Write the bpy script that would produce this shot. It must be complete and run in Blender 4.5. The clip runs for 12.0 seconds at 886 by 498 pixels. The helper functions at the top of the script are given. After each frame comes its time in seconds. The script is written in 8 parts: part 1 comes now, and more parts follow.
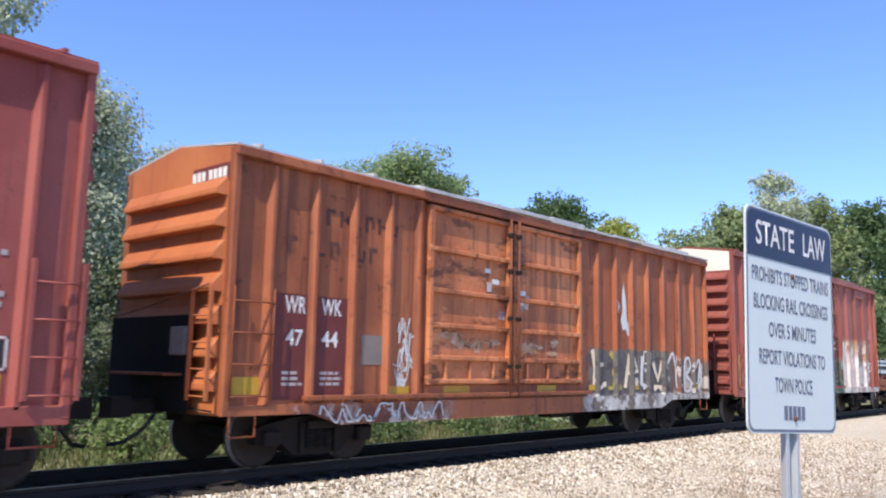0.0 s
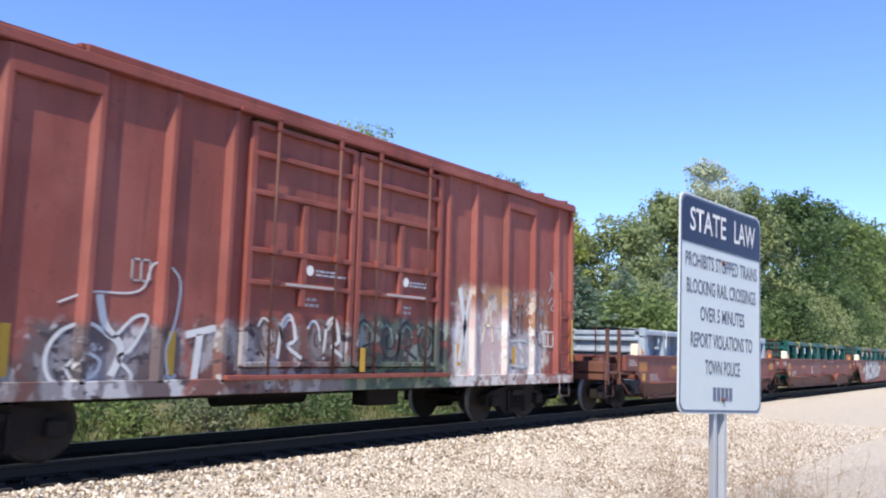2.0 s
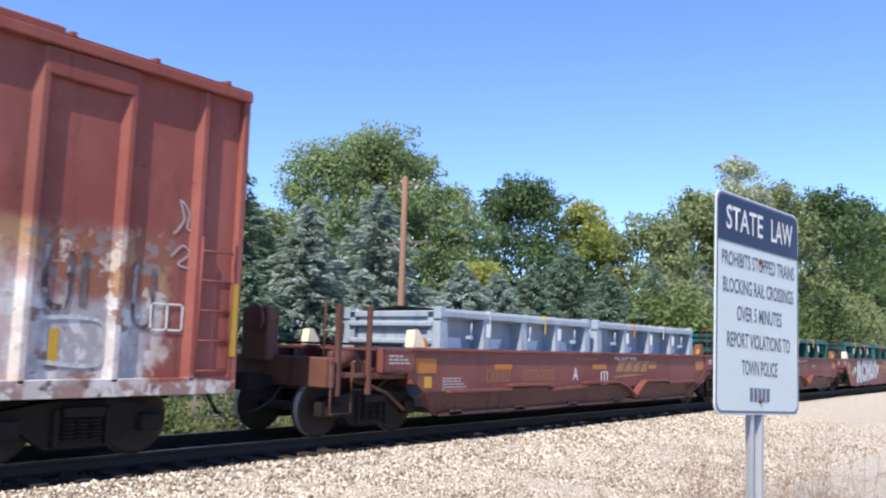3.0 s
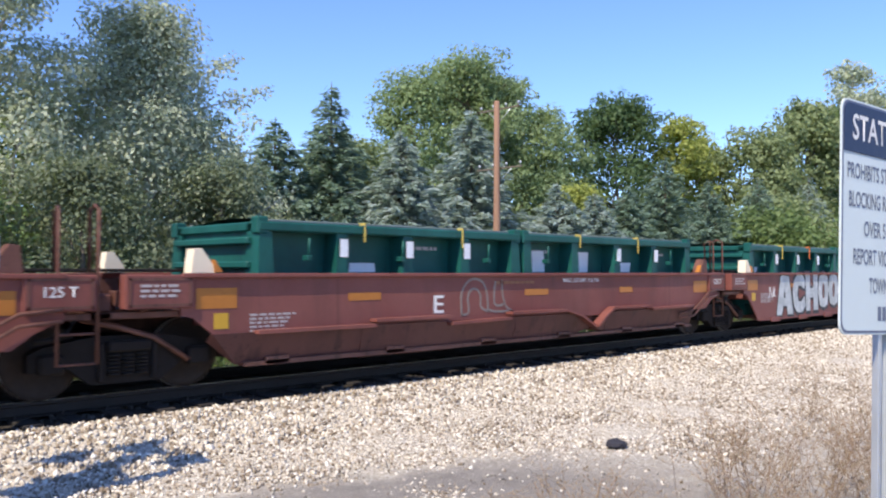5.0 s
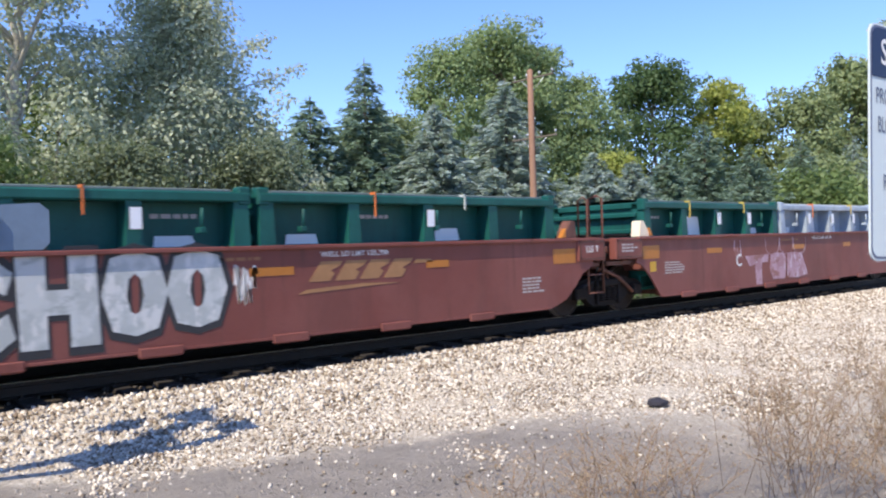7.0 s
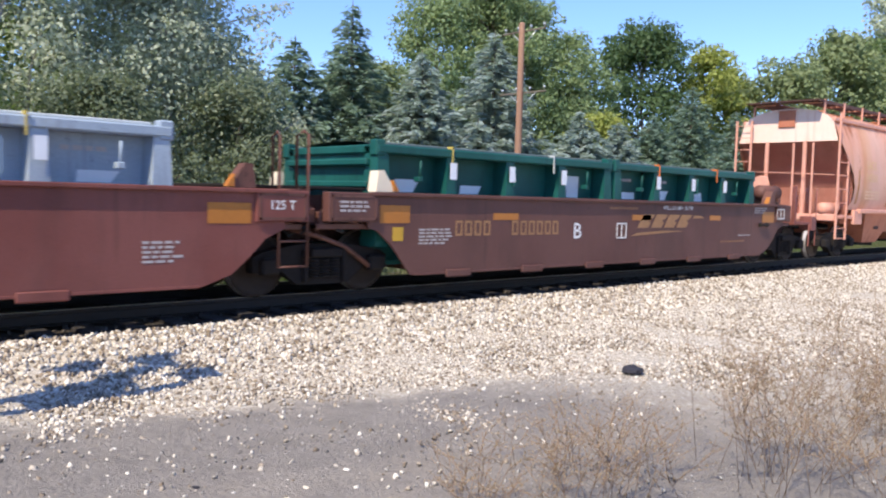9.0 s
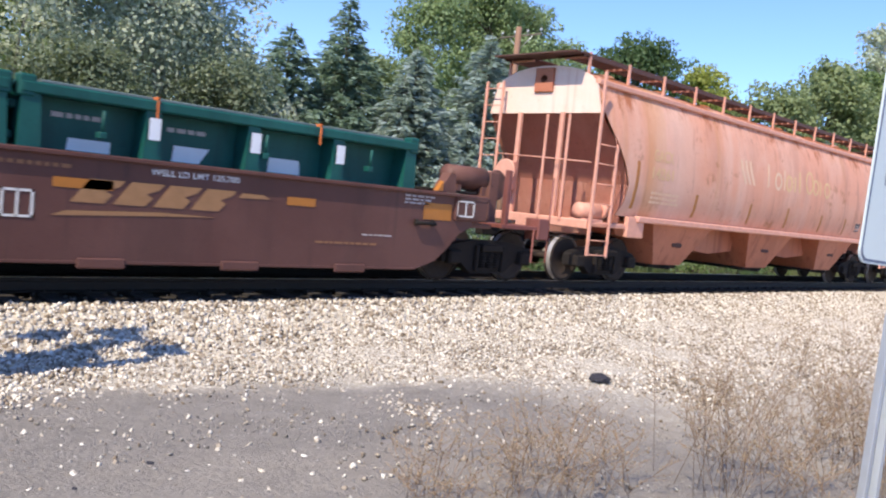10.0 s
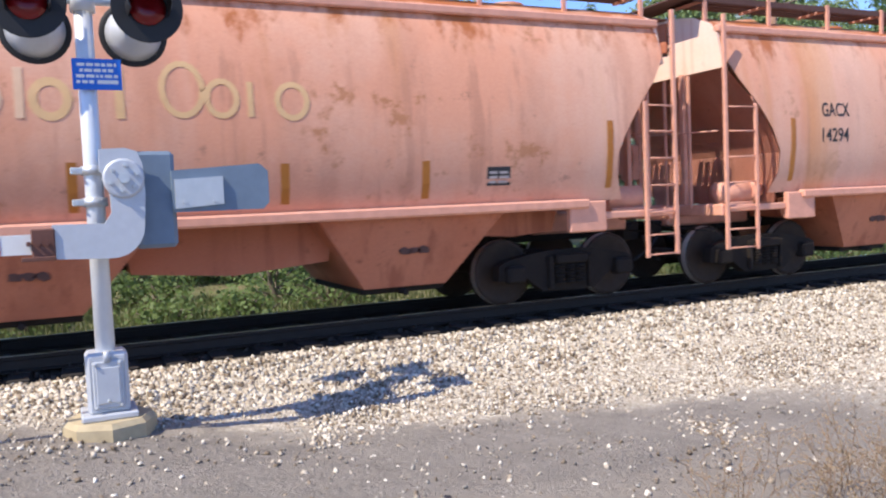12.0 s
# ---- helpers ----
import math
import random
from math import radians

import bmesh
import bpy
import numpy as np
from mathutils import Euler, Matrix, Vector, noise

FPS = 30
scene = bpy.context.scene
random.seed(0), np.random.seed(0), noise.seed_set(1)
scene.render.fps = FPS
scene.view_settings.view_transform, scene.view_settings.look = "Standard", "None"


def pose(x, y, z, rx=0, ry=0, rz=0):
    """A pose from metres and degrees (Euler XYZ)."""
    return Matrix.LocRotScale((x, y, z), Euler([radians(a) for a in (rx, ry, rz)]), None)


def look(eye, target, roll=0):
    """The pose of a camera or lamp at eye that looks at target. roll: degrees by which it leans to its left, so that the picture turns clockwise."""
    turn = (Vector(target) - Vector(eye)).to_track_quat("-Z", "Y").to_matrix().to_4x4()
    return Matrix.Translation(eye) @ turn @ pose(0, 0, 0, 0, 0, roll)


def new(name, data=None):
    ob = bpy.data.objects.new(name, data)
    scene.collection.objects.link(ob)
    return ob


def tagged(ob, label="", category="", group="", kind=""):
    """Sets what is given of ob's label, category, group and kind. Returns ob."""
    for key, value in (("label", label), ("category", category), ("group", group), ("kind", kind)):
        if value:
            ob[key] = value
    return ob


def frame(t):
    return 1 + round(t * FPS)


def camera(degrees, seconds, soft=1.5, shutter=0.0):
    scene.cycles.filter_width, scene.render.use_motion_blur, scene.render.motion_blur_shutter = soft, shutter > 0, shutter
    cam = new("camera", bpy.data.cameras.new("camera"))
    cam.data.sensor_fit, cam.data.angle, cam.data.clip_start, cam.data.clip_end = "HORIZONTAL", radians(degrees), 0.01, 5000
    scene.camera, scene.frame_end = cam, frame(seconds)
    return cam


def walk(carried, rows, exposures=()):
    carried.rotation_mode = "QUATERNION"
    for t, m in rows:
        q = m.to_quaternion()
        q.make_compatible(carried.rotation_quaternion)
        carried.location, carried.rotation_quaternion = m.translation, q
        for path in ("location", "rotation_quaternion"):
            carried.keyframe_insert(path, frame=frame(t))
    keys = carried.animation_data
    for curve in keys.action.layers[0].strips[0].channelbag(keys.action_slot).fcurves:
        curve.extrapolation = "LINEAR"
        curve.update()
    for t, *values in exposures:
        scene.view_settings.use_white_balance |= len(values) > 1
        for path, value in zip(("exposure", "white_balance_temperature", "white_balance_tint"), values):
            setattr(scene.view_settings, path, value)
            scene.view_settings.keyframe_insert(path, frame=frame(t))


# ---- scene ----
# World: x runs along the track (the train rolls towards -x), y away from the viewer, z = 0 at the rail tops.
cam = camera(57.31, 12.0, soft=2.1, shutter=0.12)
PATH = [  # seconds, eye, heading from +x towards +y, tilt, lean (degrees)
    (0, (-0.063, -10.923, 1.521), 41.905, 8.213, 1.106),
    (0.5, (-0.082, -10.923, 1.519), 43.477, 8.893, 0.805),
    (1, (-0.078, -10.917, 1.523), 42.545, 9.639, 0.483),
    (1.5, (-0.084, -10.935, 1.523), 40.030, 8.285, 0.753),
    (2, (-0.076, -10.925, 1.519), 37.616, 7.012, 1.506),
    (2.5, (-0.076, -10.926, 1.515), 37.463, 7.632, 1.193),
    (3, (-0.079, -10.906, 1.522), 39.572, 6.845, 1.623),
    (3.2, (-0.083, -10.890, 1.522), 40.580, 5.763, 0.917),
    (4.8, (-0.123, -10.874, 1.527), 46.489, 2.313, -0.107),
    (5, (-0.098, -10.864, 1.526), 46.142, 1.521, 0.116),
    (5.5, (-0.159, -10.915, 1.531), 48.665, -2.468, -0.433),
    (6, (-0.181, -10.895, 1.497), 49.288, -2.039, -2.209),
    (6.5, (-0.183, -10.899, 1.508), 48.121, -1.911, -2.068),
    (6.7, (-0.162, -10.948, 1.422), 48.872, -0.220, -1.756),
    (8.3, (0.088, -10.721, 1.399), 48.164, -1.195, -0.507),
    (8.5, (0.139, -10.746, 1.409), 46.936, -2.511, 0.386),
    (9, (0.094, -10.695, 1.420), 47.431, -3.573, 1.520),
    (9.5, (0.092, -10.714, 1.385), 46.349, -3.242, 2.507),
    (10, (0.144, -10.726, 1.385), 46.154, -3.549, 5.849),
    (10.5, (0.261, -10.713, 1.447), 52.330, -4.952, 4.246),
    (11, (0.259, -10.715, 1.407), 61.241, -7.033, -0.315),
    (11.5, (0.232, -10.702, 1.434), 63.179, -6.505, -1.745),
    (12, (0.218, -10.666, 1.469), 64.929, -3.308, -2.460),
]


def aim(eye, heading, tilt, lean):
    h, p = radians(heading), radians(tilt)
    way = Vector((math.cos(p) * math.cos(h), math.cos(p) * math.sin(h), math.sin(p)))
    return look(eye, Vector(eye) + way, lean)


walk(cam, [(t, aim(e, h, p, r)) for t, e, h, p, r in PATH], exposures=[(0, 0.44), (12, 0.44)])

# ---------------------------------------------------------------- light
SUN_EL, SUN_AZ = 50.0, 16.0   # height; turn of the sun from -x towards the viewer's side
world = bpy.data.worlds.new("sky")
scene.world = world
world.use_nodes = True
wn, wl = world.node_tree.nodes, world.node_tree.links
sky = wn.new("ShaderNodeTexSky")
sky.sky_type = "NISHITA"
sky.sun_disc = False
sky.sun_elevation = radians(SUN_EL)
sky.sun_rotation = radians(270 - SUN_AZ)
sky.air_density, sky.dust_density, sky.ozone_density = 1.0, 0.1, 2.0
wn["Background"].inputs["Strength"].default_value = 0.128
tint = wn.new("ShaderNodeMix")   # the deep blue of a clear, dry day
tint.data_type, tint.blend_type = "RGBA", "MULTIPLY"
tint.inputs[0].default_value = 1.0
tint.inputs[7].default_value = (0.89, 1.06, 1.52, 1)
wl.new(sky.outputs["Color"], tint.inputs[6])
wl.new(tint.outputs[2], wn["Background"].inputs["Color"])

sun = new("sun", bpy.data.lights.new("sun", "SUN"))
sun.data.energy, sun.data.angle, sun.data.color = 4.9, radians(0.53), (1.0, 0.90, 0.755)
_e, _a = radians(SUN_EL), radians(SUN_AZ)
SUN_FROM = Vector((-math.cos(_e) * math.cos(_a), -math.cos(_e) * math.sin(_a), math.sin(_e)))
sun.matrix_world = look(SUN_FROM * 50, (0, 0, 0))


# ---------------------------------------------------------------- materials
class Net:
    """A small helper round one node material."""

    def __init__(self, name):
        self.mat = bpy.data.materials.new(name)
        self.mat.use_nodes = True
        self.n, self.l = self.mat.node_tree.nodes, self.mat.node_tree.links
        self.p = self.n["Principled BSDF"]
        self.tc = self.n.new("ShaderNodeTexCoord").outputs["Object"]

    def put(self, value, socket):
        if isinstance(value, bpy.types.NodeSocket):
            self.l.new(value, socket)
        else:
            socket.default_value = value

    def noise(self, scale, detail=4.0, stretch=(1, 1, 1), rough=0.6):
        m = self.n.new("ShaderNodeMapping")
        m.inputs["Scale"].default_value = stretch
        self.l.new(self.tc, m.inputs["Vector"])
        t = self.n.new("ShaderNodeTexNoise")
        t.inputs["Scale"].default_value, t.inputs["Detail"].default_value = scale, detail
        t.inputs["Roughness"].default_value = rough
        self.l.new(m.outputs["Vector"], t.inputs["Vector"])
        return t.outputs["Fac"]

    def cells(self, scale, what="Color"):
        t = self.n.new("ShaderNodeTexVoronoi")
        t.inputs["Scale"].default_value = scale
        self.l.new(self.tc, t.inputs["Vector"])
        return t.outputs[what]

    def math(self, op, a, b=0.0, clamp=False):
        t = self.n.new("ShaderNodeMath")
        t.operation, t.use_clamp = op, clamp
        self.put(a, t.inputs[0])
        self.put(b, t.inputs[1])
        return t.outputs[0]

    def step(self, value, lo, hi):
        t = self.n.new("ShaderNodeMapRange")
        t.interpolation_type = "SMOOTHSTEP"
        self.put(value, t.inputs["Value"])
        t.inputs["From Min"].default_value, t.inputs["From Max"].default_value = min(lo, hi), max(lo, hi)
        if lo > hi:
            t.inputs["To Min"].default_value, t.inputs["To Max"].default_value = 1.0, 0.0
        return t.outputs["Result"]

    def mix(self, f, a, b, mode="MIX"):
        t = self.n.new("ShaderNodeMix")
        t.data_type, t.blend_type = "RGBA", mode
        for v, s in ((f, t.inputs[0]), (a, t.inputs[6]), (b, t.inputs[7])):
            if isinstance(v, tuple) and len(v) == 3:
                v = (*v, 1)
            self.put(v, s)
        return t.outputs[2]

    def xyz(self):
        t = self.n.new("ShaderNodeSeparateXYZ")
        self.l.new(self.tc, t.inputs[0])
        return t.outputs

    def island(self):
        return self.n.new("ShaderNodeNewGeometry").outputs["Random Per Island"]

    def each(self):
        return self.n.new("ShaderNodeObjectInfo").outputs["Random"]

    def bump(self, height, strength, distance=0.01):
        t = self.n.new("ShaderNodeBump")
        t.inputs["Strength"].default_value, t.inputs["Distance"].default_value = strength, distance
        self.put(height, t.inputs["Height"])
        self.l.new(t.outputs["Normal"], self.p.inputs["Normal"])

    def done(self, colour, rough, metal=0.0, spec=0.5):
        if isinstance(colour, tuple):
            colour = (*colour, 1)
        self.put(colour, self.p.inputs["Base Color"])
        self.put(rough, self.p.inputs["Roughness"])
        self.put(metal, self.p.inputs["Metallic"])
        self.p.inputs["Specular IOR Level"].default_value = spec
        return self.mat


def painted(name, colour, stain, faded, much=0.5, rough=0.6, spot=2.0, rusty=None, bands=None, zones=(), toprust=None):
    """Weathered paint: faded clouds, stains that run down, fine grain and rust specks."""
    k = Net(name)
    streak = k.step(k.noise(2.6, 6, (1.8, 1.8, 0.10)), 0.60 - 0.16 * much, 0.74 - 0.16 * much)
    broad = k.step(k.noise(0.9, 5, (1.2, 1.2, 0.35)), 0.50, 0.66)
    cloud = k.step(k.noise(0.55, 5), 0.38, 0.62)
    speck = k.step(k.noise(spot * 3, 8, rough=0.78), 0.63 - 0.09 * much, 0.69 - 0.09 * much)
    grain = k.noise(38, 4)
    c = k.mix(k.math("MULTIPLY", cloud, 0.8), colour, faded)
    c = k.mix(k.math("MULTIPLY", broad, 0.30 + 0.3 * much), c, stain)
    c = k.mix(k.math("MULTIPLY", streak, 0.45 + 0.4 * much), c, stain)
    c = k.mix(k.math("MULTIPLY", speck, 0.25 + 0.6 * much), c, tuple(v * 0.4 for v in stain))
    if rusty:
        run = k.step(k.noise(1.15, 7, (1.0, 1.0, 0.16), 0.7), 0.56, 0.70)
        spill = k.step(k.noise(0.8, 8, rough=0.75), 0.57, 0.63)
        c = k.mix(k.math("MULTIPLY", run, 0.55), c, rusty)
        c = k.mix(k.math("MULTIPLY", spill, 0.75), c, tuple(v * 0.75 for v in rusty))
    if bands:
        smear = k.step(k.noise(1.5, 8, (0.55, 0.55, 1.7), 0.72), 0.53, 0.60)
        wash = k.step(k.noise(3.2, 7, (0.7, 0.7, 1.2), 0.7), 0.60, 0.66)
        c = k.mix(k.math("MULTIPLY", smear, 0.72), c, bands)
        c = k.mix(k.math("MULTIPLY", wash, 0.55), c, tuple(min(1, v * 1.25) for v in faded))
    if toprust:
        x, y, z = k.xyz()
        low, high = toprust
        lift = k.math("ADD", z, k.math("MULTIPLY", k.math("SUBTRACT", k.noise(1.5, 7, (1, 1, 0.35), 0.72), 0.5), 3.4))
        c = k.mix(k.math("MULTIPLY", k.step(lift, low, high), 0.85), c, (0.36, 0.10, 0.022))
        runs = k.step(k.noise(0.75, 5, (1, 0.2, 0.05), 0.62), 0.57, 0.68)
        c = k.mix(k.math("MULTIPLY", runs, 0.5), c, (0.58, 0.25, 0.06))
        bleach = k.step(k.noise(0.6, 4, (1, 0.2, 0.1), 0.6), 0.50, 0.66)
        c = k.mix(k.math("MULTIPLY", bleach, 0.45), c, (0.72, 0.47, 0.36))
    for x0, x1, top, soft, a, b, d, e in zones:   # layers of sprayed paint between x0 and x1, up to a ragged top
        x, y, z = k.xyz()
        rag = k.math("SUBTRACT", k.noise(2.4, 6, (1, 0.3, 1), 0.6), 0.5)
        up = k.step(k.math("ADD", z, k.math("MULTIPLY", rag, 1.1 * soft + 0.25)), top + soft, top - soft)
        along = k.math("ADD", x, k.math("MULTIPLY", rag, 0.9))
        f = k.math("MULTIPLY", up, k.math("MULTIPLY", k.step(along, x0 - 0.10, x0 + 0.10), k.step(along, x1 + 0.10, x1 - 0.10)))
        p = k.mix(k.step(k.noise(1.7, 3, (1.2, 0.3, 0.8)), 0.44, 0.52), a, b)
        p = k.mix(k.step(k.noise(2.9, 4, (1.1, 0.3, 0.7)), 0.53, 0.57), p, d)
        p = k.mix(k.step(k.noise(3.7, 5, (0.8, 0.3, 1.1)), 0.57, 0.61), p, e)
        c = k.mix(k.math("MULTIPLY", f, 0.93), c, p)
    c = k.mix(0.22, c, k.mix(grain, (0.0, 0.0, 0.0), (1.0, 1.0, 1.0)), "OVERLAY")
    k.bump(k.math("ADD", k.noise(1.1, 3), k.math("MULTIPLY", grain, 0.12)), 0.4, 0.03)
    return k.done(c, k.math("ADD", rough - 0.12, k.math("MULTIPLY", grain, 0.25)), 0.0, 0.3)


def mottled(name, a, b, c3, d, scale=2.2):
    """Many layers of old spray paint: patches of several colours with soft and hard edges."""
    k = Net(name)
    c = k.mix(k.step(k.noise(scale, 5), 0.42, 0.58), a, b)
    c = k.mix(k.step(k.noise(scale * 1.7, 4, (1.5, 1.5, 0.6)), 0.55, 0.60), c, c3)
    c = k.mix(k.step(k.noise(scale * 1.1, 6, (0.8, 0.8, 1.6)), 0.56, 0.64), c, d)
    k.bump(k.noise(30, 3), 0.2, 0.005)
    return k.done(c, 0.7, 0.0, 0.3)


def simple(name, colour, rough=0.6, metal=0.0, vary=0.25, scale=9.0, spec=0.4):
    k = Net(name)
    n = k.noise(scale, 5)
    dark = tuple(v * (1 - vary) for v in colour)
    light = tuple(min(1, v * (1 + vary)) for v in colour)
    c = k.mix(n, dark, light)
    k.bump(k.noise(scale * 5, 3), 0.2, 0.004)
    return k.done(c, rough, metal, spec)


M = {
    "maroon": painted("maroon_paint", (0.26, 0.056, 0.046), (0.14, 0.045, 0.038), (0.34, 0.098, 0.078), 0.3),
    "orange": painted("rusty_brown_orange_paint", (0.205, 0.062, 0.029), (0.085, 0.030, 0.019), (0.31, 0.098, 0.042), 0.55, 0.6, 1.2),
    "orange_tag": painted("rusty_orange_paint_with_sprayed_panel", (0.30, 0.088, 0.037), (0.125, 0.042, 0.024), (0.42, 0.138, 0.058), 0.6, 0.6, 1.2, zones=(
        (9.15, 13.0, 1.98, 0.02, (0.085, 0.088, 0.085), (0.11, 0.11, 0.10), (0.15, 0.14, 0.12), (0.06, 0.06, 0.06)),
        (12.9, 15.2, 1.80, 0.15, (0.16, 0.07, 0.04), (0.11, 0.10, 0.09), (0.42, 0.38, 0.34), (0.08, 0.06, 0.05)),
        (8.9, 15.2, 0.95, 0.04, (0.52, 0.50, 0.46), (0.34, 0.32, 0.30), (0.15, 0.12, 0.10), (0.62, 0.60, 0.56)),
        (1.2, 4.6, 0.90, 0.10, (0.16, 0.05, 0.03), (0.34, 0.24, 0.20), (0.10, 0.04, 0.03), (0.48, 0.42, 0.40)))),
    "orange_end": painted("orange_end_paint", (0.38, 0.115, 0.042), (0.24, 0.07, 0.03), (0.46, 0.16, 0.06), 0.35),
    "orange_door": painted("rusty_door_paint", (0.50, 0.165, 0.064), (0.18, 0.06, 0.028), (0.62, 0.25, 0.11), 0.6, 0.6, 1.0, bands=(0.085, 0.032, 0.018)),
    "brown": painted("brown_boxcar_paint", (0.215, 0.056, 0.040), (0.115, 0.040, 0.032), (0.27, 0.085, 0.064), 0.3),
    "brown_tag": painted("brown_boxcar_paint_with_sprayed_layers", (0.25, 0.069, 0.050), (0.135, 0.047, 0.037), (0.315, 0.105, 0.080), 0.35, zones=(
        (0.6, 2.6, 1.3, 0.12, (0.22, 0.19, 0.18), (0.13, 0.07, 0.06), (0.33, 0.31, 0.30), (0.10, 0.09, 0.09)),
        (2.3, 4.35, 1.72, 0.10, (0.24, 0.23, 0.24), (0.12, 0.10, 0.10), (0.50, 0.50, 0.50), (0.05, 0.05, 0.055)),
        (4.5, 7.9, 1.82, 0.12, (0.21, 0.19, 0.18), (0.16, 0.08, 0.065), (0.36, 0.34, 0.33), (0.045, 0.04, 0.045)),
        (7.8, 10.35, 2.05, 0.10, (0.075, 0.105, 0.085), (0.035, 0.05, 0.045), (0.20, 0.25, 0.22), (0.15, 0.055, 0.045)),
        (7.4, 10.3, 1.25, 0.08, (0.11, 0.16, 0.09), (0.07, 0.10, 0.07), (0.24, 0.23, 0.14), (0.035, 0.04, 0.04)),
        (10.4, 14.1, 2.80, 0.16, (0.40, 0.23, 0.12), (0.27, 0.11, 0.065), (0.52, 0.44, 0.36), (0.24, 0.20, 0.18)),
        (10.5, 12.5, 2.35, 0.30, (0.60, 0.55, 0.50), (0.56, 0.42, 0.39), (0.66, 0.63, 0.60), (0.46, 0.43, 0.36)),
        (12.4, 13.9, 1.95, 0.15, (0.54, 0.50, 0.48), (0.38, 0.36, 0.36), (0.62, 0.60, 0.58), (0.28, 0.17, 0.14)),
        (10.3, 15.1, 0.98, 0.06, (0.50, 0.46, 0.42), (0.30, 0.19, 0.16), (0.58, 0.56, 0.52), (0.16, 0.10, 0.09)))),
    "well": painted("brown_well_paint", (0.172, 0.052, 0.040), (0.095, 0.038, 0.030), (0.21, 0.075, 0.060), 0.25),
    "wellrust": painted("rusty_steel_paint", (0.125, 0.052, 0.037), (0.060, 0.028, 0.020), (0.17, 0.078, 0.058), 0.6),
    "well_dark": painted("dull_brown_well_paint", (0.105, 0.043, 0.033), (0.060, 0.030, 0.024), (0.135, 0.060, 0.047), 0.25),
    # well paint darkened to carry the shade below the sill ledges
    "sill_shade": painted("shaded_maroon_sill_paint", (0.085, 0.030, 0.027), (0.045, 0.020, 0.018), (0.11, 0.045, 0.038), 0.5),
    "slope": painted("faded_red_slope_paint", (0.64, 0.26, 0.18), (0.50, 0.19, 0.125), (0.68, 0.33, 0.24), 0.25),
    "green": painted("green_container_paint", (0.007, 0.074, 0.060), (0.006, 0.040, 0.037), (0.014, 0.105, 0.088), 0.25, 0.5),
    "grey": painted("blue_grey_container_paint", (0.30, 0.36, 0.42), (0.20, 0.22, 0.25), (0.38, 0.43, 0.48), 0.35, 0.5),
    "pink": painted("faded_pink_hopper_paint", (0.68, 0.315, 0.195), (0.46, 0.21, 0.13), (0.68, 0.38, 0.265), 0.30, 0.6, 0.9, (0.52, 0.21, 0.08), toprust=(3.62, 4.05)),
    "endcap": painted("pale_pink_end_paint", (0.80, 0.57, 0.45), (0.66, 0.40, 0.29), (0.82, 0.63, 0.53), 0.2),
    "chute": painted("orange_chute_paint", (0.42, 0.14, 0.075), (0.26, 0.08, 0.045), (0.47, 0.18, 0.105), 0.45),
    "steel": simple("dark_truck_steel", (0.020, 0.016, 0.014), 0.85, 0.0, 0.4, 14, 0.2),
    "wheel": simple("grimy_wheel_steel", (0.045, 0.032, 0.025), 0.75, 0.0, 0.4, 10, 0.25),
    "tread": simple("polished_tread_steel", (0.50, 0.46, 0.42), 0.4, 0.45, 0.1, 10),
    "rail": simple("rail_steel", (0.026, 0.020, 0.017), 0.7, 0.2, 0.3, 6),
    "railtop": simple("polished_rail_head", (0.5, 0.48, 0.46), 0.3, 0.9, 0.1, 10),
    "tie": simple("tarred_timber", (0.028, 0.023, 0.020), 0.9, 0.0, 0.5, 22),
    "roofgal": simple("galvanised_roof_sheet", (0.50, 0.47, 0.43), 0.45, 0.3, 0.35, 3),
    "white": simple("dusty_white_paint", (0.72, 0.70, 0.66), 0.6, 0.0, 0.12, 5),
    "endwhite": simple("dusty_cream_white_paint", (0.70, 0.62, 0.50), 0.65, 0.0, 0.2, 3),
    "cream": simple("cream_paint", (0.78, 0.66, 0.48), 0.65, 0.0, 0.10, 3),
    "yellow": simple("yellow_reflector", (0.52, 0.30, 0.025), 0.45, 0.0, 0.15, 12),
    "amber": simple("amber_reflector", (0.40, 0.145, 0.02), 0.45, 0.0, 0.15, 12),
    "red": simple("red_reflector", (0.45, 0.03, 0.02), 0.4, 0.0, 0.1, 12),
    "blackpaint": simple("black_paint", (0.03, 0.03, 0.032), 0.6, 0.0, 0.2, 8),
    "spraywhite": simple("white_spray", (0.62, 0.62, 0.60), 0.7, 0.0, 0.15, 4),
    "spraymix": mottled("layered_pale_spray", (0.50, 0.44, 0.42), (0.36, 0.22, 0.20), (0.16, 0.15, 0.16), (0.66, 0.62, 0.58)),
    "spraydull": mottled("layered_grey_spray", (0.16, 0.14, 0.135), (0.09, 0.055, 0.05), (0.34, 0.32, 0.31), (0.05, 0.05, 0.055)),
    "datawhite": simple("worn_white_stencil", (0.42, 0.37, 0.35), 0.7, 0.0, 0.25, 20),
    "spraygreen": mottled("layered_grey_green_spray", (0.10, 0.17, 0.15), (0.20, 0.26, 0.24), (0.05, 0.06, 0.06), (0.30, 0.34, 0.32), 3.0),
    "silver": mottled("silver_spray", (0.50, 0.52, 0.51), (0.40, 0.42, 0.41), (0.58, 0.58, 0.56), (0.36, 0.38, 0.37), 3.0),
    "primer": mottled("peeling_door_paint", (0.48, 0.30, 0.19), (0.36, 0.19, 0.10), (0.14, 0.07, 0.045), (0.55, 0.40, 0.28), 4.0),
    "lilac": mottled("lilac_spray", (0.42, 0.27, 0.31), (0.34, 0.19, 0.21), (0.50, 0.39, 0.43), (0.27, 0.13, 0.12), 2.6),
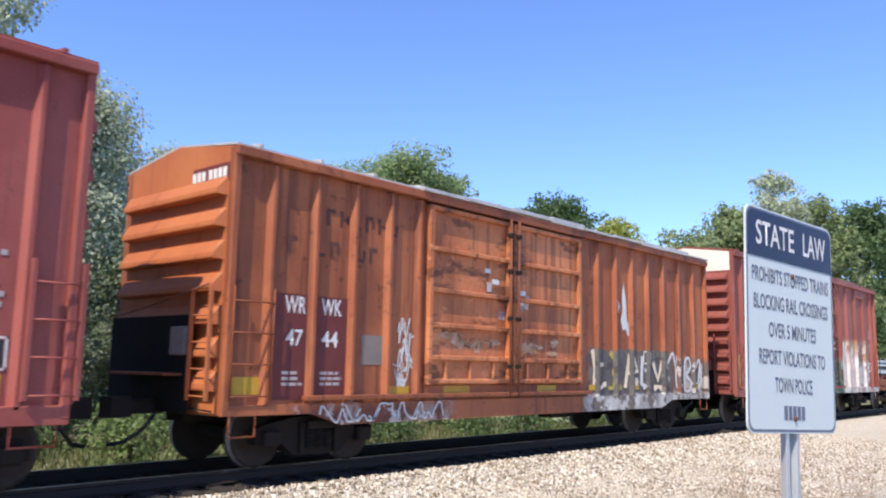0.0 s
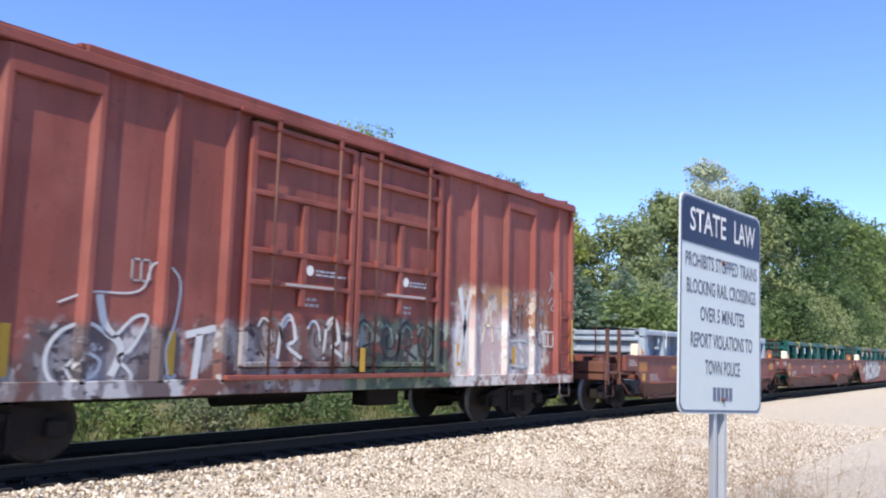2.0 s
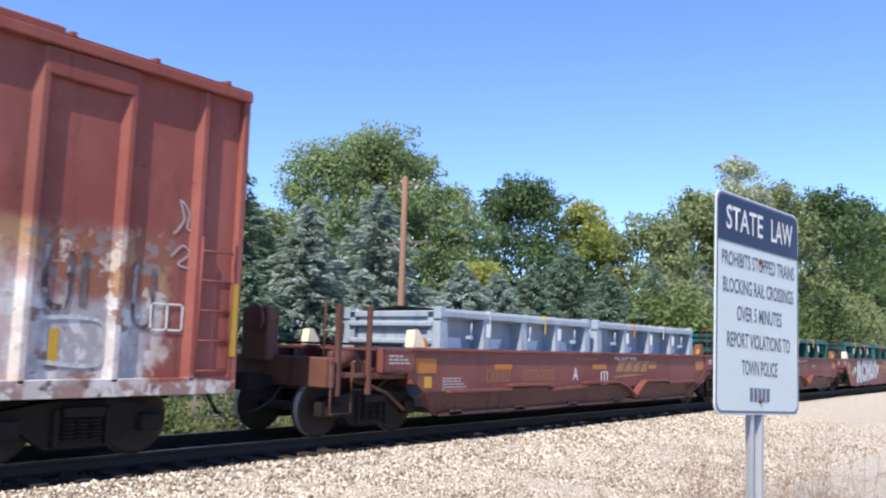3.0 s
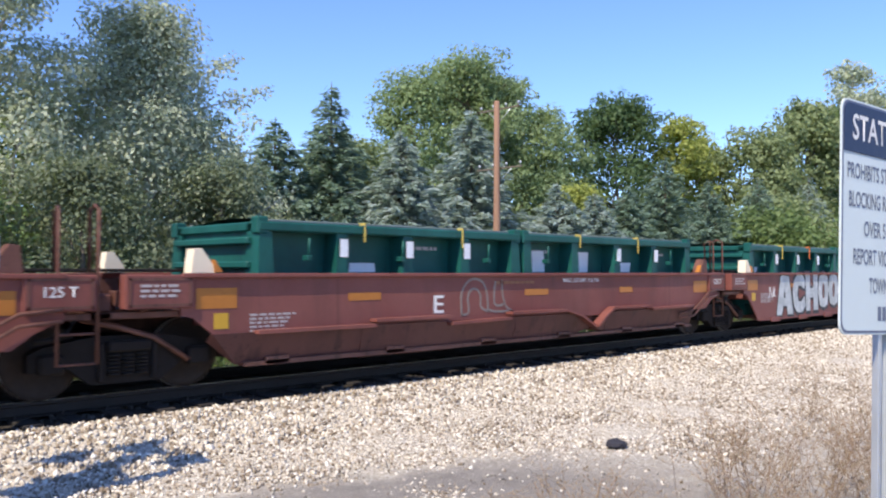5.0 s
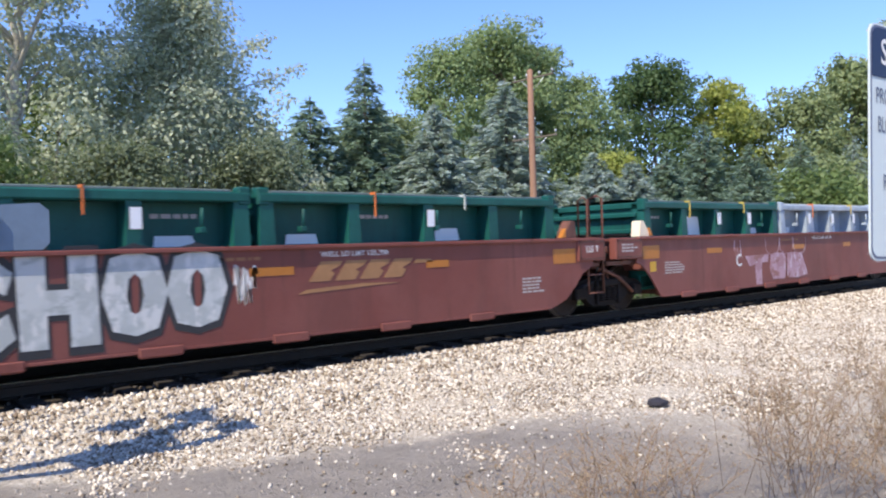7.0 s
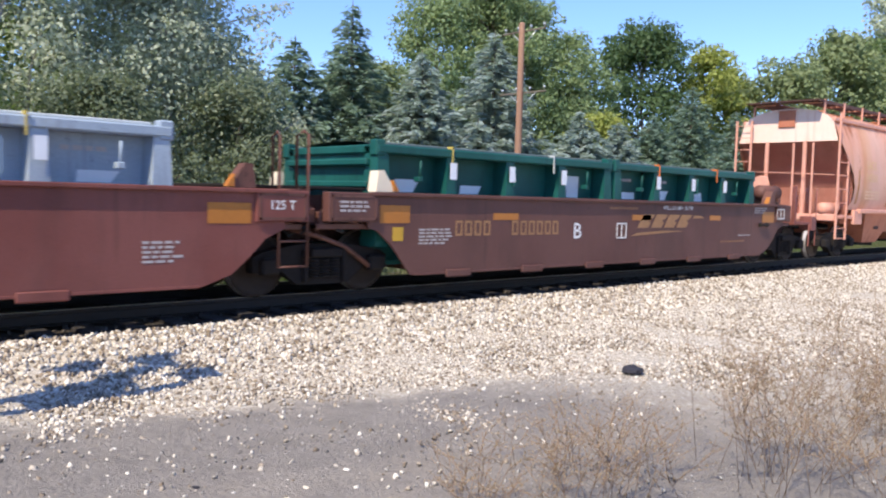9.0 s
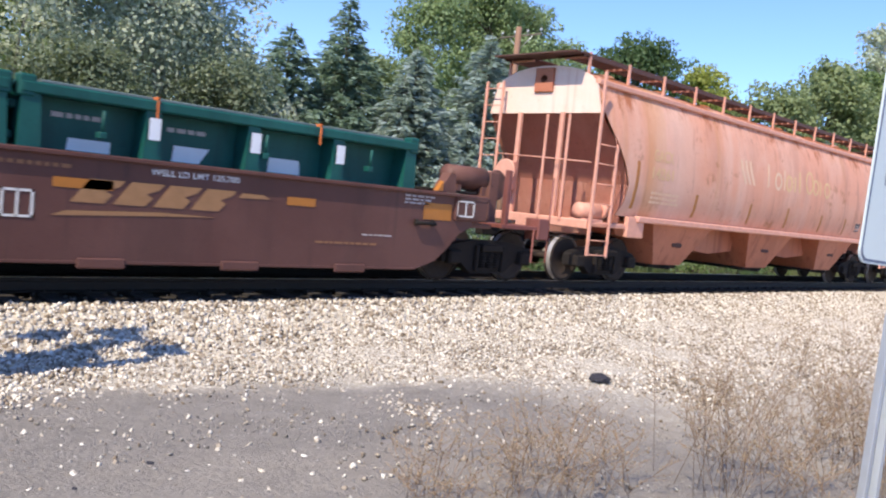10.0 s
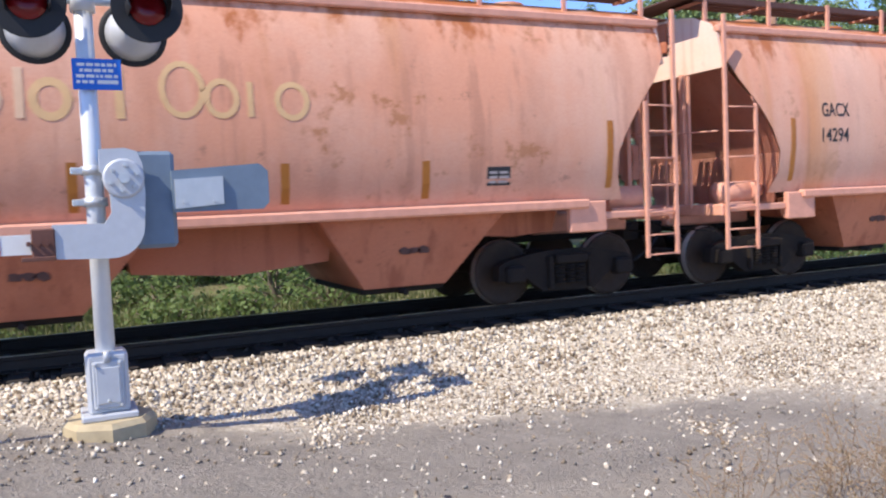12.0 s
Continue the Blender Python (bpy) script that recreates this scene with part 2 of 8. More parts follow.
    "gold": simple("faded_gold_lettering", (0.31, 0.16, 0.07), 0.65, 0.0, 0.3, 6),
    "goldfaint": simple("worn_gold_lettering", (0.26, 0.12, 0.055), 0.65, 0.0, 0.3, 6),
    "fadecream": simple("worn_cream_lettering", (0.70, 0.46, 0.30), 0.65, 0.0, 0.2, 3),
    "fadefaint": simple("almost_gone_cream_lettering", (0.66, 0.42, 0.21), 0.65, 0.0, 0.15, 5),
    "maroonpatch": simple("maroon_patch_paint", (0.14, 0.03, 0.026), 0.65, 0.0, 0.3, 4),
    "ghost": simple("dark_ghost_lettering", (0.105, 0.036, 0.024), 0.65, 0.0, 0.35, 6),
    "greypatch": simple("grey_patch_paint", (0.22, 0.18, 0.155), 0.65, 0.0, 0.3, 4),
    "paper": simple("white_paper_label", (0.75, 0.76, 0.77), 0.7, 0.0, 0.05, 10),
    "pinksteel": simple("pink_painted_steel", (0.66, 0.32, 0.225), 0.6, 0.0, 0.25, 7),
    "walkway": simple("rusty_roof_grating", (0.10, 0.05, 0.04), 0.8, 0.0, 0.4, 20),
    "galv": simple("galvanised_steel", (0.55, 0.57, 0.58), 0.42, 0.55, 0.15, 8),
    "mast": simple("silver_mast_paint", (0.66, 0.68, 0.70), 0.4, 0.25, 0.12, 6),
    "slatebox": simple("blue_grey_enamel", (0.15, 0.20, 0.26), 0.5, 0.0, 0.2, 7),
    "greycast": simple("grey_cast_aluminium", (0.50, 0.52, 0.55), 0.5, 0.2, 0.12, 12),
    "concrete": simple("stained_concrete", (0.43, 0.35, 0.22), 0.9, 0.0, 0.35, 6),
    # near-black colour for the shade between coupled cars
    "end_shade": simple("black_end_shade", (0.014, 0.012, 0.012), 0.9, 0.0, 0.5, 5, 0.15),
    "black": simple("matt_black", (0.012, 0.012, 0.014), 0.55, 0.0, 0.2, 8),
    "lens": simple("dark_red_lens", (0.16, 0.006, 0.008), 0.2, 0.0, 0.1, 8),
    "bluesign": simple("blue_sign_face", (0.01, 0.12, 0.52), 0.4, 0.0, 0.08, 6),
    "signwhite": simple("aged_white_sign_face", (0.58, 0.63, 0.61), 0.45, 0.0, 0.06, 5),
    "signblue": simple("navy_sign_face", (0.012, 0.022, 0.062), 0.45, 0.0, 0.15, 5),
    "signink": simple("faded_blue_ink", (0.12, 0.14, 0.20), 0.5, 0.0, 0.15, 30),
    "bark": simple("grey_brown_bark", (0.16, 0.13, 0.10), 0.9, 0.0, 0.4, 12),
    "palebark": simple("pale_poplar_bark", (0.42, 0.39, 0.33), 0.85, 0.0, 0.3, 8),
    "pole": simple("weathered_pole_timber", (0.30, 0.17, 0.11), 0.85, 0.0, 0.3, 18),
    "dryweed": simple("dry_weed_stalk", (0.27, 0.18, 0.11), 0.85, 0.0, 0.3, 30),
    "strap": simple("yellow_strap", (0.50, 0.38, 0.09), 0.7, 0.0, 0.2, 20),
    "strapred": simple("orange_strap", (0.6, 0.16, 0.04), 0.7, 0.0, 0.2, 20),
    "tarp": simple("dark_mesh_tarpaulin", (0.13, 0.16, 0.15), 0.6, 0.0, 0.4, 5),
    "tarpgrey": simple("pale_tarpaulin", (0.50, 0.52, 0.50), 0.55, 0.0, 0.25, 4),
    "cloth": simple("dark_cloth", (0.03, 0.028, 0.035), 0.9, 0.0, 0.5, 30),
}


def leafy(name, low, high, rough=0.55):
    """Leaves: colour from leaf to leaf and from tree to tree, light passing through."""
    k = Net(name)
    c = k.mix(k.math("ADD", 0.15, k.math("MULTIPLY", k.island(), 0.7)), low, high)
    c = k.mix(k.math("MULTIPLY", k.step(k.noise(0.5, 3), 0.4, 0.65), 0.35), c, tuple(v * 0.8 for v in low))
    k.done(c, rough, 0.0, 0.3)
    tr = k.n.new("ShaderNodeBsdfTranslucent")
    k.l.new(k.mix(0.3, c, (0.16, 0.24, 0.05)), tr.inputs["Color"])
    mixer = k.n.new("ShaderNodeMixShader")
    mixer.inputs[0].default_value = 0.48
    k.l.new(k.p.outputs[0], mixer.inputs[1])
    k.l.new(tr.outputs[0], mixer.inputs[2])
    k.l.new(mixer.outputs[0], k.n["Material Output"].inputs["Surface"])
    return k.mat


M["leaf_silver"] = leafy("silvery_poplar_leaves", (0.40, 0.44, 0.30), (0.70, 0.74, 0.56))
M["leaf_grey"] = leafy("grey_green_leaves", (0.155, 0.19, 0.11), (0.27, 0.31, 0.20))
M["leaf_light"] = leafy("light_green_leaves", (0.20, 0.275, 0.11), (0.42, 0.51, 0.26))
M["leaf_yellow"] = leafy("yellow_green_leaves", (0.27, 0.32, 0.07), (0.56, 0.58, 0.17))
M["leaf_dark"] = leafy("dark_green_leaves", (0.07, 0.12, 0.05), (0.155, 0.23, 0.095))
M["leaf_olive"] = leafy("olive_green_leaves", (0.20, 0.25, 0.115), (0.39, 0.45, 0.22))
M["leaf_mid"] = leafy("mid_green_leaves", (0.11, 0.165, 0.055), (0.26, 0.345, 0.13))
M["needle_blue"] = leafy("blue_spruce_needles", (0.27, 0.35, 0.305), (0.52, 0.60, 0.575))
M["needle_dark"] = leafy("dark_spruce_needles", (0.15, 0.225, 0.17), (0.36, 0.47, 0.375))
M["grassblade"] = leafy("verge_grass", (0.09, 0.115, 0.045), (0.24, 0.25, 0.11))
M["weedleaf"] = leafy("dry_weed_leaves", (0.30, 0.205, 0.125), (0.62, 0.48, 0.33))


def stone_mat(name="pale_crushed_limestone", low=(0.26, 0.20, 0.14), high=(0.80, 0.73, 0.62)):
    k = Net(name)
    r = k.island()
    c = k.mix(r, low, high)
    c = k.mix(k.math("GREATER_THAN", k.math("FRACT", k.math("MULTIPLY", r, 17.3)), 0.84), c, (0.20, 0.155, 0.11))
    c = k.mix(0.3, c, k.mix(k.noise(40, 4), (0, 0, 0), (1, 1, 1)), "OVERLAY")
    k.bump(k.noise(60, 3), 0.4, 0.006)
    return k.done(c, 0.9, 0.0, 0.2)


M["stone"] = stone_mat()
M["yardstone"] = stone_mat("mixed_grey_yard_stone", (0.13, 0.115, 0.10), (0.50, 0.46, 0.40))
# oily stone, its colour taken down further for shade below the cars
M["shaded_oilstone"] = simple("shaded_oily_stone", (0.075, 0.062, 0.05), 0.9, 0.0, 0.6, 25, 0.2)


def ground_mat():
    """Grey gravel yard, pale limestone by the track, grass beyond it; one sheet."""
    k = Net("yard_gravel_and_verge")
    x, y, _ = k.xyz()
    wob = k.math("MULTIPLY", k.math("SUBTRACT", k.noise(0.7, 9, rough=0.72), 0.5), 2.6)
    edge = k.math("ADD", k.math("ADD", k.math("ADD", y, k.math("MULTIPLY", x, 0.27)), 3.3), wob)
    side = k.step(k.math("ADD", k.math("ADD", x, k.math("MULTIPLY", y, 0.35)), k.math("MULTIPLY", wob, 1.6)), 3.6, 6.2)
    pale_f = k.math("MAXIMUM", k.step(edge, -0.25, 0.55), k.math("MULTIPLY", side, 0.8))
    cell = k.cells(34.0)
    fine = k.noise(30, 6, rough=0.7)
    pale = k.mix(cell, (0.34, 0.28, 0.205), (0.74, 0.68, 0.57))
    pale = k.mix(k.step(fine, 0.52, 0.66), pale, (0.20, 0.16, 0.12))
    pale = k.mix(0.30, pale, (0.46, 0.39, 0.30))
    pale = k.mix(k.step(k.noise(14, 5, rough=0.75), 0.56, 0.62), pale, (0.78, 0.72, 0.62))
    grey = k.mix(k.noise(2.5, 9, rough=0.8), (0.125, 0.110, 0.097), (0.37, 0.33, 0.285))
    grey = k.mix(k.step(k.noise(60, 4, rough=0.85), 0.56, 0.66), grey, (0.46, 0.42, 0.36))
    grey = k.mix(k.step(k.noise(42, 4, rough=0.85), 0.58, 0.68), grey, (0.10, 0.085, 0.075))
    dusty = k.step(k.noise(0.45, 6, (0.35, 1.4, 1)), 0.5, 0.72)
    grey = k.mix(k.math("MULTIPLY", dusty, 0.5), grey, (0.36, 0.31, 0.25))
    near = k.mix(pale_f, grey, pale)
    grass = k.mix(k.noise(3.0, 6), (0.085, 0.10, 0.04), (0.21, 0.20, 0.10))
    grass = k.mix(k.step(k.noise(0.3, 4), 0.45, 0.7), grass, (0.24, 0.20, 0.11))
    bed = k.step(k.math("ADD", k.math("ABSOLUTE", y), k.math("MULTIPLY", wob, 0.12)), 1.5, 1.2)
    near = k.mix(bed, near, k.mix(fine, (0.03, 0.026, 0.022), (0.09, 0.075, 0.06)))   # track bed: oil stain and the train's shade in one colour
    c = k.mix(k.step(k.math("ADD", y, k.math("MULTIPLY", wob, 0.5)), 2.4, 3.2), near, grass)
    k.bump(k.math("ADD", fine, k.math("MULTIPLY", k.noise(11, 6, rough=0.7), 1.6)), 0.8, 0.03)
    return k.done(c, 0.95, 0.0, 0.15)


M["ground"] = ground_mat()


# ---------------------------------------------------------------- builders
def part(name, bm, material, parent, label="", kind=""):
    me = bpy.data.meshes.new(name)
    bm.to_mesh(me)
    bm.free()
    me.materials.append(M[material])
    ob = new(name, me)
    ob.parent = parent
    return tagged(ob, label, kind=kind)


def thing(name, m, label, category, group=""):
    ob = new(name)
    ob.empty_display_size = 0.3
    ob.matrix_basis = m
    return tagged(ob, label, category, group)


def box(bm, x0, x1, y0, y1, z0, z1, bevel=0.0):
    vs = [bm.verts.new((x, y, z)) for x in (x0, x1) for y in (y0, y1) for z in (z0, z1)]
    fs = [bm.faces.new([vs[i] for i in q]) for q in
          ((0, 1, 3, 2), (4, 6, 7, 5), (0, 4, 5, 1), (2, 3, 7, 6), (0, 2, 6, 4), (1, 5, 7, 3))]
    if bevel:
        edges = {e for f in fs for e in f.edges}
        bmesh.ops.bevel(bm, geom=list(edges), offset=bevel, segments=1, affect="EDGES")
    return bm


def prism(bm, points, axis, lo, hi):
    """A polygon pushed out along an axis; the points give the other two coordinates in order."""
    def at(p, v):
        p = list(p)
        p.insert("xyz".index(axis), v)
        return bm.verts.new(p)
    a, b = [at(p, lo) for p in points], [at(p, hi) for p in points]
    n = len(points)
    bm.faces.new(a)
    bm.faces.new(b[::-1])
    for i in range(n):
        bm.faces.new((a[i], b[i], b[(i + 1) % n], a[(i + 1) % n]))
    bmesh.ops.recalc_face_normals(bm, faces=bm.faces[:])
    return bm


def tube(bm, points, r, n=6):
    """A round bar along a line of points."""
    pts = [Vector(p) for p in points]
    rings = []
    for i, p in enumerate(pts):
        d = (pts[min(i + 1, len(pts) - 1)] - pts[max(i - 1, 0)]).normalized()
        u = d.cross((0, 0, 1) if abs(d.z) < 0.9 else (1, 0, 0)).normalized()
        w = d.cross(u)
        rings.append([bm.verts.new(p + (u * math.cos(k * 2 * math.pi / n) + w * math.sin(k * 2 * math.pi / n)) * r) for k in range(n)])
    for a, b in zip(rings, rings[1:]):
        for k in range(n):
            f = bm.faces.new((a[k], a[(k + 1) % n], b[(k + 1) % n], b[k]))
            f.smooth = True
    bm.faces.new(rings[0][::-1])
    bm.faces.new(rings[-1])
    return bm


def lathe(bm, profile, centre, axis="y", n=24, smooth=True, caps=True):
    """A ring shape: profile of (radius, along) turned round an axis."""
    rings = []
    for r, s in profile:
        ring = []
        for k in range(n):
            c, d = r * math.cos(2 * math.pi * k / n), r * math.sin(2 * math.pi * k / n)
            v = {"y": (c, s, d), "z": (c, d, s), "x": (s, c, d)}[axis]
            ring.append(bm.verts.new(Vector(centre) + Vector(v)))
        rings.append(ring)
    for a, b in zip(rings, rings[1:]):
        for k in range(n):
            f = bm.faces.new((a[k], a[(k + 1) % n], b[(k + 1) % n], b[k]))
            f.smooth = smooth
    if caps:
        bm.faces.new(rings[0])
        bm.faces.new(rings[-1])
    bmesh.ops.recalc_face_normals(bm, faces=bm.faces[:])
    return bm


def flat(bm, pts, y, thick=0.004):
    """A thin painted shape on a car's near side: outline in x and z, its back at y."""
    return prism(bm, [(px, pz) for px, pz in pts], "y", y - thick, y)


def sq(x0, x1, z0, z1):
    return [(x0, z0), (x1, z0), (x1, z1), (x0, z1)]


def writing(bm, words, x, z, h, y, width=None, slant=0.0, thick=0.004, bold=0.012):
    """Words in the built-in font as flat geometry facing -y, centred on x, standing on z."""
    cu = bpy.data.curves.new("words", "FONT")
    cu.body, cu.align_x, cu.size, cu.resolution_u = words, "CENTER", 1.0, 3
    cu.offset = bold
    ob = bpy.data.objects.new("words", cu)
    me = bpy.data.meshes.new_from_object(ob)
    t = bmesh.new()
    t.from_mesh(me)
    if t.verts:
        xs, ys = [v.co.x for v in t.verts], [v.co.y for v in t.verts]
        sy = h / max(1e-6, max(ys) - min(ys))
        sx = (width / (max(xs) - min(xs))) if width else sy
        cx, low = (max(xs) + min(xs)) / 2, min(ys)
        for v in t.verts:
            px, pz = (v.co.x - cx) * sx, (v.co.y - low) * sy
            v.co = (x + px + slant * pz, y - thick, z + pz)
        t.to_mesh(me)
        bm.from_mesh(me)
    t.free()
    bpy.data.meshes.remove(me)
    bpy.data.objects.remove(ob)
    bpy.data.curves.remove(cu)
    return bm


def blob(rng, cx, cz, rx, rz, n=14, wild=0.35):
    return [(cx + rx * (1 + wild * (rng.random() - 0.5) * 2) * math.cos(2 * math.pi * k / n),
             cz + rz * (1 + wild * (rng.random() - 0.5) * 2) * math.sin(2 * math.pi * k / n)) for k in range(n)]


def ribbon(bm, pts, w, y, thick=0.004):
    """A sprayed line of even width on the near side, as one strip."""
    rows = []
    for i, (x, z) in enumerate(pts):
        (x0, z0), (x1, z1) = pts[max(0, i - 1)], pts[min(len(pts) - 1, i + 1)]
        d = math.hypot(x1 - x0, z1 - z0) or 1
        ox, oz = -(z1 - z0) / d * w / 2, (x1 - x0) / d * w / 2
        ends = -0.3 * w if i == 0 else 0.3 * w if i == len(pts) - 1 else 0.0
        ex, ez = (x1 - x0) / d * ends, (z1 - z0) / d * ends
        rows.append([bm.verts.new(p) for p in ((x + ox + ex, y - thick, z + oz + ez), (x - ox + ex, y - thick, z - oz + ez), (x - ox + ex, y, z - oz + ez), (x + ox + ex, y, z + oz + ez))])
    for p, q in zip(rows, rows[1:]):
        for k in range(4):
            bm.faces.new((p[k], p[(k + 1) % 4], q[(k + 1) % 4], q[k]))
    bm.faces.new(rows[0][::-1])
    bm.faces.new(rows[-1])
    bmesh.ops.recalc_face_normals(bm, faces=bm.faces[:])
    return bm


def smooth(key, steps=6):
    """A smooth line through a few anchor points."""
    key = [key[0]] + list(key) + [key[-1]]
    out = []
    for p0, p1, p2, p3 in zip(key, key[1:], key[2:], key[3:]):
        for n in range(steps):
            t = n / steps
            out.append(tuple(0.5 * (2 * p1[c] + (p2[c] - p0[c]) * t + (2 * p0[c] - 5 * p1[c] + 4 * p2[c] - p3[c]) * t * t + (3 * p1[c] - p0[c] - 3 * p2[c] + p3[c]) * t ** 3) for c in (0, 1)))
    return out + [key[-2]]


def oval(cx, cz, rx, rz, a0=0, a1=360, n=18):
    return [(cx + rx * math.cos(radians(a0 + (a1 - a0) * k / n)), cz + rz * math.sin(radians(a0 + (a1 - a0) * k / n))) for k in range(n + 1)]


def scrawl(rng, x0, x1, z0, z1, loops):
    """A quick hand-drawn line: random anchor points joined by a smooth curve."""
    n = loops * 3 + 2
    key = [(x0 + (x1 - x0) * (k / (n - 1)) + rng.uniform(-0.5, 0.5) * (x1 - x0) / n * 2.2, rng.uniform(z0, z1) if k % 2 else (z0 if rng.random() < 0.5 else z1) + rng.uniform(-0.1, 0.1) * (z1 - z0)) for k in range(n)]
    out = []
    for i in range(1, n - 2):
        p0, p1, p2, p3 = key[i - 1], key[i], key[i + 1], key[i + 2]
        for s in range(5):
            t = s / 5
            out.append(tuple(0.5 * (2 * p1[c] + (p2[c] - p0[c]) * t + (2 * p0[c] - 5 * p1[c] + 4 * p2[c] - p3[c]) * t * t + (3 * p1[c] - p0[c] - 3 * p2[c] + p3[c]) * t ** 3) for c in (0, 1)))
    return [(min(max(a, x0), x1), min(max(b, z0), z1)) for a, b in out]


# ---------------------------------------------------------------- ground and track
def ground_z(x, y):
    """Height of the ground: yard, ballast shoulder, track bed, ditch and verge."""
    def ease(v):
        v = min(1.0, max(0.0, v))
        return v * v * (3 - 2 * v)
    ramp = 0.20 * ease((2.3 - x) / 2.2) * ease((y + 5.2) / 1.3) * ease((-1.6 - y) / 0.9)   # the rise towards the road crossing
    pts = ((-400, -0.6), (-14, -0.52), (-5, -0.52), (-3.6, -0.505), (-2.7, -0.47), (-1.7, -0.22), (1.75, -0.215), (2.8, -0.55),
           (4.5, -0.62), (12, -0.5), (40, 0.4), (120, 3.0), (900, 10.0))
    for (a, za), (b, zb) in zip(pts, pts[1:]):
        if y <= b:
            return za + (zb - za) * (y - a) / (b - a) + ramp
    return pts[-1][1]


def build_ground():
    xs = [-900, -300, -100, -40, -20, -10] + [-6 + 0.35 * k for k in range(92)] + [28, 32, 38, 46, 60, 80, 120, 200, 400, 1500]
    ys = [-400, -100, -40, -20, -14, -12] + [-10.5 + 0.3 * k for k in range(49)] + [4.8, 6, 8, 12, 18, 26, 40, 60, 120, 300, 900]
    verts = []
    for y in ys:
        for x in xs:
            bumpy = 0.035 * noise.noise((x * 0.9, y * 0.9, 0)) if -11 < y < -2.6 else 0.0
            verts.append((x, y, ground_z(x, y) + bumpy))
    w = len(xs)
    faces = [(j * w + i, j * w + i + 1, (j + 1) * w + i + 1, (j + 1) * w + i) for j in range(len(ys) - 1) for i in range(w - 1)]
    me = bpy.data.meshes.new("ground")
    me.from_pydata(verts, [], faces)
    me.materials.append(M["ground"])
    for p in me.polygons:
        p.use_smooth = True
    tagged(new("ground", me), "grey gravel yard with pale crushed stone along the track and a grass verge behind", "ground", kind="structure")


def merged(name, shape_v, shape_f, places, material, label, category, kind="stuff", smooth=False):
    """Many small rigid pieces in one mesh; places: their centres and 3x3 turns."""
    sv, sf = np.array(shape_v, float), np.array(shape_f, int)
    centres, mats = places
    n, nv, nf, k = len(centres), len(sv), len(sf), sf.shape[1]
    allv = (np.einsum("nij,vj->nvi", np.asarray(mats, float), sv) + np.asarray(centres, float)[:, None, :]).reshape(-1, 3)
    allf = (sf[None] + (np.arange(n) * nv)[:, None, None]).reshape(-1)
    me = bpy.data.meshes.new(name)
    me.vertices.add(n * nv)
    me.vertices.foreach_set("co", allv.ravel())
    me.loops.add(len(allf))
    me.loops.foreach_set("vertex_index", allf)
    me.polygons.add(n * nf)
    me.polygons.foreach_set("loop_start", np.arange(n * nf) * k)
    me.polygons.foreach_set("loop_total", np.full(n * nf, k))
    me.update()
    me.materials.append(M[material])
    return tagged(new(name, me), label, category, kind=kind)


CHIP_V = [(-1, -0.8, -0.7), (0.9, -1, -0.6), (1, 0.9, -0.8), (-0.8, 1, -0.6), (-0.5, -0.6, 0.8), (0.7, -0.4, 0.6), (0.4, 0.7, 0.9), (-0.7, 0.5, 0.5)]
CHIP_F = [[0, 3, 2], [0, 2, 1], [4, 5, 6], [4, 6, 7], [0, 1, 5], [0, 5, 4], [1, 2, 6], [1, 6, 5], [2, 3, 7], [2, 7, 6], [3, 0, 4], [3, 4, 7]]


def spins(gen, n):
    """n random turns as 3x3 arrays."""
    q = gen.normal(size=(n, 4))
    q /= np.linalg.norm(q, axis=1)[:, None]
    w, x, y, z = q.T
    return np.stack([np.stack([1 - 2 * (y * y + z * z), 2 * (x * y - w * z), 2 * (x * z + w * y)], -1),
                     np.stack([2 * (x * y + w * z), 1 - 2 * (x * x + z * z), 2 * (y * z - w * x)], -1),
                     np.stack([2 * (x * z - w * y), 2 * (y * z + w * x), 1 - 2 * (x * x + y * y)], -1)], 1)


def facing(gen, d):
    """Turns of leaves that face outward and up from their clump, with scatter."""
    n = len(d)
    face = 0.55 * d / np.maximum(1e-6, np.linalg.norm(d, axis=1))[:, None] + gen.normal(size=(n, 3)) * 0.42 + (0, 0, 0.5)
    face /= np.linalg.norm(face, axis=1)[:, None]
    u = np.cross(face, gen.normal(size=(n, 3)))
    u /= np.linalg.norm(u, axis=1)[:, None]
    return np.stack([u, np.cross(face, u), face], -1)


def chips(name, gen, x, y, s, label, category, sink=0.25, material="stone"):
    z = np.array([ground_z(a, b) for a, b in zip(x, y)]) + s * sink
    shape = np.stack([s * gen.uniform(0.8, 1.6, len(s)), s, s * gen.uniform(0.5, 0.9, len(s))], -1)
    merged(name, CHIP_V, CHIP_F, (np.stack([x, y, z], -1), spins(gen, len(s)) * shape[:, None, :]), material, label, category)


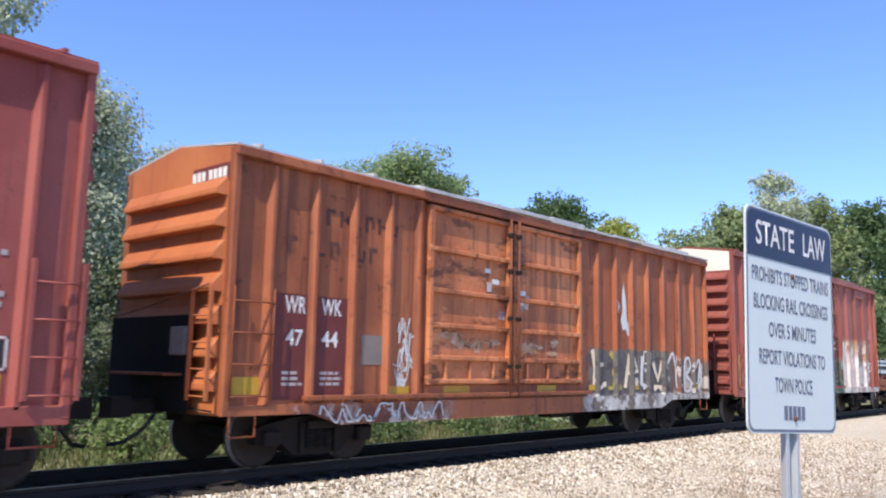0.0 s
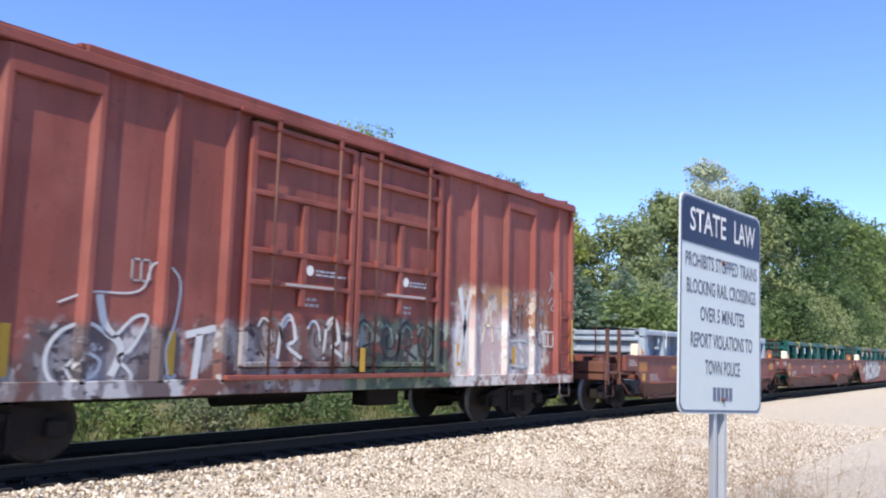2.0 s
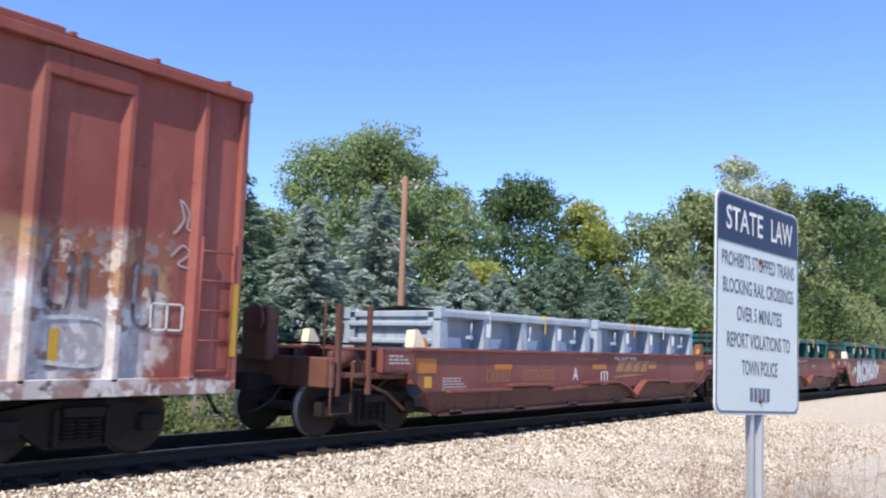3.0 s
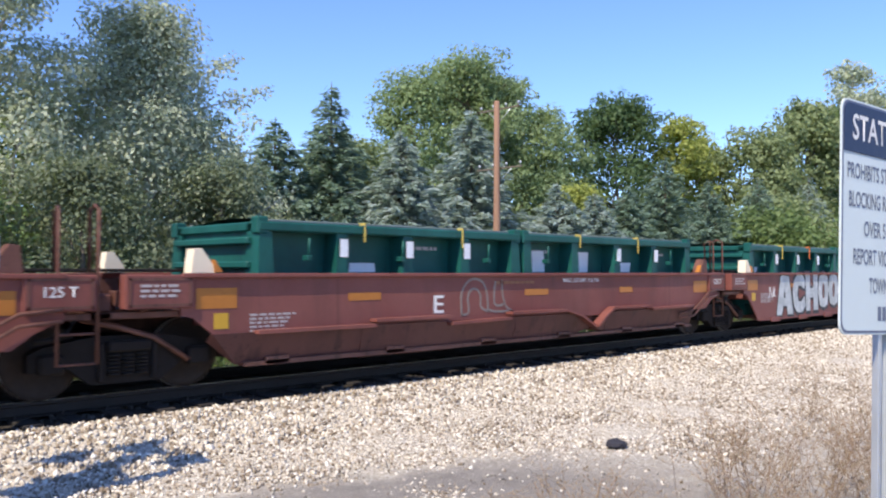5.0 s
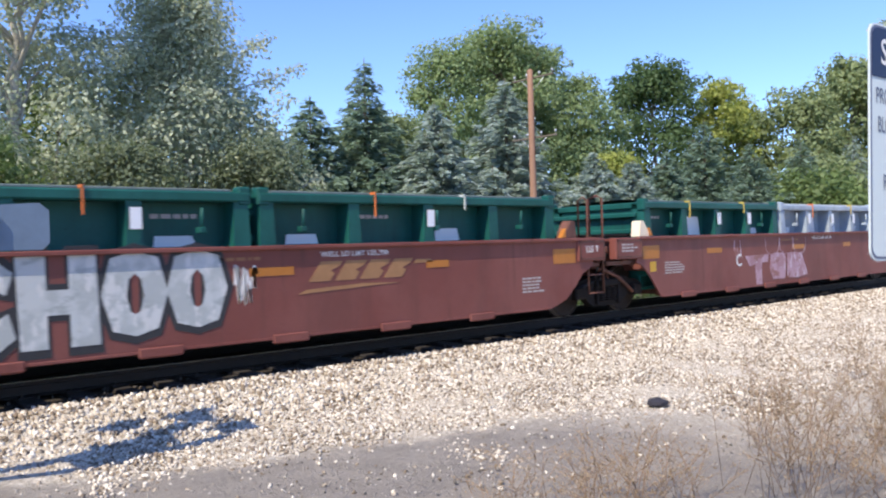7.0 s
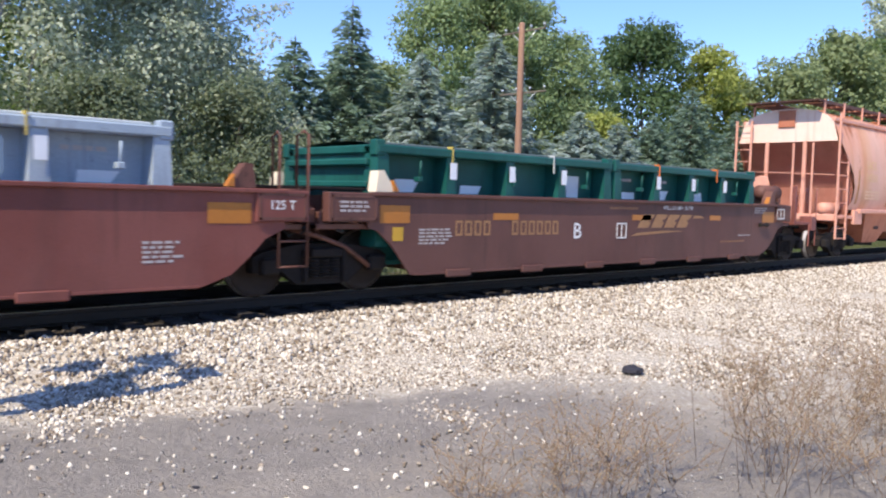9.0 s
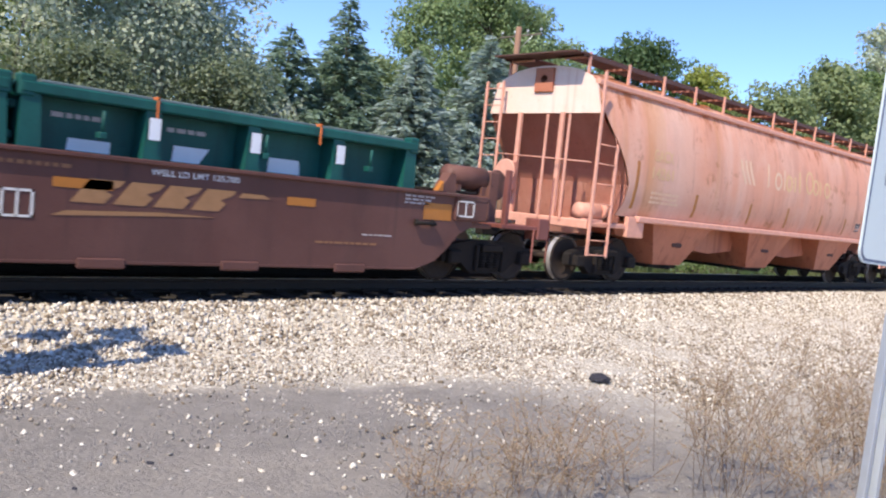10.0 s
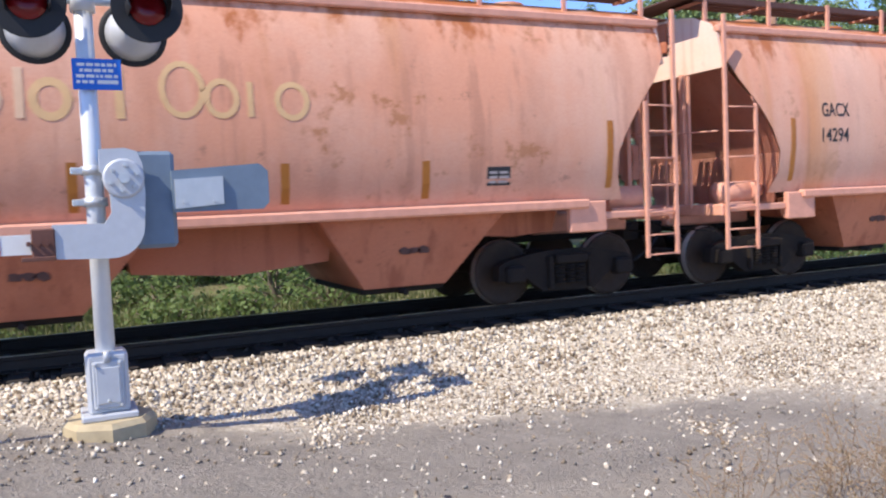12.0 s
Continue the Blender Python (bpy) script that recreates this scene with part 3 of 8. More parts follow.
def build_ballast():
    gen = np.random.RandomState(11)
    n = 62000
    x, y = -3 + 31 * gen.uniform(size=n) ** 1.35, gen.uniform(-6.8, -1.36, n)
    edge = y + 0.27 * x + 3.3 + np.array([1.5 * noise.noise((a * 0.7, b * 0.7, 3)) + 0.6 * noise.noise((a * 2.3, b * 2.3, 5)) for a, b in zip(x, y)])
    keep = (edge > 0.05) | (gen.uniform(size=n) < 0.05 + 0.5 * np.clip(edge + 0.6, 0, 1)) | ((x + 0.35 * y > 5.5) & (gen.uniform(size=n) < 0.5))
    x, y = x[keep], y[keep]
    s = gen.uniform(0.010, 0.026, len(x)) * np.where(y > -2.8, 1.2, 0.85)
    chips("ballast_stones", gen, x, y, s, "loose pale crushed limestone ballast stones beside the rails", "ballast")
    # bed stones, coloured dark for the shade under the train
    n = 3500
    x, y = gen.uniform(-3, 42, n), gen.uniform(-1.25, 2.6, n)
    chips("track_bed_stones", gen, x, y, gen.uniform(0.02, 0.035, n), "dirty ballast stones between the ties, darkened for shade under the train", "ballast", 0.25, "shaded_oilstone")
    n = 20000
    x, y = gen.uniform(-3, 12, n), -3.2 - 5.8 * gen.uniform(size=n) ** 1.15
    flow = np.array([noise.noise((a * 0.55, b * 1.6, 7)) for a, b in zip(x, y)])
    keep = gen.uniform(size=n) < np.clip(0.45 + 0.9 * flow, 0.12, 1)
    x, y = x[keep], y[keep]
    n = len(x)
    chips("yard_pebbles", gen, x, y, gen.uniform(0.003, 0.008, n) * gen.choice((1, 1, 1, 1, 1, 1.9), n), "small grey and pale pebbles scattered over the gravel yard", "pebbles", 0.7, "yardstone")


def build_track():
    track = tagged(new("railway_track"), "straight railway track, steel rails on dark timber ties in ballast", "railway track", kind="structure")
    head = [(-0.037, -0.04), (-0.037, -0.004), (-0.030, 0.0), (0.030, 0.0), (0.037, -0.004), (0.037, -0.04), (0.009, -0.055),
            (0.009, -0.15), (0.07, -0.163), (0.07, -0.172), (-0.07, -0.172), (-0.07, -0.163), (-0.009, -0.15), (-0.009, -0.055)]
    for y in (-0.755, 0.755):
        bm = bmesh.new()
        prism(bm, [(y + a, b) for a, b in head], "x", -300, 900)
        rail = part("rail", bm, "rail", track)
        bm = bmesh.new()
        box(bm, -300, 900, y - 0.03, y + 0.03, 0.0005, 0.002)
        part("rail_head", bm, "railtop", rail, "polished running surface")
    bm = bmesh.new()
    box(bm, -0.11, 0.11, -1.32, 1.32, -0.36, -0.176, 0.012)
    tie = part("tie", bm, "tie", track)
    for k in range(1, 130):
        o = tie.copy()
        scene.collection.objects.link(o)
        o.matrix_basis = pose(-6 + 0.52 * k, random.uniform(-0.03, 0.03), random.uniform(-0.008, 0.004), 0, 0, random.uniform(-1, 1))
    tie.matrix_basis = pose(-6, 0, 0)
    bm = bmesh.new()
    for k in range(130, 500):
        box(bm, -6.11 + 0.52 * k, -5.89 + 0.52 * k, -1.32, 1.32, -0.36, -0.176)
    part("far_ties", bm, "tie", track, kind="stuff")
    # spikes and tie plates on the near rail
    rng = random.Random(3)
    for k in range(0, 60):
        bm = bmesh.new()
        cx = -6 + 0.52 * k
        box(bm, cx - 0.09, cx + 0.09, -0.91, -0.60, -0.178, -0.160)
        box(bm, cx - 0.05, cx - 0.025, -0.86, -0.82, -0.165, -0.135)
        box(bm, cx + 0.025, cx + 0.05, -0.69, -0.65, -0.165, -0.135)
        part("tie_plate", bm, "rail", track)


build_ground()
build_ballast()
build_track()

# ---------------------------------------------------------------- plants
QUAD_V = [(-0.5, 0, 0), (0, -0.32, 0.06), (0.5, 0, 0), (0, 0.32, 0.06)]
QUAD_F = [[0, 1, 2, 3]]


def leaf_mesh(name, centres, mats, material, parent):
    ob = merged(name, QUAD_V, QUAD_F, (centres, mats), material, "", "", kind="")
    ob.parent = parent
    return ob


def limb(bm, a, b, r0, r1, rng, n=6, steps=4, bend=0.08):
    a, b = Vector(a), Vector(b)
    L = (b - a).length
    pts = [a.lerp(b, k / steps) + Vector((rng.uniform(-1, 1), rng.uniform(-1, 1), rng.uniform(-0.4, 0.4))) * (bend * L * (0 < k < steps)) for k in range(steps + 1)]
    rings = []
    d = (b - a).normalized()
    u = d.cross((0, 0, 1) if abs(d.z) < 0.9 else (1, 0, 0)).normalized()
    w = d.cross(u)
    for k, p in enumerate(pts):
        r = r0 + (r1 - r0) * k / steps
        rings.append([bm.verts.new(p + (u * math.cos(6.2832 * j / n) + w * math.sin(6.2832 * j / n)) * r) for j in range(n)])
    for p, q in zip(rings, rings[1:]):
        for j in range(n):
            bm.faces.new((p[j], p[(j + 1) % n], q[(j + 1) % n], q[j])).smooth = True
    return pts


def broad_tree(x, y, top, wide, leaf, label, seed, bark="bark", leaves=7000, size=0.26, low=0.18, airy=0.5, name="broadleaf_tree", cone=False, boughs=()):
    """A trunk with limbs, and clumps of leaves round the limbs' ends."""
    rng = random.Random(seed)
    z0 = ground_z(x, y)
    h = top - z0
    tree = thing(name, pose(x, y, z0 - 0.1), label, "tree")
    bm = bmesh.new()
    limb(bm, (0, 0, 0), (rng.uniform(-0.3, 0.3), rng.uniform(-0.3, 0.3), h * 0.78), 0.014 * h + 0.05, 0.03, rng, 8, 6, 0.02)
    clumps = []
    for k in range(int(46 + wide * 5)):
        u = low + (0.97 - low) * rng.random() ** 0.85
        a = rng.uniform(0, 6.2832)
        prof = math.sin(math.pi * min(1, max(0.04, (u - low) / (1 - low))) ** 0.75) ** 0.6
        if cone:
            v = max(0.0, (u - low) / (1 - low))
            prof = (1 - v) ** 0.62 * min(1.0, 0.75 + v)
        lobe = 0.82 + 0.55 * noise.noise((math.cos(a) * 1.3 + seed, math.sin(a) * 1.3, u * 4.2))
        rr = wide / 2 * prof * rng.uniform(0.3, 1.0) * lobe * (1.22 if k % 9 == 0 else 1.0)
        tip = Vector((rr * math.cos(a), rr * math.sin(a), h * u))
        root = Vector((0, 0, max(0.12 * h, h * u - rr * 0.9 - 0.06 * h)))
        if k % 3 == 0:
            limb(bm, root, tip, 0.005 * h + 0.01, 0.015, rng, 5, 4)
        clumps.append((tip, (wide * rng.uniform(0.06, 0.16) + 0.25) * (0.62 if k % 9 == 0 else 1.0)))
        if rng.random() < 0.35:   # small sprays past the bough's end
            out = tip + Vector((math.cos(a), math.sin(a), rng.uniform(0.1, 1.0))) * (0.09 * wide)
            clumps.append((out, 0.045 * wide + 0.12))
    for dx, dy, dz, r in boughs:
        limb(bm, (dx * 0.1, dy * 0.1, dz * 0.8), (dx, dy, dz), 0.05, 0.015, rng, 5, 4, 0.04)
        for q in (0.7, 0.85, 1.0):
            clumps.append((Vector((dx * q, dy * q, dz * (0.8 + 0.2 * q))), r * (1.5 - 0.6 * q)))
    part("trunk", bm, bark, tree)
    gen = np.random.RandomState(seed)
    leaves = int(leaves * (1.75 if size < 0.3 else 1.2))
    weight = np.array([r ** 2 for _, r in clumps])
    pick = gen.choice(len(clumps), leaves, p=weight / weight.sum())
    cc, rr = np.array([tuple(c) for c, _ in clumps])[pick], np.array([r for _, r in clumps])[pick]
    d = gen.normal(size=(leaves, 3))
    d *= (rr * gen.uniform(0.10, 1.0, leaves) ** airy / np.linalg.norm(d, axis=1))[:, None]
    d[:, 2] *= 0.75
    C, R = cc + d, facing(gen, d) * ((1.06 if size < 0.3 else 1.14) * size * gen.uniform(0.6, 1.25, leaves))[:, None, None]
    leaf_mesh("crown", C, R, leaf, tree)
    return tree


def spruce(x, y, top, wide, leaf, label, seed, leaves=5200):
    """A straight stem with whorls of drooping boughs."""
    rng = random.Random(seed)
    gen = np.random.RandomState(seed)
    z0 = ground_z(x, y)
    h = top - z0
    tree = thing("spruce_tree", pose(x, y, z0 - 0.1), label, "tree")
    bm = bmesh.new()
    limb(bm, (0, 0, 0), (0, 0, h), 0.018 * h + 0.04, 0.02, rng, 7, 5, 0.0)
    boughs = []
    z = 0.04 * h
    while z < h * 0.985:
        f = 1 - z / h
        reach = wide / 2 * 1.2 * (f ** 0.8) * rng.uniform(0.72, 1.12) + 0.08
        n = max(4, int(5 + 6 * f))
        off = rng.uniform(0, 6)
        for k in range(n):
            a = off + 6.2832 * k / n + rng.uniform(-0.25, 0.25)
            r = reach * rng.uniform(0.55, 1.22)
            boughs.append((z, a, r))
            if f > 0.12 and k % 2 == 0:
                limb(bm, (0, 0, z), (r * 0.8 * math.cos(a), r * 0.8 * math.sin(a), z - r * 0.12), 0.03, 0.01, rng, 4, 2, 0.02)
        z += h * rng.uniform(0.022, 0.034) * (0.6 + 0.6 * f)
    part("trunk", bm, "bark", tree)
    leaves = int(leaves * 1.7)
    bo = np.array(boughs)
    weight = bo[:, 2] ** 1.5
    z, a, r = bo[gen.choice(len(boughs), leaves, p=weight / weight.sum())].T
    u = gen.uniform(0.08, 1.0, leaves) ** 0.75
    side = gen.normal(size=leaves) * 0.16 * r * (1.1 - u)
    C = np.stack([u * r * np.cos(a) - side * np.sin(a), u * r * np.sin(a) + side * np.cos(a),
                  z - 0.18 * r * u ** 1.3 + 0.10 * r * np.maximum(0, u - 0.7) + gen.normal(size=leaves) * (0.06 + 0.10 * r / r.max()) - 0.03], -1)
    turned = a + gen.normal(size=leaves) * 0.55
    tip, roll = gen.uniform(-0.5, 0.2, leaves), gen.uniform(-0.9, 0.9, leaves)
    ux = np.stack([np.cos(turned) * np.cos(tip), np.sin(turned) * np.cos(tip), np.sin(tip)], -1)
    uy = np.stack([-np.sin(turned), np.cos(turned), 0 * tip], -1)
    uz = np.cross(ux, uy)
    uy, uz = uy * np.cos(roll)[:, None] + uz * np.sin(roll)[:, None], uz * np.cos(roll)[:, None] - uy * np.sin(roll)[:, None]
    size = 0.50 * gen.uniform(0.6, 1.2, leaves)
    R = np.stack([ux * size[:, None], uy * size[:, None] * 0.5, uz * size[:, None]], -1)
    leaf_mesh("crown", C, R, leaf, tree)
    return tree


def build_trees():
    silver = "tall silvery-leaved poplar with a pale trunk behind the track"
    broad_tree(6.7, 17.0, 16.5, 8.6, "leaf_silver", silver, 21, "palebark", 19000, 0.165, 0.14)
    broad_tree(12.7, 18.5, 11.5, 11.2, "leaf_silver", "broad silvery poplar leaning over the fence line", 22, "palebark", 30000, 0.165, 0.05, cone=True, boughs=((5.2, 0.2, 9.4, 0.55), (3.4, -0.5, 10.3, 0.5)))
    broad_tree(0.5, 17.5, 14.5, 8.0, "leaf_silver", silver, 23, "palebark", 11000, 0.19, 0.10)
    broad_tree(-6.0, 18.0, 14.0, 9.0, "leaf_mid", "dense green tree behind the track", 24, "bark", 6000, 0.26, 0.05)
    broad_tree(8.6, 13.0, 4.6, 5.6, "leaf_grey", "low rounded grey-green tree behind the verge", 25, "bark", 10000, 0.13, 0.02)
    broad_tree(4.4, 12.8, 4.6, 5.6, "leaf_mid", "low green tree behind the verge", 27, "bark", 9000, 0.13, 0.02)
    broad_tree(0.4, 13.2, 5.0, 5.6, "leaf_grey", "low rounded grey-green tree behind the verge", 18, "bark", 7000, 0.14, 0.02)
    broad_tree(13.6, 14.5, 5.0, 6.4, "leaf_grey", "low bushy grey-green tree under the poplars", 26, "bark", 11000, 0.14, 0.02)
    broad_tree(10.5, 25.0, 9.0, 10.0, "leaf_mid", "mid-green tree behind the poplars", 28, "bark", 9000, 0.27, 0.03)
    broad_tree(15.8, 24.5, 9.4, 8.0, "leaf_dark", "dark green tree behind the poplars", 17, "bark", 8000, 0.25, 0.03)
    broad_tree(2.0, 25.0, 12.5, 11.0, "leaf_dark", "dark green tree behind the poplars", 29, "bark", 8000, 0.27, 0.03)
    dark = "dark green spruce in a row behind the track"
    blue = "blue-grey spruce in a row behind the track"
    spruce(25.2, 24.0, 11.6, 8.2, "needle_dark", dark, 31, 11000)
    spruce(21.9, 24.2, 9.3, 7.8, "needle_dark", dark, 32, 10000)
    spruce(18.9, 23.0, 7.6, 7.4, "needle_dark", dark, 33, 9000)
    spruce(22.9, 19.6, 5.2, 6.0, "needle_dark", dark, 30, 7500)
    spruce(27.0, 20.5, 8.9, 8.0, "needle_blue", blue, 34, 12000)
    spruce(32.2, 20.5, 10.7, 8.6, "needle_blue", blue, 35, 13000)
    spruce(29.6, 19.0, 5.6, 6.0, "needle_blue", blue, 46, 7000)
    spruce(39.2, 20.0, 7.0, 8.0, "needle_blue", blue, 36, 11000)
    spruce(36.0, 23.0, 7.6, 7.6, "needle_blue", blue, 37, 9000)
    spruce(44.5, 21.0, 6.8, 7.6, "needle_blue", blue, 38, 9000)
    spruce(50.0, 22.0, 7.8, 8.0, "needle_dark", dark, 39, 8000)
    spruce(58.4, 24.0, 11.0, 10.0, "needle_dark", dark, 40, 10000)
    spruce(65.5, 24.0, 9.6, 9.5, "needle_dark", dark, 41, 8000)
    spruce(75.0, 24.0, 10.6, 10.0, "needle_dark", dark, 42, 8000)
    spruce(87.0, 24.0, 11.6, 9.0, "needle_blue", blue, 43, 7000)
    light = "large light-green deciduous tree rising behind the spruces"
    broad_tree(39.0, 33.0, 15.9, 11.5, "leaf_light", light, 51, "bark", 16000, 0.27, 0.06)
    broad_tree(44.0, 32.5, 18.2, 14.0, "leaf_light", light, 52, "bark", 22000, 0.27, 0.06)
    broad_tree(49.3, 34.0, 17.3, 13.0, "leaf_light", light, 49, "bark", 16000, 0.29, 0.06)
    broad_tree(54.0, 33.0, 15.8, 11.0, "leaf_light", light, 53, "bark", 13000, 0.30, 0.05)
    broad_tree(31.5, 31.0, 9.6, 10.0, "leaf_olive", "olive-green tree between the spruces", 50, "bark", 10000, 0.27, 0.03)
    broad_tree(74.8, 40.0, 20.8, 15.5, "leaf_dark", "rounded dark green tree on the skyline", 54, "bark", 16000, 0.40, 0.10)
    broad_tree(60.0, 36.0, 10.5, 12.0, "leaf_yellow", "yellowing bushy tree behind the spruces", 55, "bark", 10000, 0.36, 0.02)
    broad_tree(48.5, 25.5, 7.6, 7.5, "leaf_yellow", "yellowing bushy tree behind the spruces", 65, "bark", 9000, 0.28, 0.02)
    broad_tree(81.0, 36.0, 18.6, 10.0, "leaf_yellow", "tall yellow-green tree on the skyline", 56, "bark", 10000, 0.40, 0.10)
    broad_tree(88.0, 37.0, 17.6, 10.0, "leaf_yellow", "tall yellow-green tree on the skyline", 57, "bark", 9000, 0.40, 0.10)
    olive = "tall olive-green wood-edge tree on the rising ground"
    broad_tree(90.0, 31.0, 18.0, 15.0, "leaf_olive", olive, 58, "bark", 13000, 0.45, 0.04)
    broad_tree(101.0, 30.0, 22.0, 16.0, "leaf_olive", olive, 59, "bark", 13000, 0.5, 0.04)
    broad_tree(112.0, 30.0, 23.5, 16.0, "leaf_mid", olive, 60, "bark", 13000, 0.5, 0.04)
    broad_tree(124.0, 31.0, 27.0, 15.0, "leaf_olive", olive, 61, "bark", 12000, 0.55, 0.04)
    broad_tree(118.5, 31.0, 31.0, 11.0, "leaf_silver", "thin wispy tree standing above the wood edge", 66, "palebark", 3800, 0.5, 0.45)
    broad_tree(142.0, 32.0, 30.5, 18.0, "leaf_olive", olive, 62, "bark", 12000, 0.6, 0.03)
    broad_tree(162.0, 31.0, 33.0, 22.0, "leaf_dark", "dark green wood-edge tree on the rising ground", 63, "palebark", 12000, 0.7, 0.03)
    broad_tree(186.0, 31.0, 35.5, 24.0, "leaf_dark", "dark green wood-edge tree on the rising ground", 64, "bark", 7000, 0.8, 0.03)
    broad_tree(215.0, 32.0, 37.0, 28.0, "leaf_mid", olive, 67, "bark", 7000, 0.9, 0.03)
    broad_tree(250.0, 33.0, 39.5, 32.0, "leaf_mid", olive, 68, "bark", 7000, 1.0, 0.03)
    broad_tree(300.0, 38.0, 44.0, 40.0, "leaf_olive", olive, 69, "bark", 7000, 1.2, 0.02)
    broad_tree(370.0, 45.0, 50.0, 50.0, "leaf_olive", olive, 70, "bark", 7000, 1.4, 0.02)
    rng = random.Random(77)
    for k in range(10):   # bushes that close the wood's foot
        x = 70 + k * 13 + rng.uniform(-3, 3)
        broad_tree(x, 21 + rng.uniform(-1, 3), 5.0 + 0.06 * (x - 60) + rng.uniform(0, 2.5), 13 + rng.uniform(0, 3), rng.choice(("leaf_mid", "leaf_dark", "leaf_olive")),
                   "dense bushy undergrowth along the wood edge", 80 + k, "bark", 6500, 0.42, 0.0, name="bush")


def build_verge():
    """Shrubs and long grass beyond the rails, seen under the cars."""
    rng = random.Random(5)
    for k in range(30):
        x = -5 + k * 1.5 + rng.uniform(-0.6, 0.6)
        broad_tree(x, rng.uniform(6.6, 9.0), rng.uniform(0.2, 1.3), rng.uniform(1.6, 3.0), rng.choice(("leaf_dark", "leaf_mid", "leaf_dark", "leaf_dark", "leaf_silver")),
                   "low leafy shrub on the grass verge", 200 + k, "bark", 500, 0.13, 0.0, name="shrub")
    for k in range(22):   # a lower row along the ditch
        x = -4 + k * 1.9 + rng.uniform(-0.8, 0.8)
        broad_tree(x, rng.uniform(4.6, 6.0), rng.uniform(-0.15, 0.45), rng.uniform(1.2, 2.4), rng.choice(("leaf_dark", "leaf_dark", "leaf_mid", "leaf_grey")),
                   "low leafy shrub along the ditch", 240 + k, "bark", 420, 0.11, 0.0, name="shrub")
    gen = np.random.RandomState(8)
    n = 30000
    x, y = -6 + 60 * gen.uniform(size=n) ** 1.3, gen.uniform(2.9, 8.5, n)
    size = gen.uniform(0.08, 0.26, n) * np.where(gen.uniform(size=n) < 0.2, 1.3, 0.8)
    lean, way = gen.normal(size=n) * 0.35, gen.uniform(0, 6.28, n)
    ux = np.stack([np.sin(lean) * np.cos(way), np.sin(lean) * np.sin(way), np.cos(lean)], -1)
    uy = np.stack([-np.sin(way), np.cos(way), 0 * way], -1)
    R = np.stack([ux * size[:, None], uy * 0.06, np.cross(ux, uy) * 0.06], -1)
    C = np.stack([x, y, np.array([ground_z(a, b) for a, b in zip(x, y)]) + size * 0.4], -1)
    merged("verge_grass", QUAD_V, QUAD_F, (C, R), "grassblade", "long green and straw-coloured grass on the verge", "grass")


def dry_weed(x, y, h, seed, spread=0.35, stems=16):
    """A clump of dry brown stalks with side twigs and small seed heads."""
    rng = random.Random(seed)
    w = thing("dry_weed", pose(x, y, ground_z(x, y)), "clump of dry brown weeds with seed heads on the gravel", "weed", "dry weeds on the gravel")
    bm = bmesh.new()
    heads, mats = [], []
    for k in range(stems):
        a, l = rng.uniform(0, 6.28), rng.uniform(0.05, spread)
        base = Vector((rng.uniform(-1, 1) * spread * 0.7, rng.uniform(-1, 1) * spread * 0.7, -0.03))
        hh = h * rng.uniform(0.45, 1.0)
        top = base + Vector((l * math.cos(a) * 1.25, l * math.sin(a) * 1.25, hh))
        mid = base.lerp(top, 0.5) + Vector((rng.uniform(-0.03, 0.03), rng.uniform(-0.03, 0.03), 0))
        tube(bm, [base, mid, top], 0.0024, 3)
        for j in range(8):
            f = rng.uniform(0.30, 1.0)
            p = (base.lerp(mid, f * 2) if f < 0.5 else mid.lerp(top, f * 2 - 1))
            q = p + Vector((rng.uniform(-0.17, 0.17), rng.uniform(-0.17, 0.17), rng.uniform(0.03, 0.15)))
            tube(bm, [p, q], 0.0016, 3)
            for _ in range(6):
                heads.append(tuple(p.lerp(q, rng.uniform(0.4, 1.1)) + Vector((rng.uniform(-0.015, 0.015), rng.uniform(-0.015, 0.015), rng.uniform(-0.01, 0.02)))))
                mats.append(np.array(Euler((rng.uniform(0, 6), rng.uniform(0, 6), rng.uniform(0, 6))).to_matrix()) * rng.uniform(0.009, 0.021))
    part("stem_clump", bm, "dryweed", w, kind="stuff")
    leaf_mesh("seed_fluff", heads, mats, "weedleaf", w)["kind"] = "stuff"


def build_weeds():
    rng = random.Random(9)
    for k in range(8):
        dry_weed(rng.uniform(3.9, 5.1), rng.uniform(-7.7, -6.6), rng.uniform(0.42, 0.85), 300 + k, 0.3, 5)
    for k in range(24):
        dry_weed(rng.uniform(5.3, 8.8), rng.uniform(-8.8, -7.2), rng.uniform(0.6, 1.3), 330 + k, 0.45, 9)
    for x, y, h in ((11.0, -6.3, 1.1), (12.4, -7.5, 1.2), (9.6, -7.6, 1.2), (7.0, -8.6, 1.3), (9.0, -8.9, 1.3), (5.9, -9.0, 0.95)):
        dry_weed(x, y, h, int(x * 10), 0.3, 9)
    for k in range(5):   # a thin stand nearer the camera
        dry_weed(rng.uniform(3.71 - 0.35, 3.71 + 0.75), rng.uniform(-7.54 - 0.3, -7.54 + 0.35), rng.uniform(0.4, 0.8), 380 + k, 0.32, 6)


build_trees()
build_verge()
build_weeds()


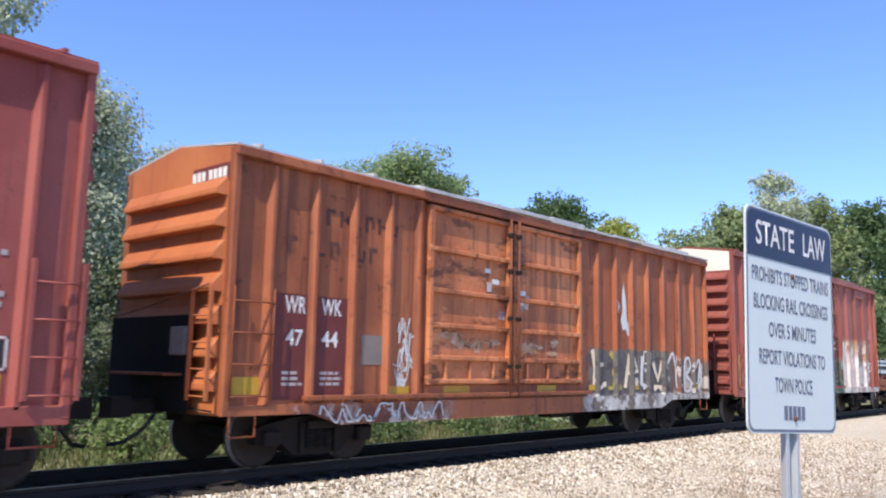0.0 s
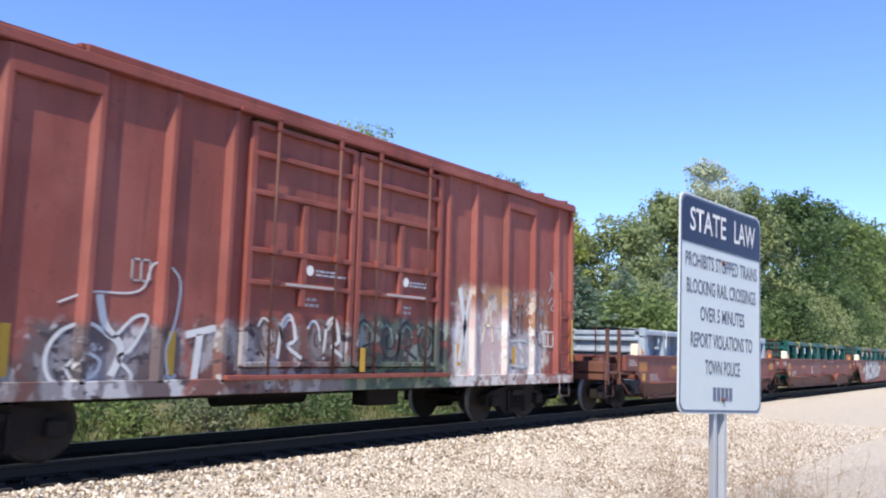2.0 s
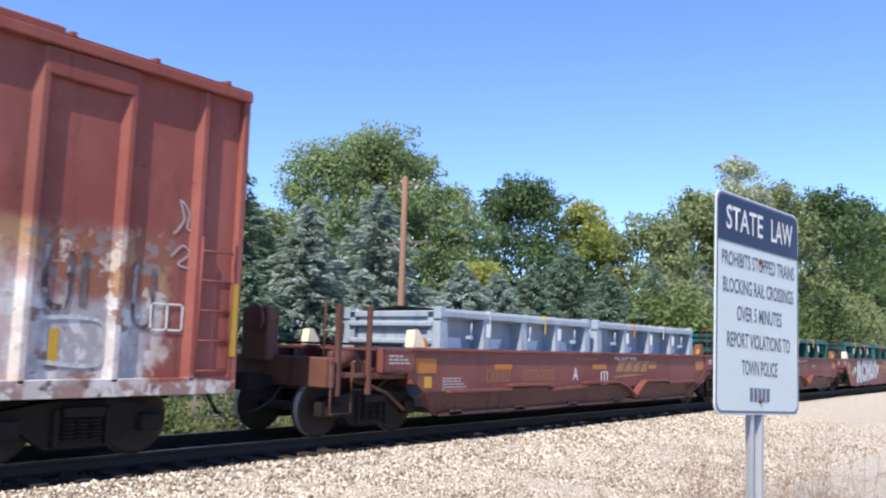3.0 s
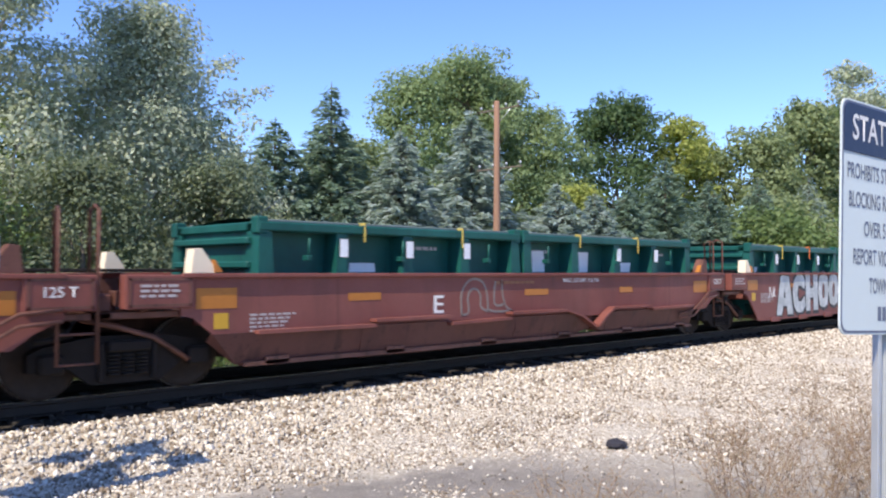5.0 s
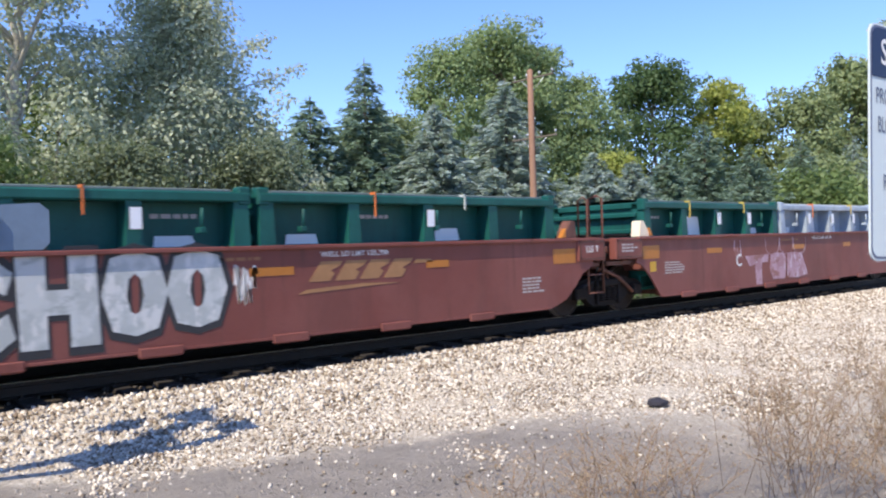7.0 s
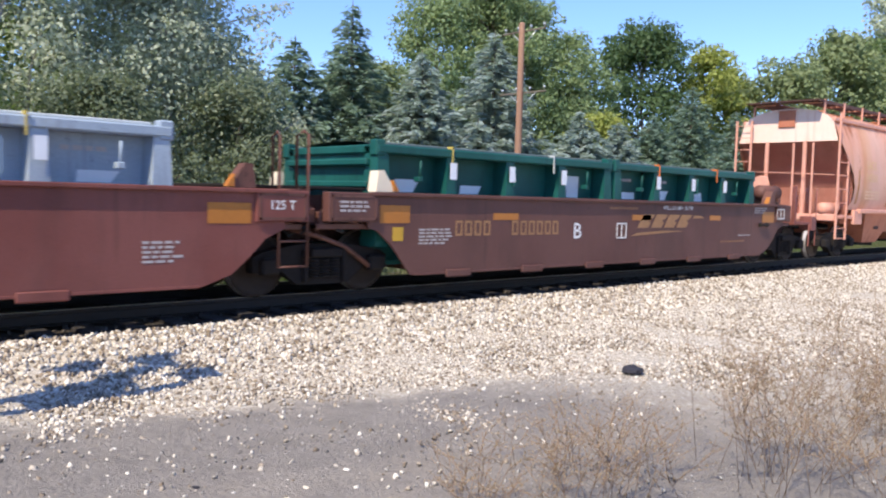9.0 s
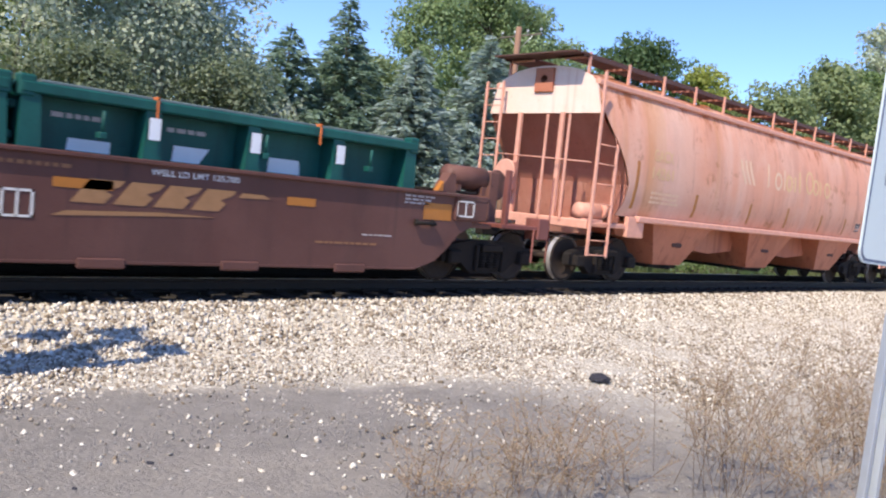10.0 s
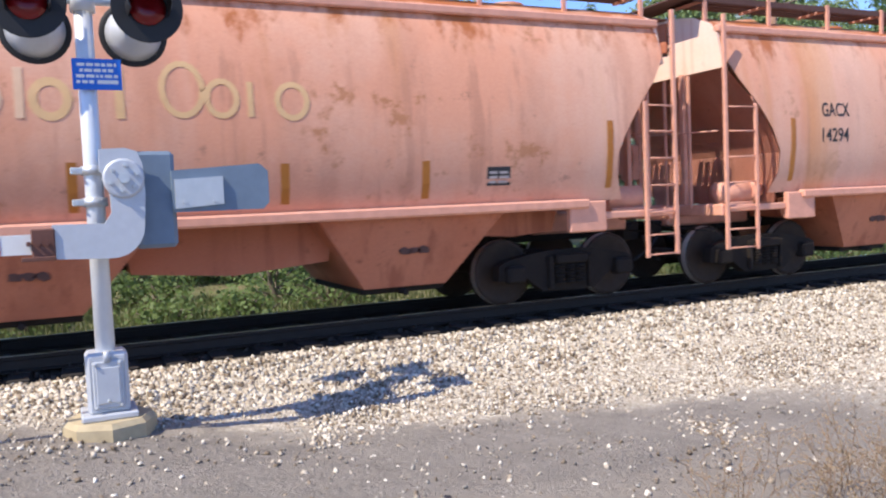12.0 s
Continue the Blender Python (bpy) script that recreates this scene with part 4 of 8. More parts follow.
# ---------------------------------------------------------------- things beside the track
def utility_pole():
    p = thing("utility_pole", pose(24.0, 11.1, -0.5), "weathered brown timber utility pole behind the track", "utility pole")
    bm = bmesh.new()
    lathe(bm, [(0.15, -0.3), (0.145, 3), (0.125, 6), (0.115, 8.80), (0.09, 8.86)], (0, 0, 0), "z", 14)
    part("shaft", bm, "pole", p)
    for z, half in ((8.55, 1.1), (6.15, 1.2)):
        bm = bmesh.new()
        box(bm, 0.12, 0.17, -half, half, z - 0.03, z + 0.03, 0.006)
        arm = part("crossarm", bm, "bark", p, "weathered timber crossarm")
        for k in range(4):
            bm = bmesh.new()
            yy = (-0.92 + 0.614 * k) * half
            lathe(bm, [(0.018, z + 0.05), (0.018, z + 0.12), (0.05, z + 0.13), (0.045, z + 0.20), (0.02, z + 0.22)], (0.165, yy, 0), "z", 8)
            part("insulator", bm, "greycast", arm)
        for s in (-1, 1):
            bm = bmesh.new()
            tube(bm, [(0.16, s * half * 0.55, z - 0.04), (0.12, 0, z - 0.55)], 0.018, 5)
            part("brace", bm, "galv", arm)


def law_sign():
    """The notice on its post; its face looks towards the viewer."""
    s = thing("notice_sign", pose(2.81, -9.915, -0.5, 0, 2.3, -8.6), "white metal notice with a navy heading on a steel post", "sign")
    bm = bmesh.new()
    r = 0.035
    out = []
    for cx, cz, a0 in ((0.305 - r, 0.762 - r, 0), (-0.305 + r, 0.762 - r, 90), (-0.305 + r, r, 180), (0.305 - r, r, 270)):
        for k in range(6):
            a = radians(a0 + 18 * k)
            out.append((cx + r * math.cos(a), 1.815 + cz + r * math.sin(a)))
    prism(bm, out, "y", -0.003, 0.003)
    board = part("board", bm, "signwhite", s, "white sheet-metal board with rounded corners")
    bm = bmesh.new()
    inner = [(x * 0.965, 1.815 + 0.381 + (z - 1.815 - 0.381) * 0.965) for x, z in out]
    for i in range(len(out)):
        j = (i + 1) % len(out)
        k1, k2 = 0.985, 0.965
        o = [(x * k1, 2.196 + (z - 2.196) * k1) for x, z in (out[i], out[j])]
        n = [(x * k2, 2.196 + (z - 2.196) * k2) for x, z in (out[j], out[i])]
        flat(bm, o + n, -0.003, 0.0012)
    part("border", bm, "signink", board, "thin dark border line")
    bm = bmesh.new()
    head = [p for p in inner if p[1] > 2.42]
    flat(bm, sorted([p for p in head if p[0] > 0], key=lambda p: p[1]) + sorted([p for p in head if p[0] <= 0], key=lambda p: -p[1]) +
         [(-0.2943, 2.405), (0.2943, 2.405)], -0.0045, 0.0015)
    part("heading_band", bm, "signblue", board, "navy blue heading band")
    bm = bmesh.new()
    writing(bm, "STATE", -0.115, 2.446, 0.085, -0.0062, 0.26, thick=0.001)
    part("heading_letters", bm, "white", board, "white heading letters")
    bm = bmesh.new()
    writing(bm, "LAW", 0.165, 2.446, 0.085, -0.0062, 0.17, thick=0.001)
    part("heading_letters", bm, "white", board, "white heading letters")
    z = 2.325
    for words, wide in (("PROHIBITS STOPPED TRAINS", 0.54), ("BLOCKING RAIL CROSSINGS", 0.52), ("OVER 5 MINUTES", 0.33),
                        ("REPORT VIOLATIONS TO", 0.46), ("TOWN POLICE", 0.26)):
        bm = bmesh.new()
        writing(bm, words, 0.0, z - 0.005, 0.052, -0.0036, wide, thick=0.001)
        part("lettering", bm, "signink", board, "line of faded dark blue lettering")
        z -= 0.0925
    bm = bmesh.new()
    for k, x in enumerate((-0.06, -0.03, 0.0, 0.03, 0.06)):
        flat(bm, sq(x - 0.011, x + 0.011, z - 0.002, z + 0.045), -0.0036, 0.001)
    part("number_bars", bm, "signink", board, "faded dark blue bars")
    for z in (1.865, 2.36):
        bm = bmesh.new()
        lathe(bm, [(0.010, 0.0), (0.010, -0.004), (0.006, -0.007)], (0.0, -0.004, z), "y", 8)
        part("bolt", bm, "wellrust", board)
    bm = bmesh.new()
    prism(bm, [(-0.045, 0.004), (-0.026, 0.004), (-0.020, 0.034), (0.020, 0.034), (0.026, 0.004), (0.045, 0.004), (0.045, 0.008), (0.030, 0.008),
               (0.023, 0.038), (-0.023, 0.038), (-0.030, 0.008), (-0.045, 0.008)], "z", -0.4, 2.54)
    part("post", bm, "galv", s, "galvanised channel post")


def gate_signal():
    s = thing("crossing_signal", pose(0.479, -3.395, -0.304), "silver level-crossing signal mast with gate mechanism and flashing lamps", "crossing signal")
    s.scale = (0.924, 0.924, 0.924)
    bm = bmesh.new()
    lathe(bm, [(0.40, -0.35), (0.40, 0.08), (0.36, 0.125), (0.0, 0.13)], (0, 0, 0), "z", 8, False)
    part("foundation", bm, "concrete", s, "stained octagonal concrete foundation")
    bm = bmesh.new()
    lathe(bm, [(0.085, 0.12), (0.080, 2.2), (0.076, 4.3)], (0, 0, 0), "z", 20)
    part("mast", bm, "mast", s, "silver painted tubular mast")
    bm = bmesh.new()
    box(bm, -0.175, 0.175, -0.175, 0.16, 0.17, 0.72, 0.03)
    box(bm, -0.235, 0.235, -0.235, 0.235, 0.128, 0.185, 0.012)
    jb = part("junction_box", bm, "greycast", s, "grey cast junction box at the mast's foot")
    bm = bmesh.new()
    box(bm, -0.135, 0.135, -0.20, -0.170, 0.22, 0.66, 0.02)
    box(bm, -0.10, 0.10, -0.212, -0.198, 0.27, 0.60, 0.008)
    tube(bm, [(0, -0.19, 0.64), (0, -0.20, 0.74)], 0.028, 8)
    part("cover", bm, "greycast", jb)
    for bx, bz in ((-0.10, 0.25), (0.10, 0.25), (-0.10, 0.63), (0.10, 0.63), (0, 0.30)):
        bm = bmesh.new()
        lathe(bm, [(0.016, 0.0), (0.016, -0.018), (0.009, -0.026)], (bx, -0.205, bz), "y", 6, False)
        part("bolt", bm, "galv", jb)
    for a in (45, 135, 225, 315):
        bm = bmesh.new()
        x, y = 0.20 * math.cos(radians(a)), 0.20 * math.sin(radians(a))
        tube(bm, [(x, y, 0.15), (x, y, 0.26)], 0.016, 6)
        part("anchor_bolt", bm, "galv", jb)
    # gate mechanism: motor case, L-shaped arm support, counterweight and the lowered arm
    bm = bmesh.new()
    box(bm, 0.30, 0.66, -0.27, 0.20, 1.62, 2.48, 0.035)
    part("motor_case", bm, "slatebox", s, "blue-grey enamelled gate motor case")
    bm = bmesh.new()
    ell = [(-0.36, 1.58), (0.06, 1.56)]
    ell += [(0.10 + 0.27 * math.sin(radians(a)), 1.83 - 0.27 * math.cos(radians(a))) for a in range(10, 91, 16)]
    ell += [(0.39, 2.1), (0.38, 2.36), (0.34, 2.47), (0.24, 2.50), (0.04, 2.49), (0.03, 2.32), (0.10, 2.18), (0.11, 1.95), (0.05, 1.86), (-0.36, 1.87)]
    prism(bm, ell, "y", -0.40, -0.32)
    arm = part("arm_support", bm, "greycast", s, "grey L-shaped arm support plate")
    bm = bmesh.new()
    lathe(bm, [(0.17, -0.40), (0.17, -0.415), (0.15, -0.425)], (0.22, 0, 2.24), "y", 18)
    part("hub_plate", bm, "greycast", arm)
    for a in range(20, 380, 60):
        bm = bmesh.new()
        cx, cz = 0.22 + 0.11 * math.cos(radians(a)), 2.24 + 0.11 * math.sin(radians(a))
        tube(bm, [(cx, -0.42, cz), (cx, -0.47, cz)], 0.018, 6)
        part("hub_bolt", bm, "galv", arm)
    bm = bmesh.new()
    tube(bm, [(0.22, -0.5, 2.24), (0.22, 0.25, 2.24)], 0.045, 12)
    part("shaft", bm, "galv", s)
    for z in (1.74, 2.05, 2.33):
        bm = bmesh.new()
        lathe(bm, [(0.105, z - 0.04), (0.105, z + 0.04)], (0, 0, 0), "z", 16)
        box(bm, -0.19, -0.08, -0.05, 0.05, z - 0.03, z + 0.03, 0.008)
        tube(bm, [(-0.15, -0.09, z), (-0.15, 0.09, z)], 0.015, 6)
        part("clamp", bm, "galv", s, "galvanised mast clamp")
    bm = bmesh.new()
    prism(bm, [(0.62, 1.93), (1.42, 1.93), (1.48, 1.99), (1.48, 2.28), (1.40, 2.35), (0.62, 2.30)], "y", -0.34, -0.22)
    cw = part("counterweight", bm, "slatebox", s, "blue-grey counterweight slab")
    bm = bmesh.new()
    prism(bm, [(0.64, 1.96), (1.06, 1.99), (1.06, 2.24), (0.64, 2.22)], "y", -0.375, -0.342)
    part("weight_plate", bm, "galv", cw)
    for bx in (0.72, 0.98):
        bm = bmesh.new()
        tube(bm, [(bx, -0.40, 2.02), (bx, -0.36, 2.02)], 0.018, 6)
        part("weight_bolt", bm, "galv", cw)
    bm = bmesh.new()
    prism(bm, [(-0.36, 1.63), (-0.36, 1.80), (-5.5, 1.75), (-5.5, 1.67)], "y", -0.385, -0.355)
    ga = part("gate_arm", bm, "white", s, "lowered white gate arm")
    for k in range(6):
        bm = bmesh.new()
        x = -0.75 - 0.75 * k
        prism(bm, [(x, 1.637), (x - 0.36, 1.64), (x - 0.36, 1.79), (x, 1.793)], "y", -0.390, -0.3852)
        part("red_stripe", bm, "red", ga, "red reflective stripe")
    bm = bmesh.new()
    box(bm, -0.52, -0.34, -0.42, -0.33, 1.60, 1.84, 0.01)
    box(bm, -0.60, -0.34, -0.44, -0.41, 1.575, 1.61, 0.005)
    for k in range(3):
        tube(bm, [(-0.40 - 0.07 * k, -0.45, 1.72), (-0.40 - 0.07 * k, -0.32, 1.72)], 0.02, 6)
    part("arm_clamp", bm, "wellrust", s, "bolted arm clamp")
    # emergency notice
    bm = bmesh.new()
    box(bm, -0.12, 0.28, -0.105, -0.099, 3.03, 3.30, 0.002)
    plate = part("notice_plate", bm, "bluesign", s, "blue emergency notice plate")
    bm = bmesh.new()
    for k, (a, b) in enumerate(((-0.08, 0.24), (-0.06, 0.22), (-0.09, 0.25), (-0.09, 0.06))):
        x = a
        rng = random.Random(k)
        while x < b:
            w = rng.uniform(0.02, 0.07)
            flat(bm, sq(x, min(b, x + w), 3.235 - k * 0.05, 3.262 - k * 0.05), -0.1052, 0.0015)
            x += w + 0.012
    flat(bm, sq(0.08, 0.25, 3.082, 3.115), -0.1052, 0.0015)
    part("notice_lettering", bm, "white", plate, "white notice lettering")
    # crossarm with two pairs of flashing lamps, back to back
    bm = bmesh.new()
    tube(bm, [(-0.55, 0, 3.82), (0.60, 0, 3.82)], 0.035, 10)
    lathe(bm, [(0.105, 3.72), (0.105, 3.92)], (0, 0, 0), "z", 14)
    part("crossarm", bm, "mast", s)
    for x in (-0.43, 0.52):
        bm = bmesh.new()
        lathe(bm, [(0.30, -0.155), (0.305, -0.15), (0.30, -0.145), (0.16, -0.13), (0.10, -0.02), (0.0, -0.01)], (x, -0.06, 3.74), "y", 28)
        lamp = part("flasher_disc", bm, "black", s, "round black background disc")
        bm = bmesh.new()
        lathe(bm, [(0.155, -0.16), (0.155, -0.175), (0.10, -0.20), (0.0, -0.205)], (x, -0.06, 3.74), "y", 24)
        part("lens", bm, "lens", lamp, "unlit dark red lens")
        bm = bmesh.new()
        n = 14
        a = [radians(-25 + 230 * k / (n - 1)) for k in range(n)]
        pts = [(x + 0.185 * math.cos(t), 3.74 + 0.185 * math.sin(t)) for t in a] + [(x + 0.175 * math.cos(t), 3.74 + 0.175 * math.sin(t)) for t in a[::-1]]
        for i in range(n - 1):
            prism(bm, [pts[i], pts[i + 1], pts[2 * n - 2 - i], pts[2 * n - 1 - i]], "y", -0.52, -0.215)
        part("hood", bm, "black", lamp)
        bx = x - 0.06 if x > 0 else x + 0.06
        bm = bmesh.new()
        lathe(bm, [(0.30, 0.215), (0.305, 0.21), (0.30, 0.205), (0.255, 0.20)], (bx - 0.02, 0.15, 3.62), "y", 28)
        rear = part("rear_disc", bm, "black", s, "black rim of the rear-facing lamp")
        bm = bmesh.new()
        lathe(bm, [(0.255, 0.203), (0.20, 0.12), (0.12, 0.04), (0.05, 0.0), (0.0, -0.005)], (bx - 0.02, 0.15, 3.62), "y", 24)
        part("lamp_back", bm, "greycast", rear, "grey domed lamp back")


def cloth_scrap():
    bm = bmesh.new()
    rng = random.Random(4)
    bmesh.ops.create_icosphere(bm, subdivisions=2, radius=1.0)
    for v in bm.verts:
        k = 1 + 0.5 * noise.noise(v.co * 2.1)
        v.co = (v.co.x * 0.16 * k, v.co.y * 0.12 * k, max(-0.02, v.co.z * 0.055 * k))
    me = bpy.data.meshes.new("cloth_scrap")
    bm.to_mesh(me)
    bm.free()
    me.materials.append(M["cloth"])
    ob = new("cloth_scrap", me)
    ob.matrix_basis = pose(7.89, -5.45, -0.475, 0, 0, 30)
    tagged(ob, "crumpled dark scrap of cloth lying on the pale gravel", "rubbish")
    for x, y, s in ((1.9, -6.02, 0.026), (2.45, -5.8, 0.034), (9.5, -4.2, 0.05)):
        o = ob.copy()
        scene.collection.objects.link(o)
        o.name = "dark_stone"
        o.matrix_basis = pose(x, y, ground_z(x, y) + 0.01, 0, 0, x * 50) @ Matrix.Diagonal((s * 5, s * 5, s * 5, 1))
        tagged(o, "dark lump of stone lying on the gravel", "stone", "dark stones on the gravel")


utility_pole()
law_sign()
gate_signal()
cloth_scrap()

# ---------------------------------------------------------------- the train
# Cars are built in their own space: x along the car from its leading end, z above the rails; near side at -y.
MOVING = []      # (thing, x at 0 s)
WHEELS = []      # (wheelset, x of the axle on its car)
WHEEL_R = 0.457


def car(name, x0, label, category, group=""):
    c = thing(name, pose(x0, 0, 0), label, category, group)
    MOVING.append((c, x0))
    return c


def wheel_shape(bm, y, side):
    lathe(bm, [(0.10, y - side * 0.05), (0.13, y - side * 0.085), (0.33, y - side * 0.035), (0.375, y - side * 0.068), (0.452, y - side * 0.068), (WHEEL_R, y + side * 0.03),
               (0.480, y + side * 0.048), (0.47, y + side * 0.07), (0.36, y + side * 0.065), (0.13, y + side * 0.07), (0.10, y + side * 0.09)], (0, 0, 0), "y", 32)


def wheelset_meshes():
    bm = bmesh.new()
    tube(bm, [(0, -1.05, 0), (0, 1.05, 0)], 0.08, 10)
    for y, side in ((-0.755, 1), (0.755, -1)):
        wheel_shape(bm, y, side)
    for a in range(0, 360, 120):
        for y in (-1.06, 1.06):
            tube(bm, [(0.045 * math.cos(radians(a)), y - 0.02, 0.045 * math.sin(radians(a))), (0.045 * math.cos(radians(a)), y + 0.02, 0.045 * math.sin(radians(a)))], 0.014, 5)
    me = bpy.data.meshes.new("wheelset")
    bm.to_mesh(me)
    bm.free()
    me.materials.append(M["wheel"])
    rims = []
    for y in (-0.755, 0.755):
        bm = bmesh.new()
        s = 1 if y < 0 else -1
        lathe(bm, [(0.4545, y - s * 0.066), (0.4585, y + s * 0.028)], (0, 0, 0), "y", 32, True, False)
        rim = bpy.data.meshes.new("rim")
        bm.to_mesh(rim)
        bm.free()
        rim.materials.append(M["tread"])
        rims.append(rim)
    return me, rims


WHEELSET, RIMS = wheelset_meshes()


def side_frame_mesh():
    bm = bmesh.new()
    outline = [(-1.12, 0.36), (-1.12, 0.56), (-1.0, 0.63), (-0.62, 0.70), (-0.35, 0.74), (0.35, 0.74), (0.62, 0.70), (1.0, 0.63), (1.12, 0.56), (1.12, 0.36),
               (1.02, 0.36), (0.98, 0.50), (0.82, 0.52), (0.72, 0.40), (0.42, 0.17), (-0.42, 0.17), (-0.72, 0.40), (-0.82, 0.52), (-0.98, 0.50), (-1.02, 0.36)]
    prism(bm, outline, "y", -1.13, -0.95)
    me = bpy.data.meshes.new("side_frame")
    bm.to_mesh(me)
    bm.free()
    me.materials.append(M["steel"])
    return me


def spring_mesh():
    bm = bmesh.new()
    for y in (-1.15, 1.15):
        for x in (-0.17, 0.0, 0.17):
            for k in range(6):
                lathe(bm, [(0.07, 0.27 + k * 0.045), (0.075, 0.285 + k * 0.045), (0.07, 0.30 + k * 0.045)], (x, y, 0), "z", 9)
    box(bm, -0.26, 0.26, -1.24, 1.24, 0.55, 0.68, 0.02)
    for s in (-1, 1):
        for e in (-1, 1):
            box(bm, e * 0.89 - 0.14, e * 0.89 + 0.14, s * 1.15 - 0.09, s * 1.15 + 0.09, 0.33, 0.56, 0.03)
        box(bm, -0.36, -0.29, s * 1.15 - 0.05, s * 1.15 + 0.05, 0.2, 0.66, 0.015)
        box(bm, 0.29, 0.36, s * 1.15 - 0.05, s * 1.15 + 0.05, 0.2, 0.66, 0.015)
    me = bpy.data.meshes.new("bolster")
    bm.to_mesh(me)
    bm.free()
    me.materials.append(M["steel"])
    return me


FRAME, BOLSTER = side_frame_mesh(), spring_mesh()


def add(name, me, parent, m=None, label=""):
    ob = new(name, me)
    ob.parent = parent
    if m:
        ob.matrix_basis = m
    return tagged(ob, label)


def truck(parent, x):
    t = add("truck", BOLSTER, parent, pose(x, 0, 0), "dark cast-steel truck")
    add("side_frame", FRAME, t)
    add("side_frame", FRAME, t, pose(0, 0, 0, 0, 0, 180))
    for dx in (-0.89, 0.89):
        w = add("wheelset", WHEELSET, t, pose(dx, 0, WHEEL_R))
        # the bright rim turns with the wheel: its own part at the same pose
        WHEELS.append((w, dx))
        for rim in RIMS:
            r = add("wheel_rim", rim, t, pose(dx, 0, WHEEL_R), "bright worn wheel rim")
            WHEELS.append((r, dx))
    return t


def coupler(parent, x, way):
    """Draft gear, knuckle, air hose and uncoupling lever; way: -1 leads, +1 trails."""
    bm = bmesh.new()
    box(bm, min(x, x + way * 0.62), max(x, x + way * 0.62), -0.09, 0.09, 0.78, 0.98, 0.02)
    prism(bm, [(x + way * 0.55, -0.16), (x + way * 0.85, -0.18), (x + way * 0.95, -0.04), (x + way * 0.80, 0.02), (x + way * 0.86, 0.16), (x + way * 0.55, 0.16)], "z", 0.74, 1.02)
    c = part("coupler", bm, "steel", parent, "dark knuckle coupler")
    bm = bmesh.new()
    tube(bm, [(x + way * 0.3, -0.35, 0.80), (x + way * 0.45, -0.33, 0.60), (x + way * 0.65, -0.2, 0.42), (x + way * 0.85, -0.1, 0.38)], 0.028, 7)
    part("air_hose", bm, "black", c)
    bm = bmesh.new()
    tube(bm, [(x + way * 0.06, -1.35, 0.86), (x + way * 0.08, -0.3, 0.90), (x + way * 0.3, -0.12, 1.02)], 0.014, 5)
    part("cut_lever", bm, "steel", c)


def ladder(parent, p, along, z0, z1, wide, material, step=0.38, r=0.014, flatbar=True, name="ladder"):
    """Two stiles and rungs; p: its lower corner in plan; along: 'x' on a side, 'y' on an end."""
    bm = bmesh.new()
    dx, dy = (wide, 0) if along == "x" else (0, wide)
    for k in (0, 1):
        x, y = p[0] + dx * k, p[1] + dy * k
        if flatbar:
            box(bm, x - 0.03, x + 0.03, y - 0.018, y + 0.018, z0, z1, 0.004)
        else:
            tube(bm, [(x, y, z0), (x, y, z1)], r, 6)
    z = z0 + 0.06
    while z < z1:
        tube(bm, [(p[0], p[1], z), (p[0] + dx, p[1] + dy, z)], r, 6)
        z += step
    return part(name, bm, material, parent)


def stirrup(parent, x, y, top, low, material, wide=0.42):
    bm = bmesh.new()
    tube(bm, [(x, y, top), (x, y, low), (x + wide, y, low), (x + wide, y, top)], 0.017, 6)
    return part("sill_step", bm, material, parent)


def box_end(parent, x, way, w, z0, z1, count, depth, material, peak, cap=0.62):
    """A corrugated end: a plate with horizontal bulges, sloping above, undercut below."""
    bm = bmesh.new()
    prism(bm, [(-w, z0), (w, z0), (w, z1), (0, z1 + peak), (-w, z1)], "x", min(x, x - way * 0.05), max(x, x - way * 0.05))
    end = part("end_panel", bm, material, parent)
    pitch = (z1 - cap - z0 - 0.15) / count
    for k in range(count):
        bm = bmesh.new()
        a = z0 + 0.15 + k * pitch
        prof = [(x, a + pitch * 0.38), (x + way * depth * 0.96, a + pitch * 0.42), (x + way * depth, a + pitch * 0.47), (x + way * depth * 0.95, a + pitch * 0.60), (x + way * 0.05, a + pitch * 0.95), (x, a + pitch * 0.99)]
        va = [bm.verts.new((px, -w + 0.07 + (0.05 if 0 < i < 5 else 0), pz)) for i, (px, pz) in enumerate(prof)]
        vb = [bm.verts.new((px, w - 0.07 - (0.05 if 0 < i < 5 else 0), pz)) for i, (px, pz) in enumerate(prof)]
        bm.faces.new(va)
        bm.faces.new(vb[::-1])
        for i in range(len(prof)):
            j = (i + 1) % len(prof)
            bm.faces.new((va[i], vb[i], vb[j], va[j]))
        bmesh.ops.recalc_face_normals(bm, faces=bm.faces[:])
        part("corrugation", bm, material, end)
    return end


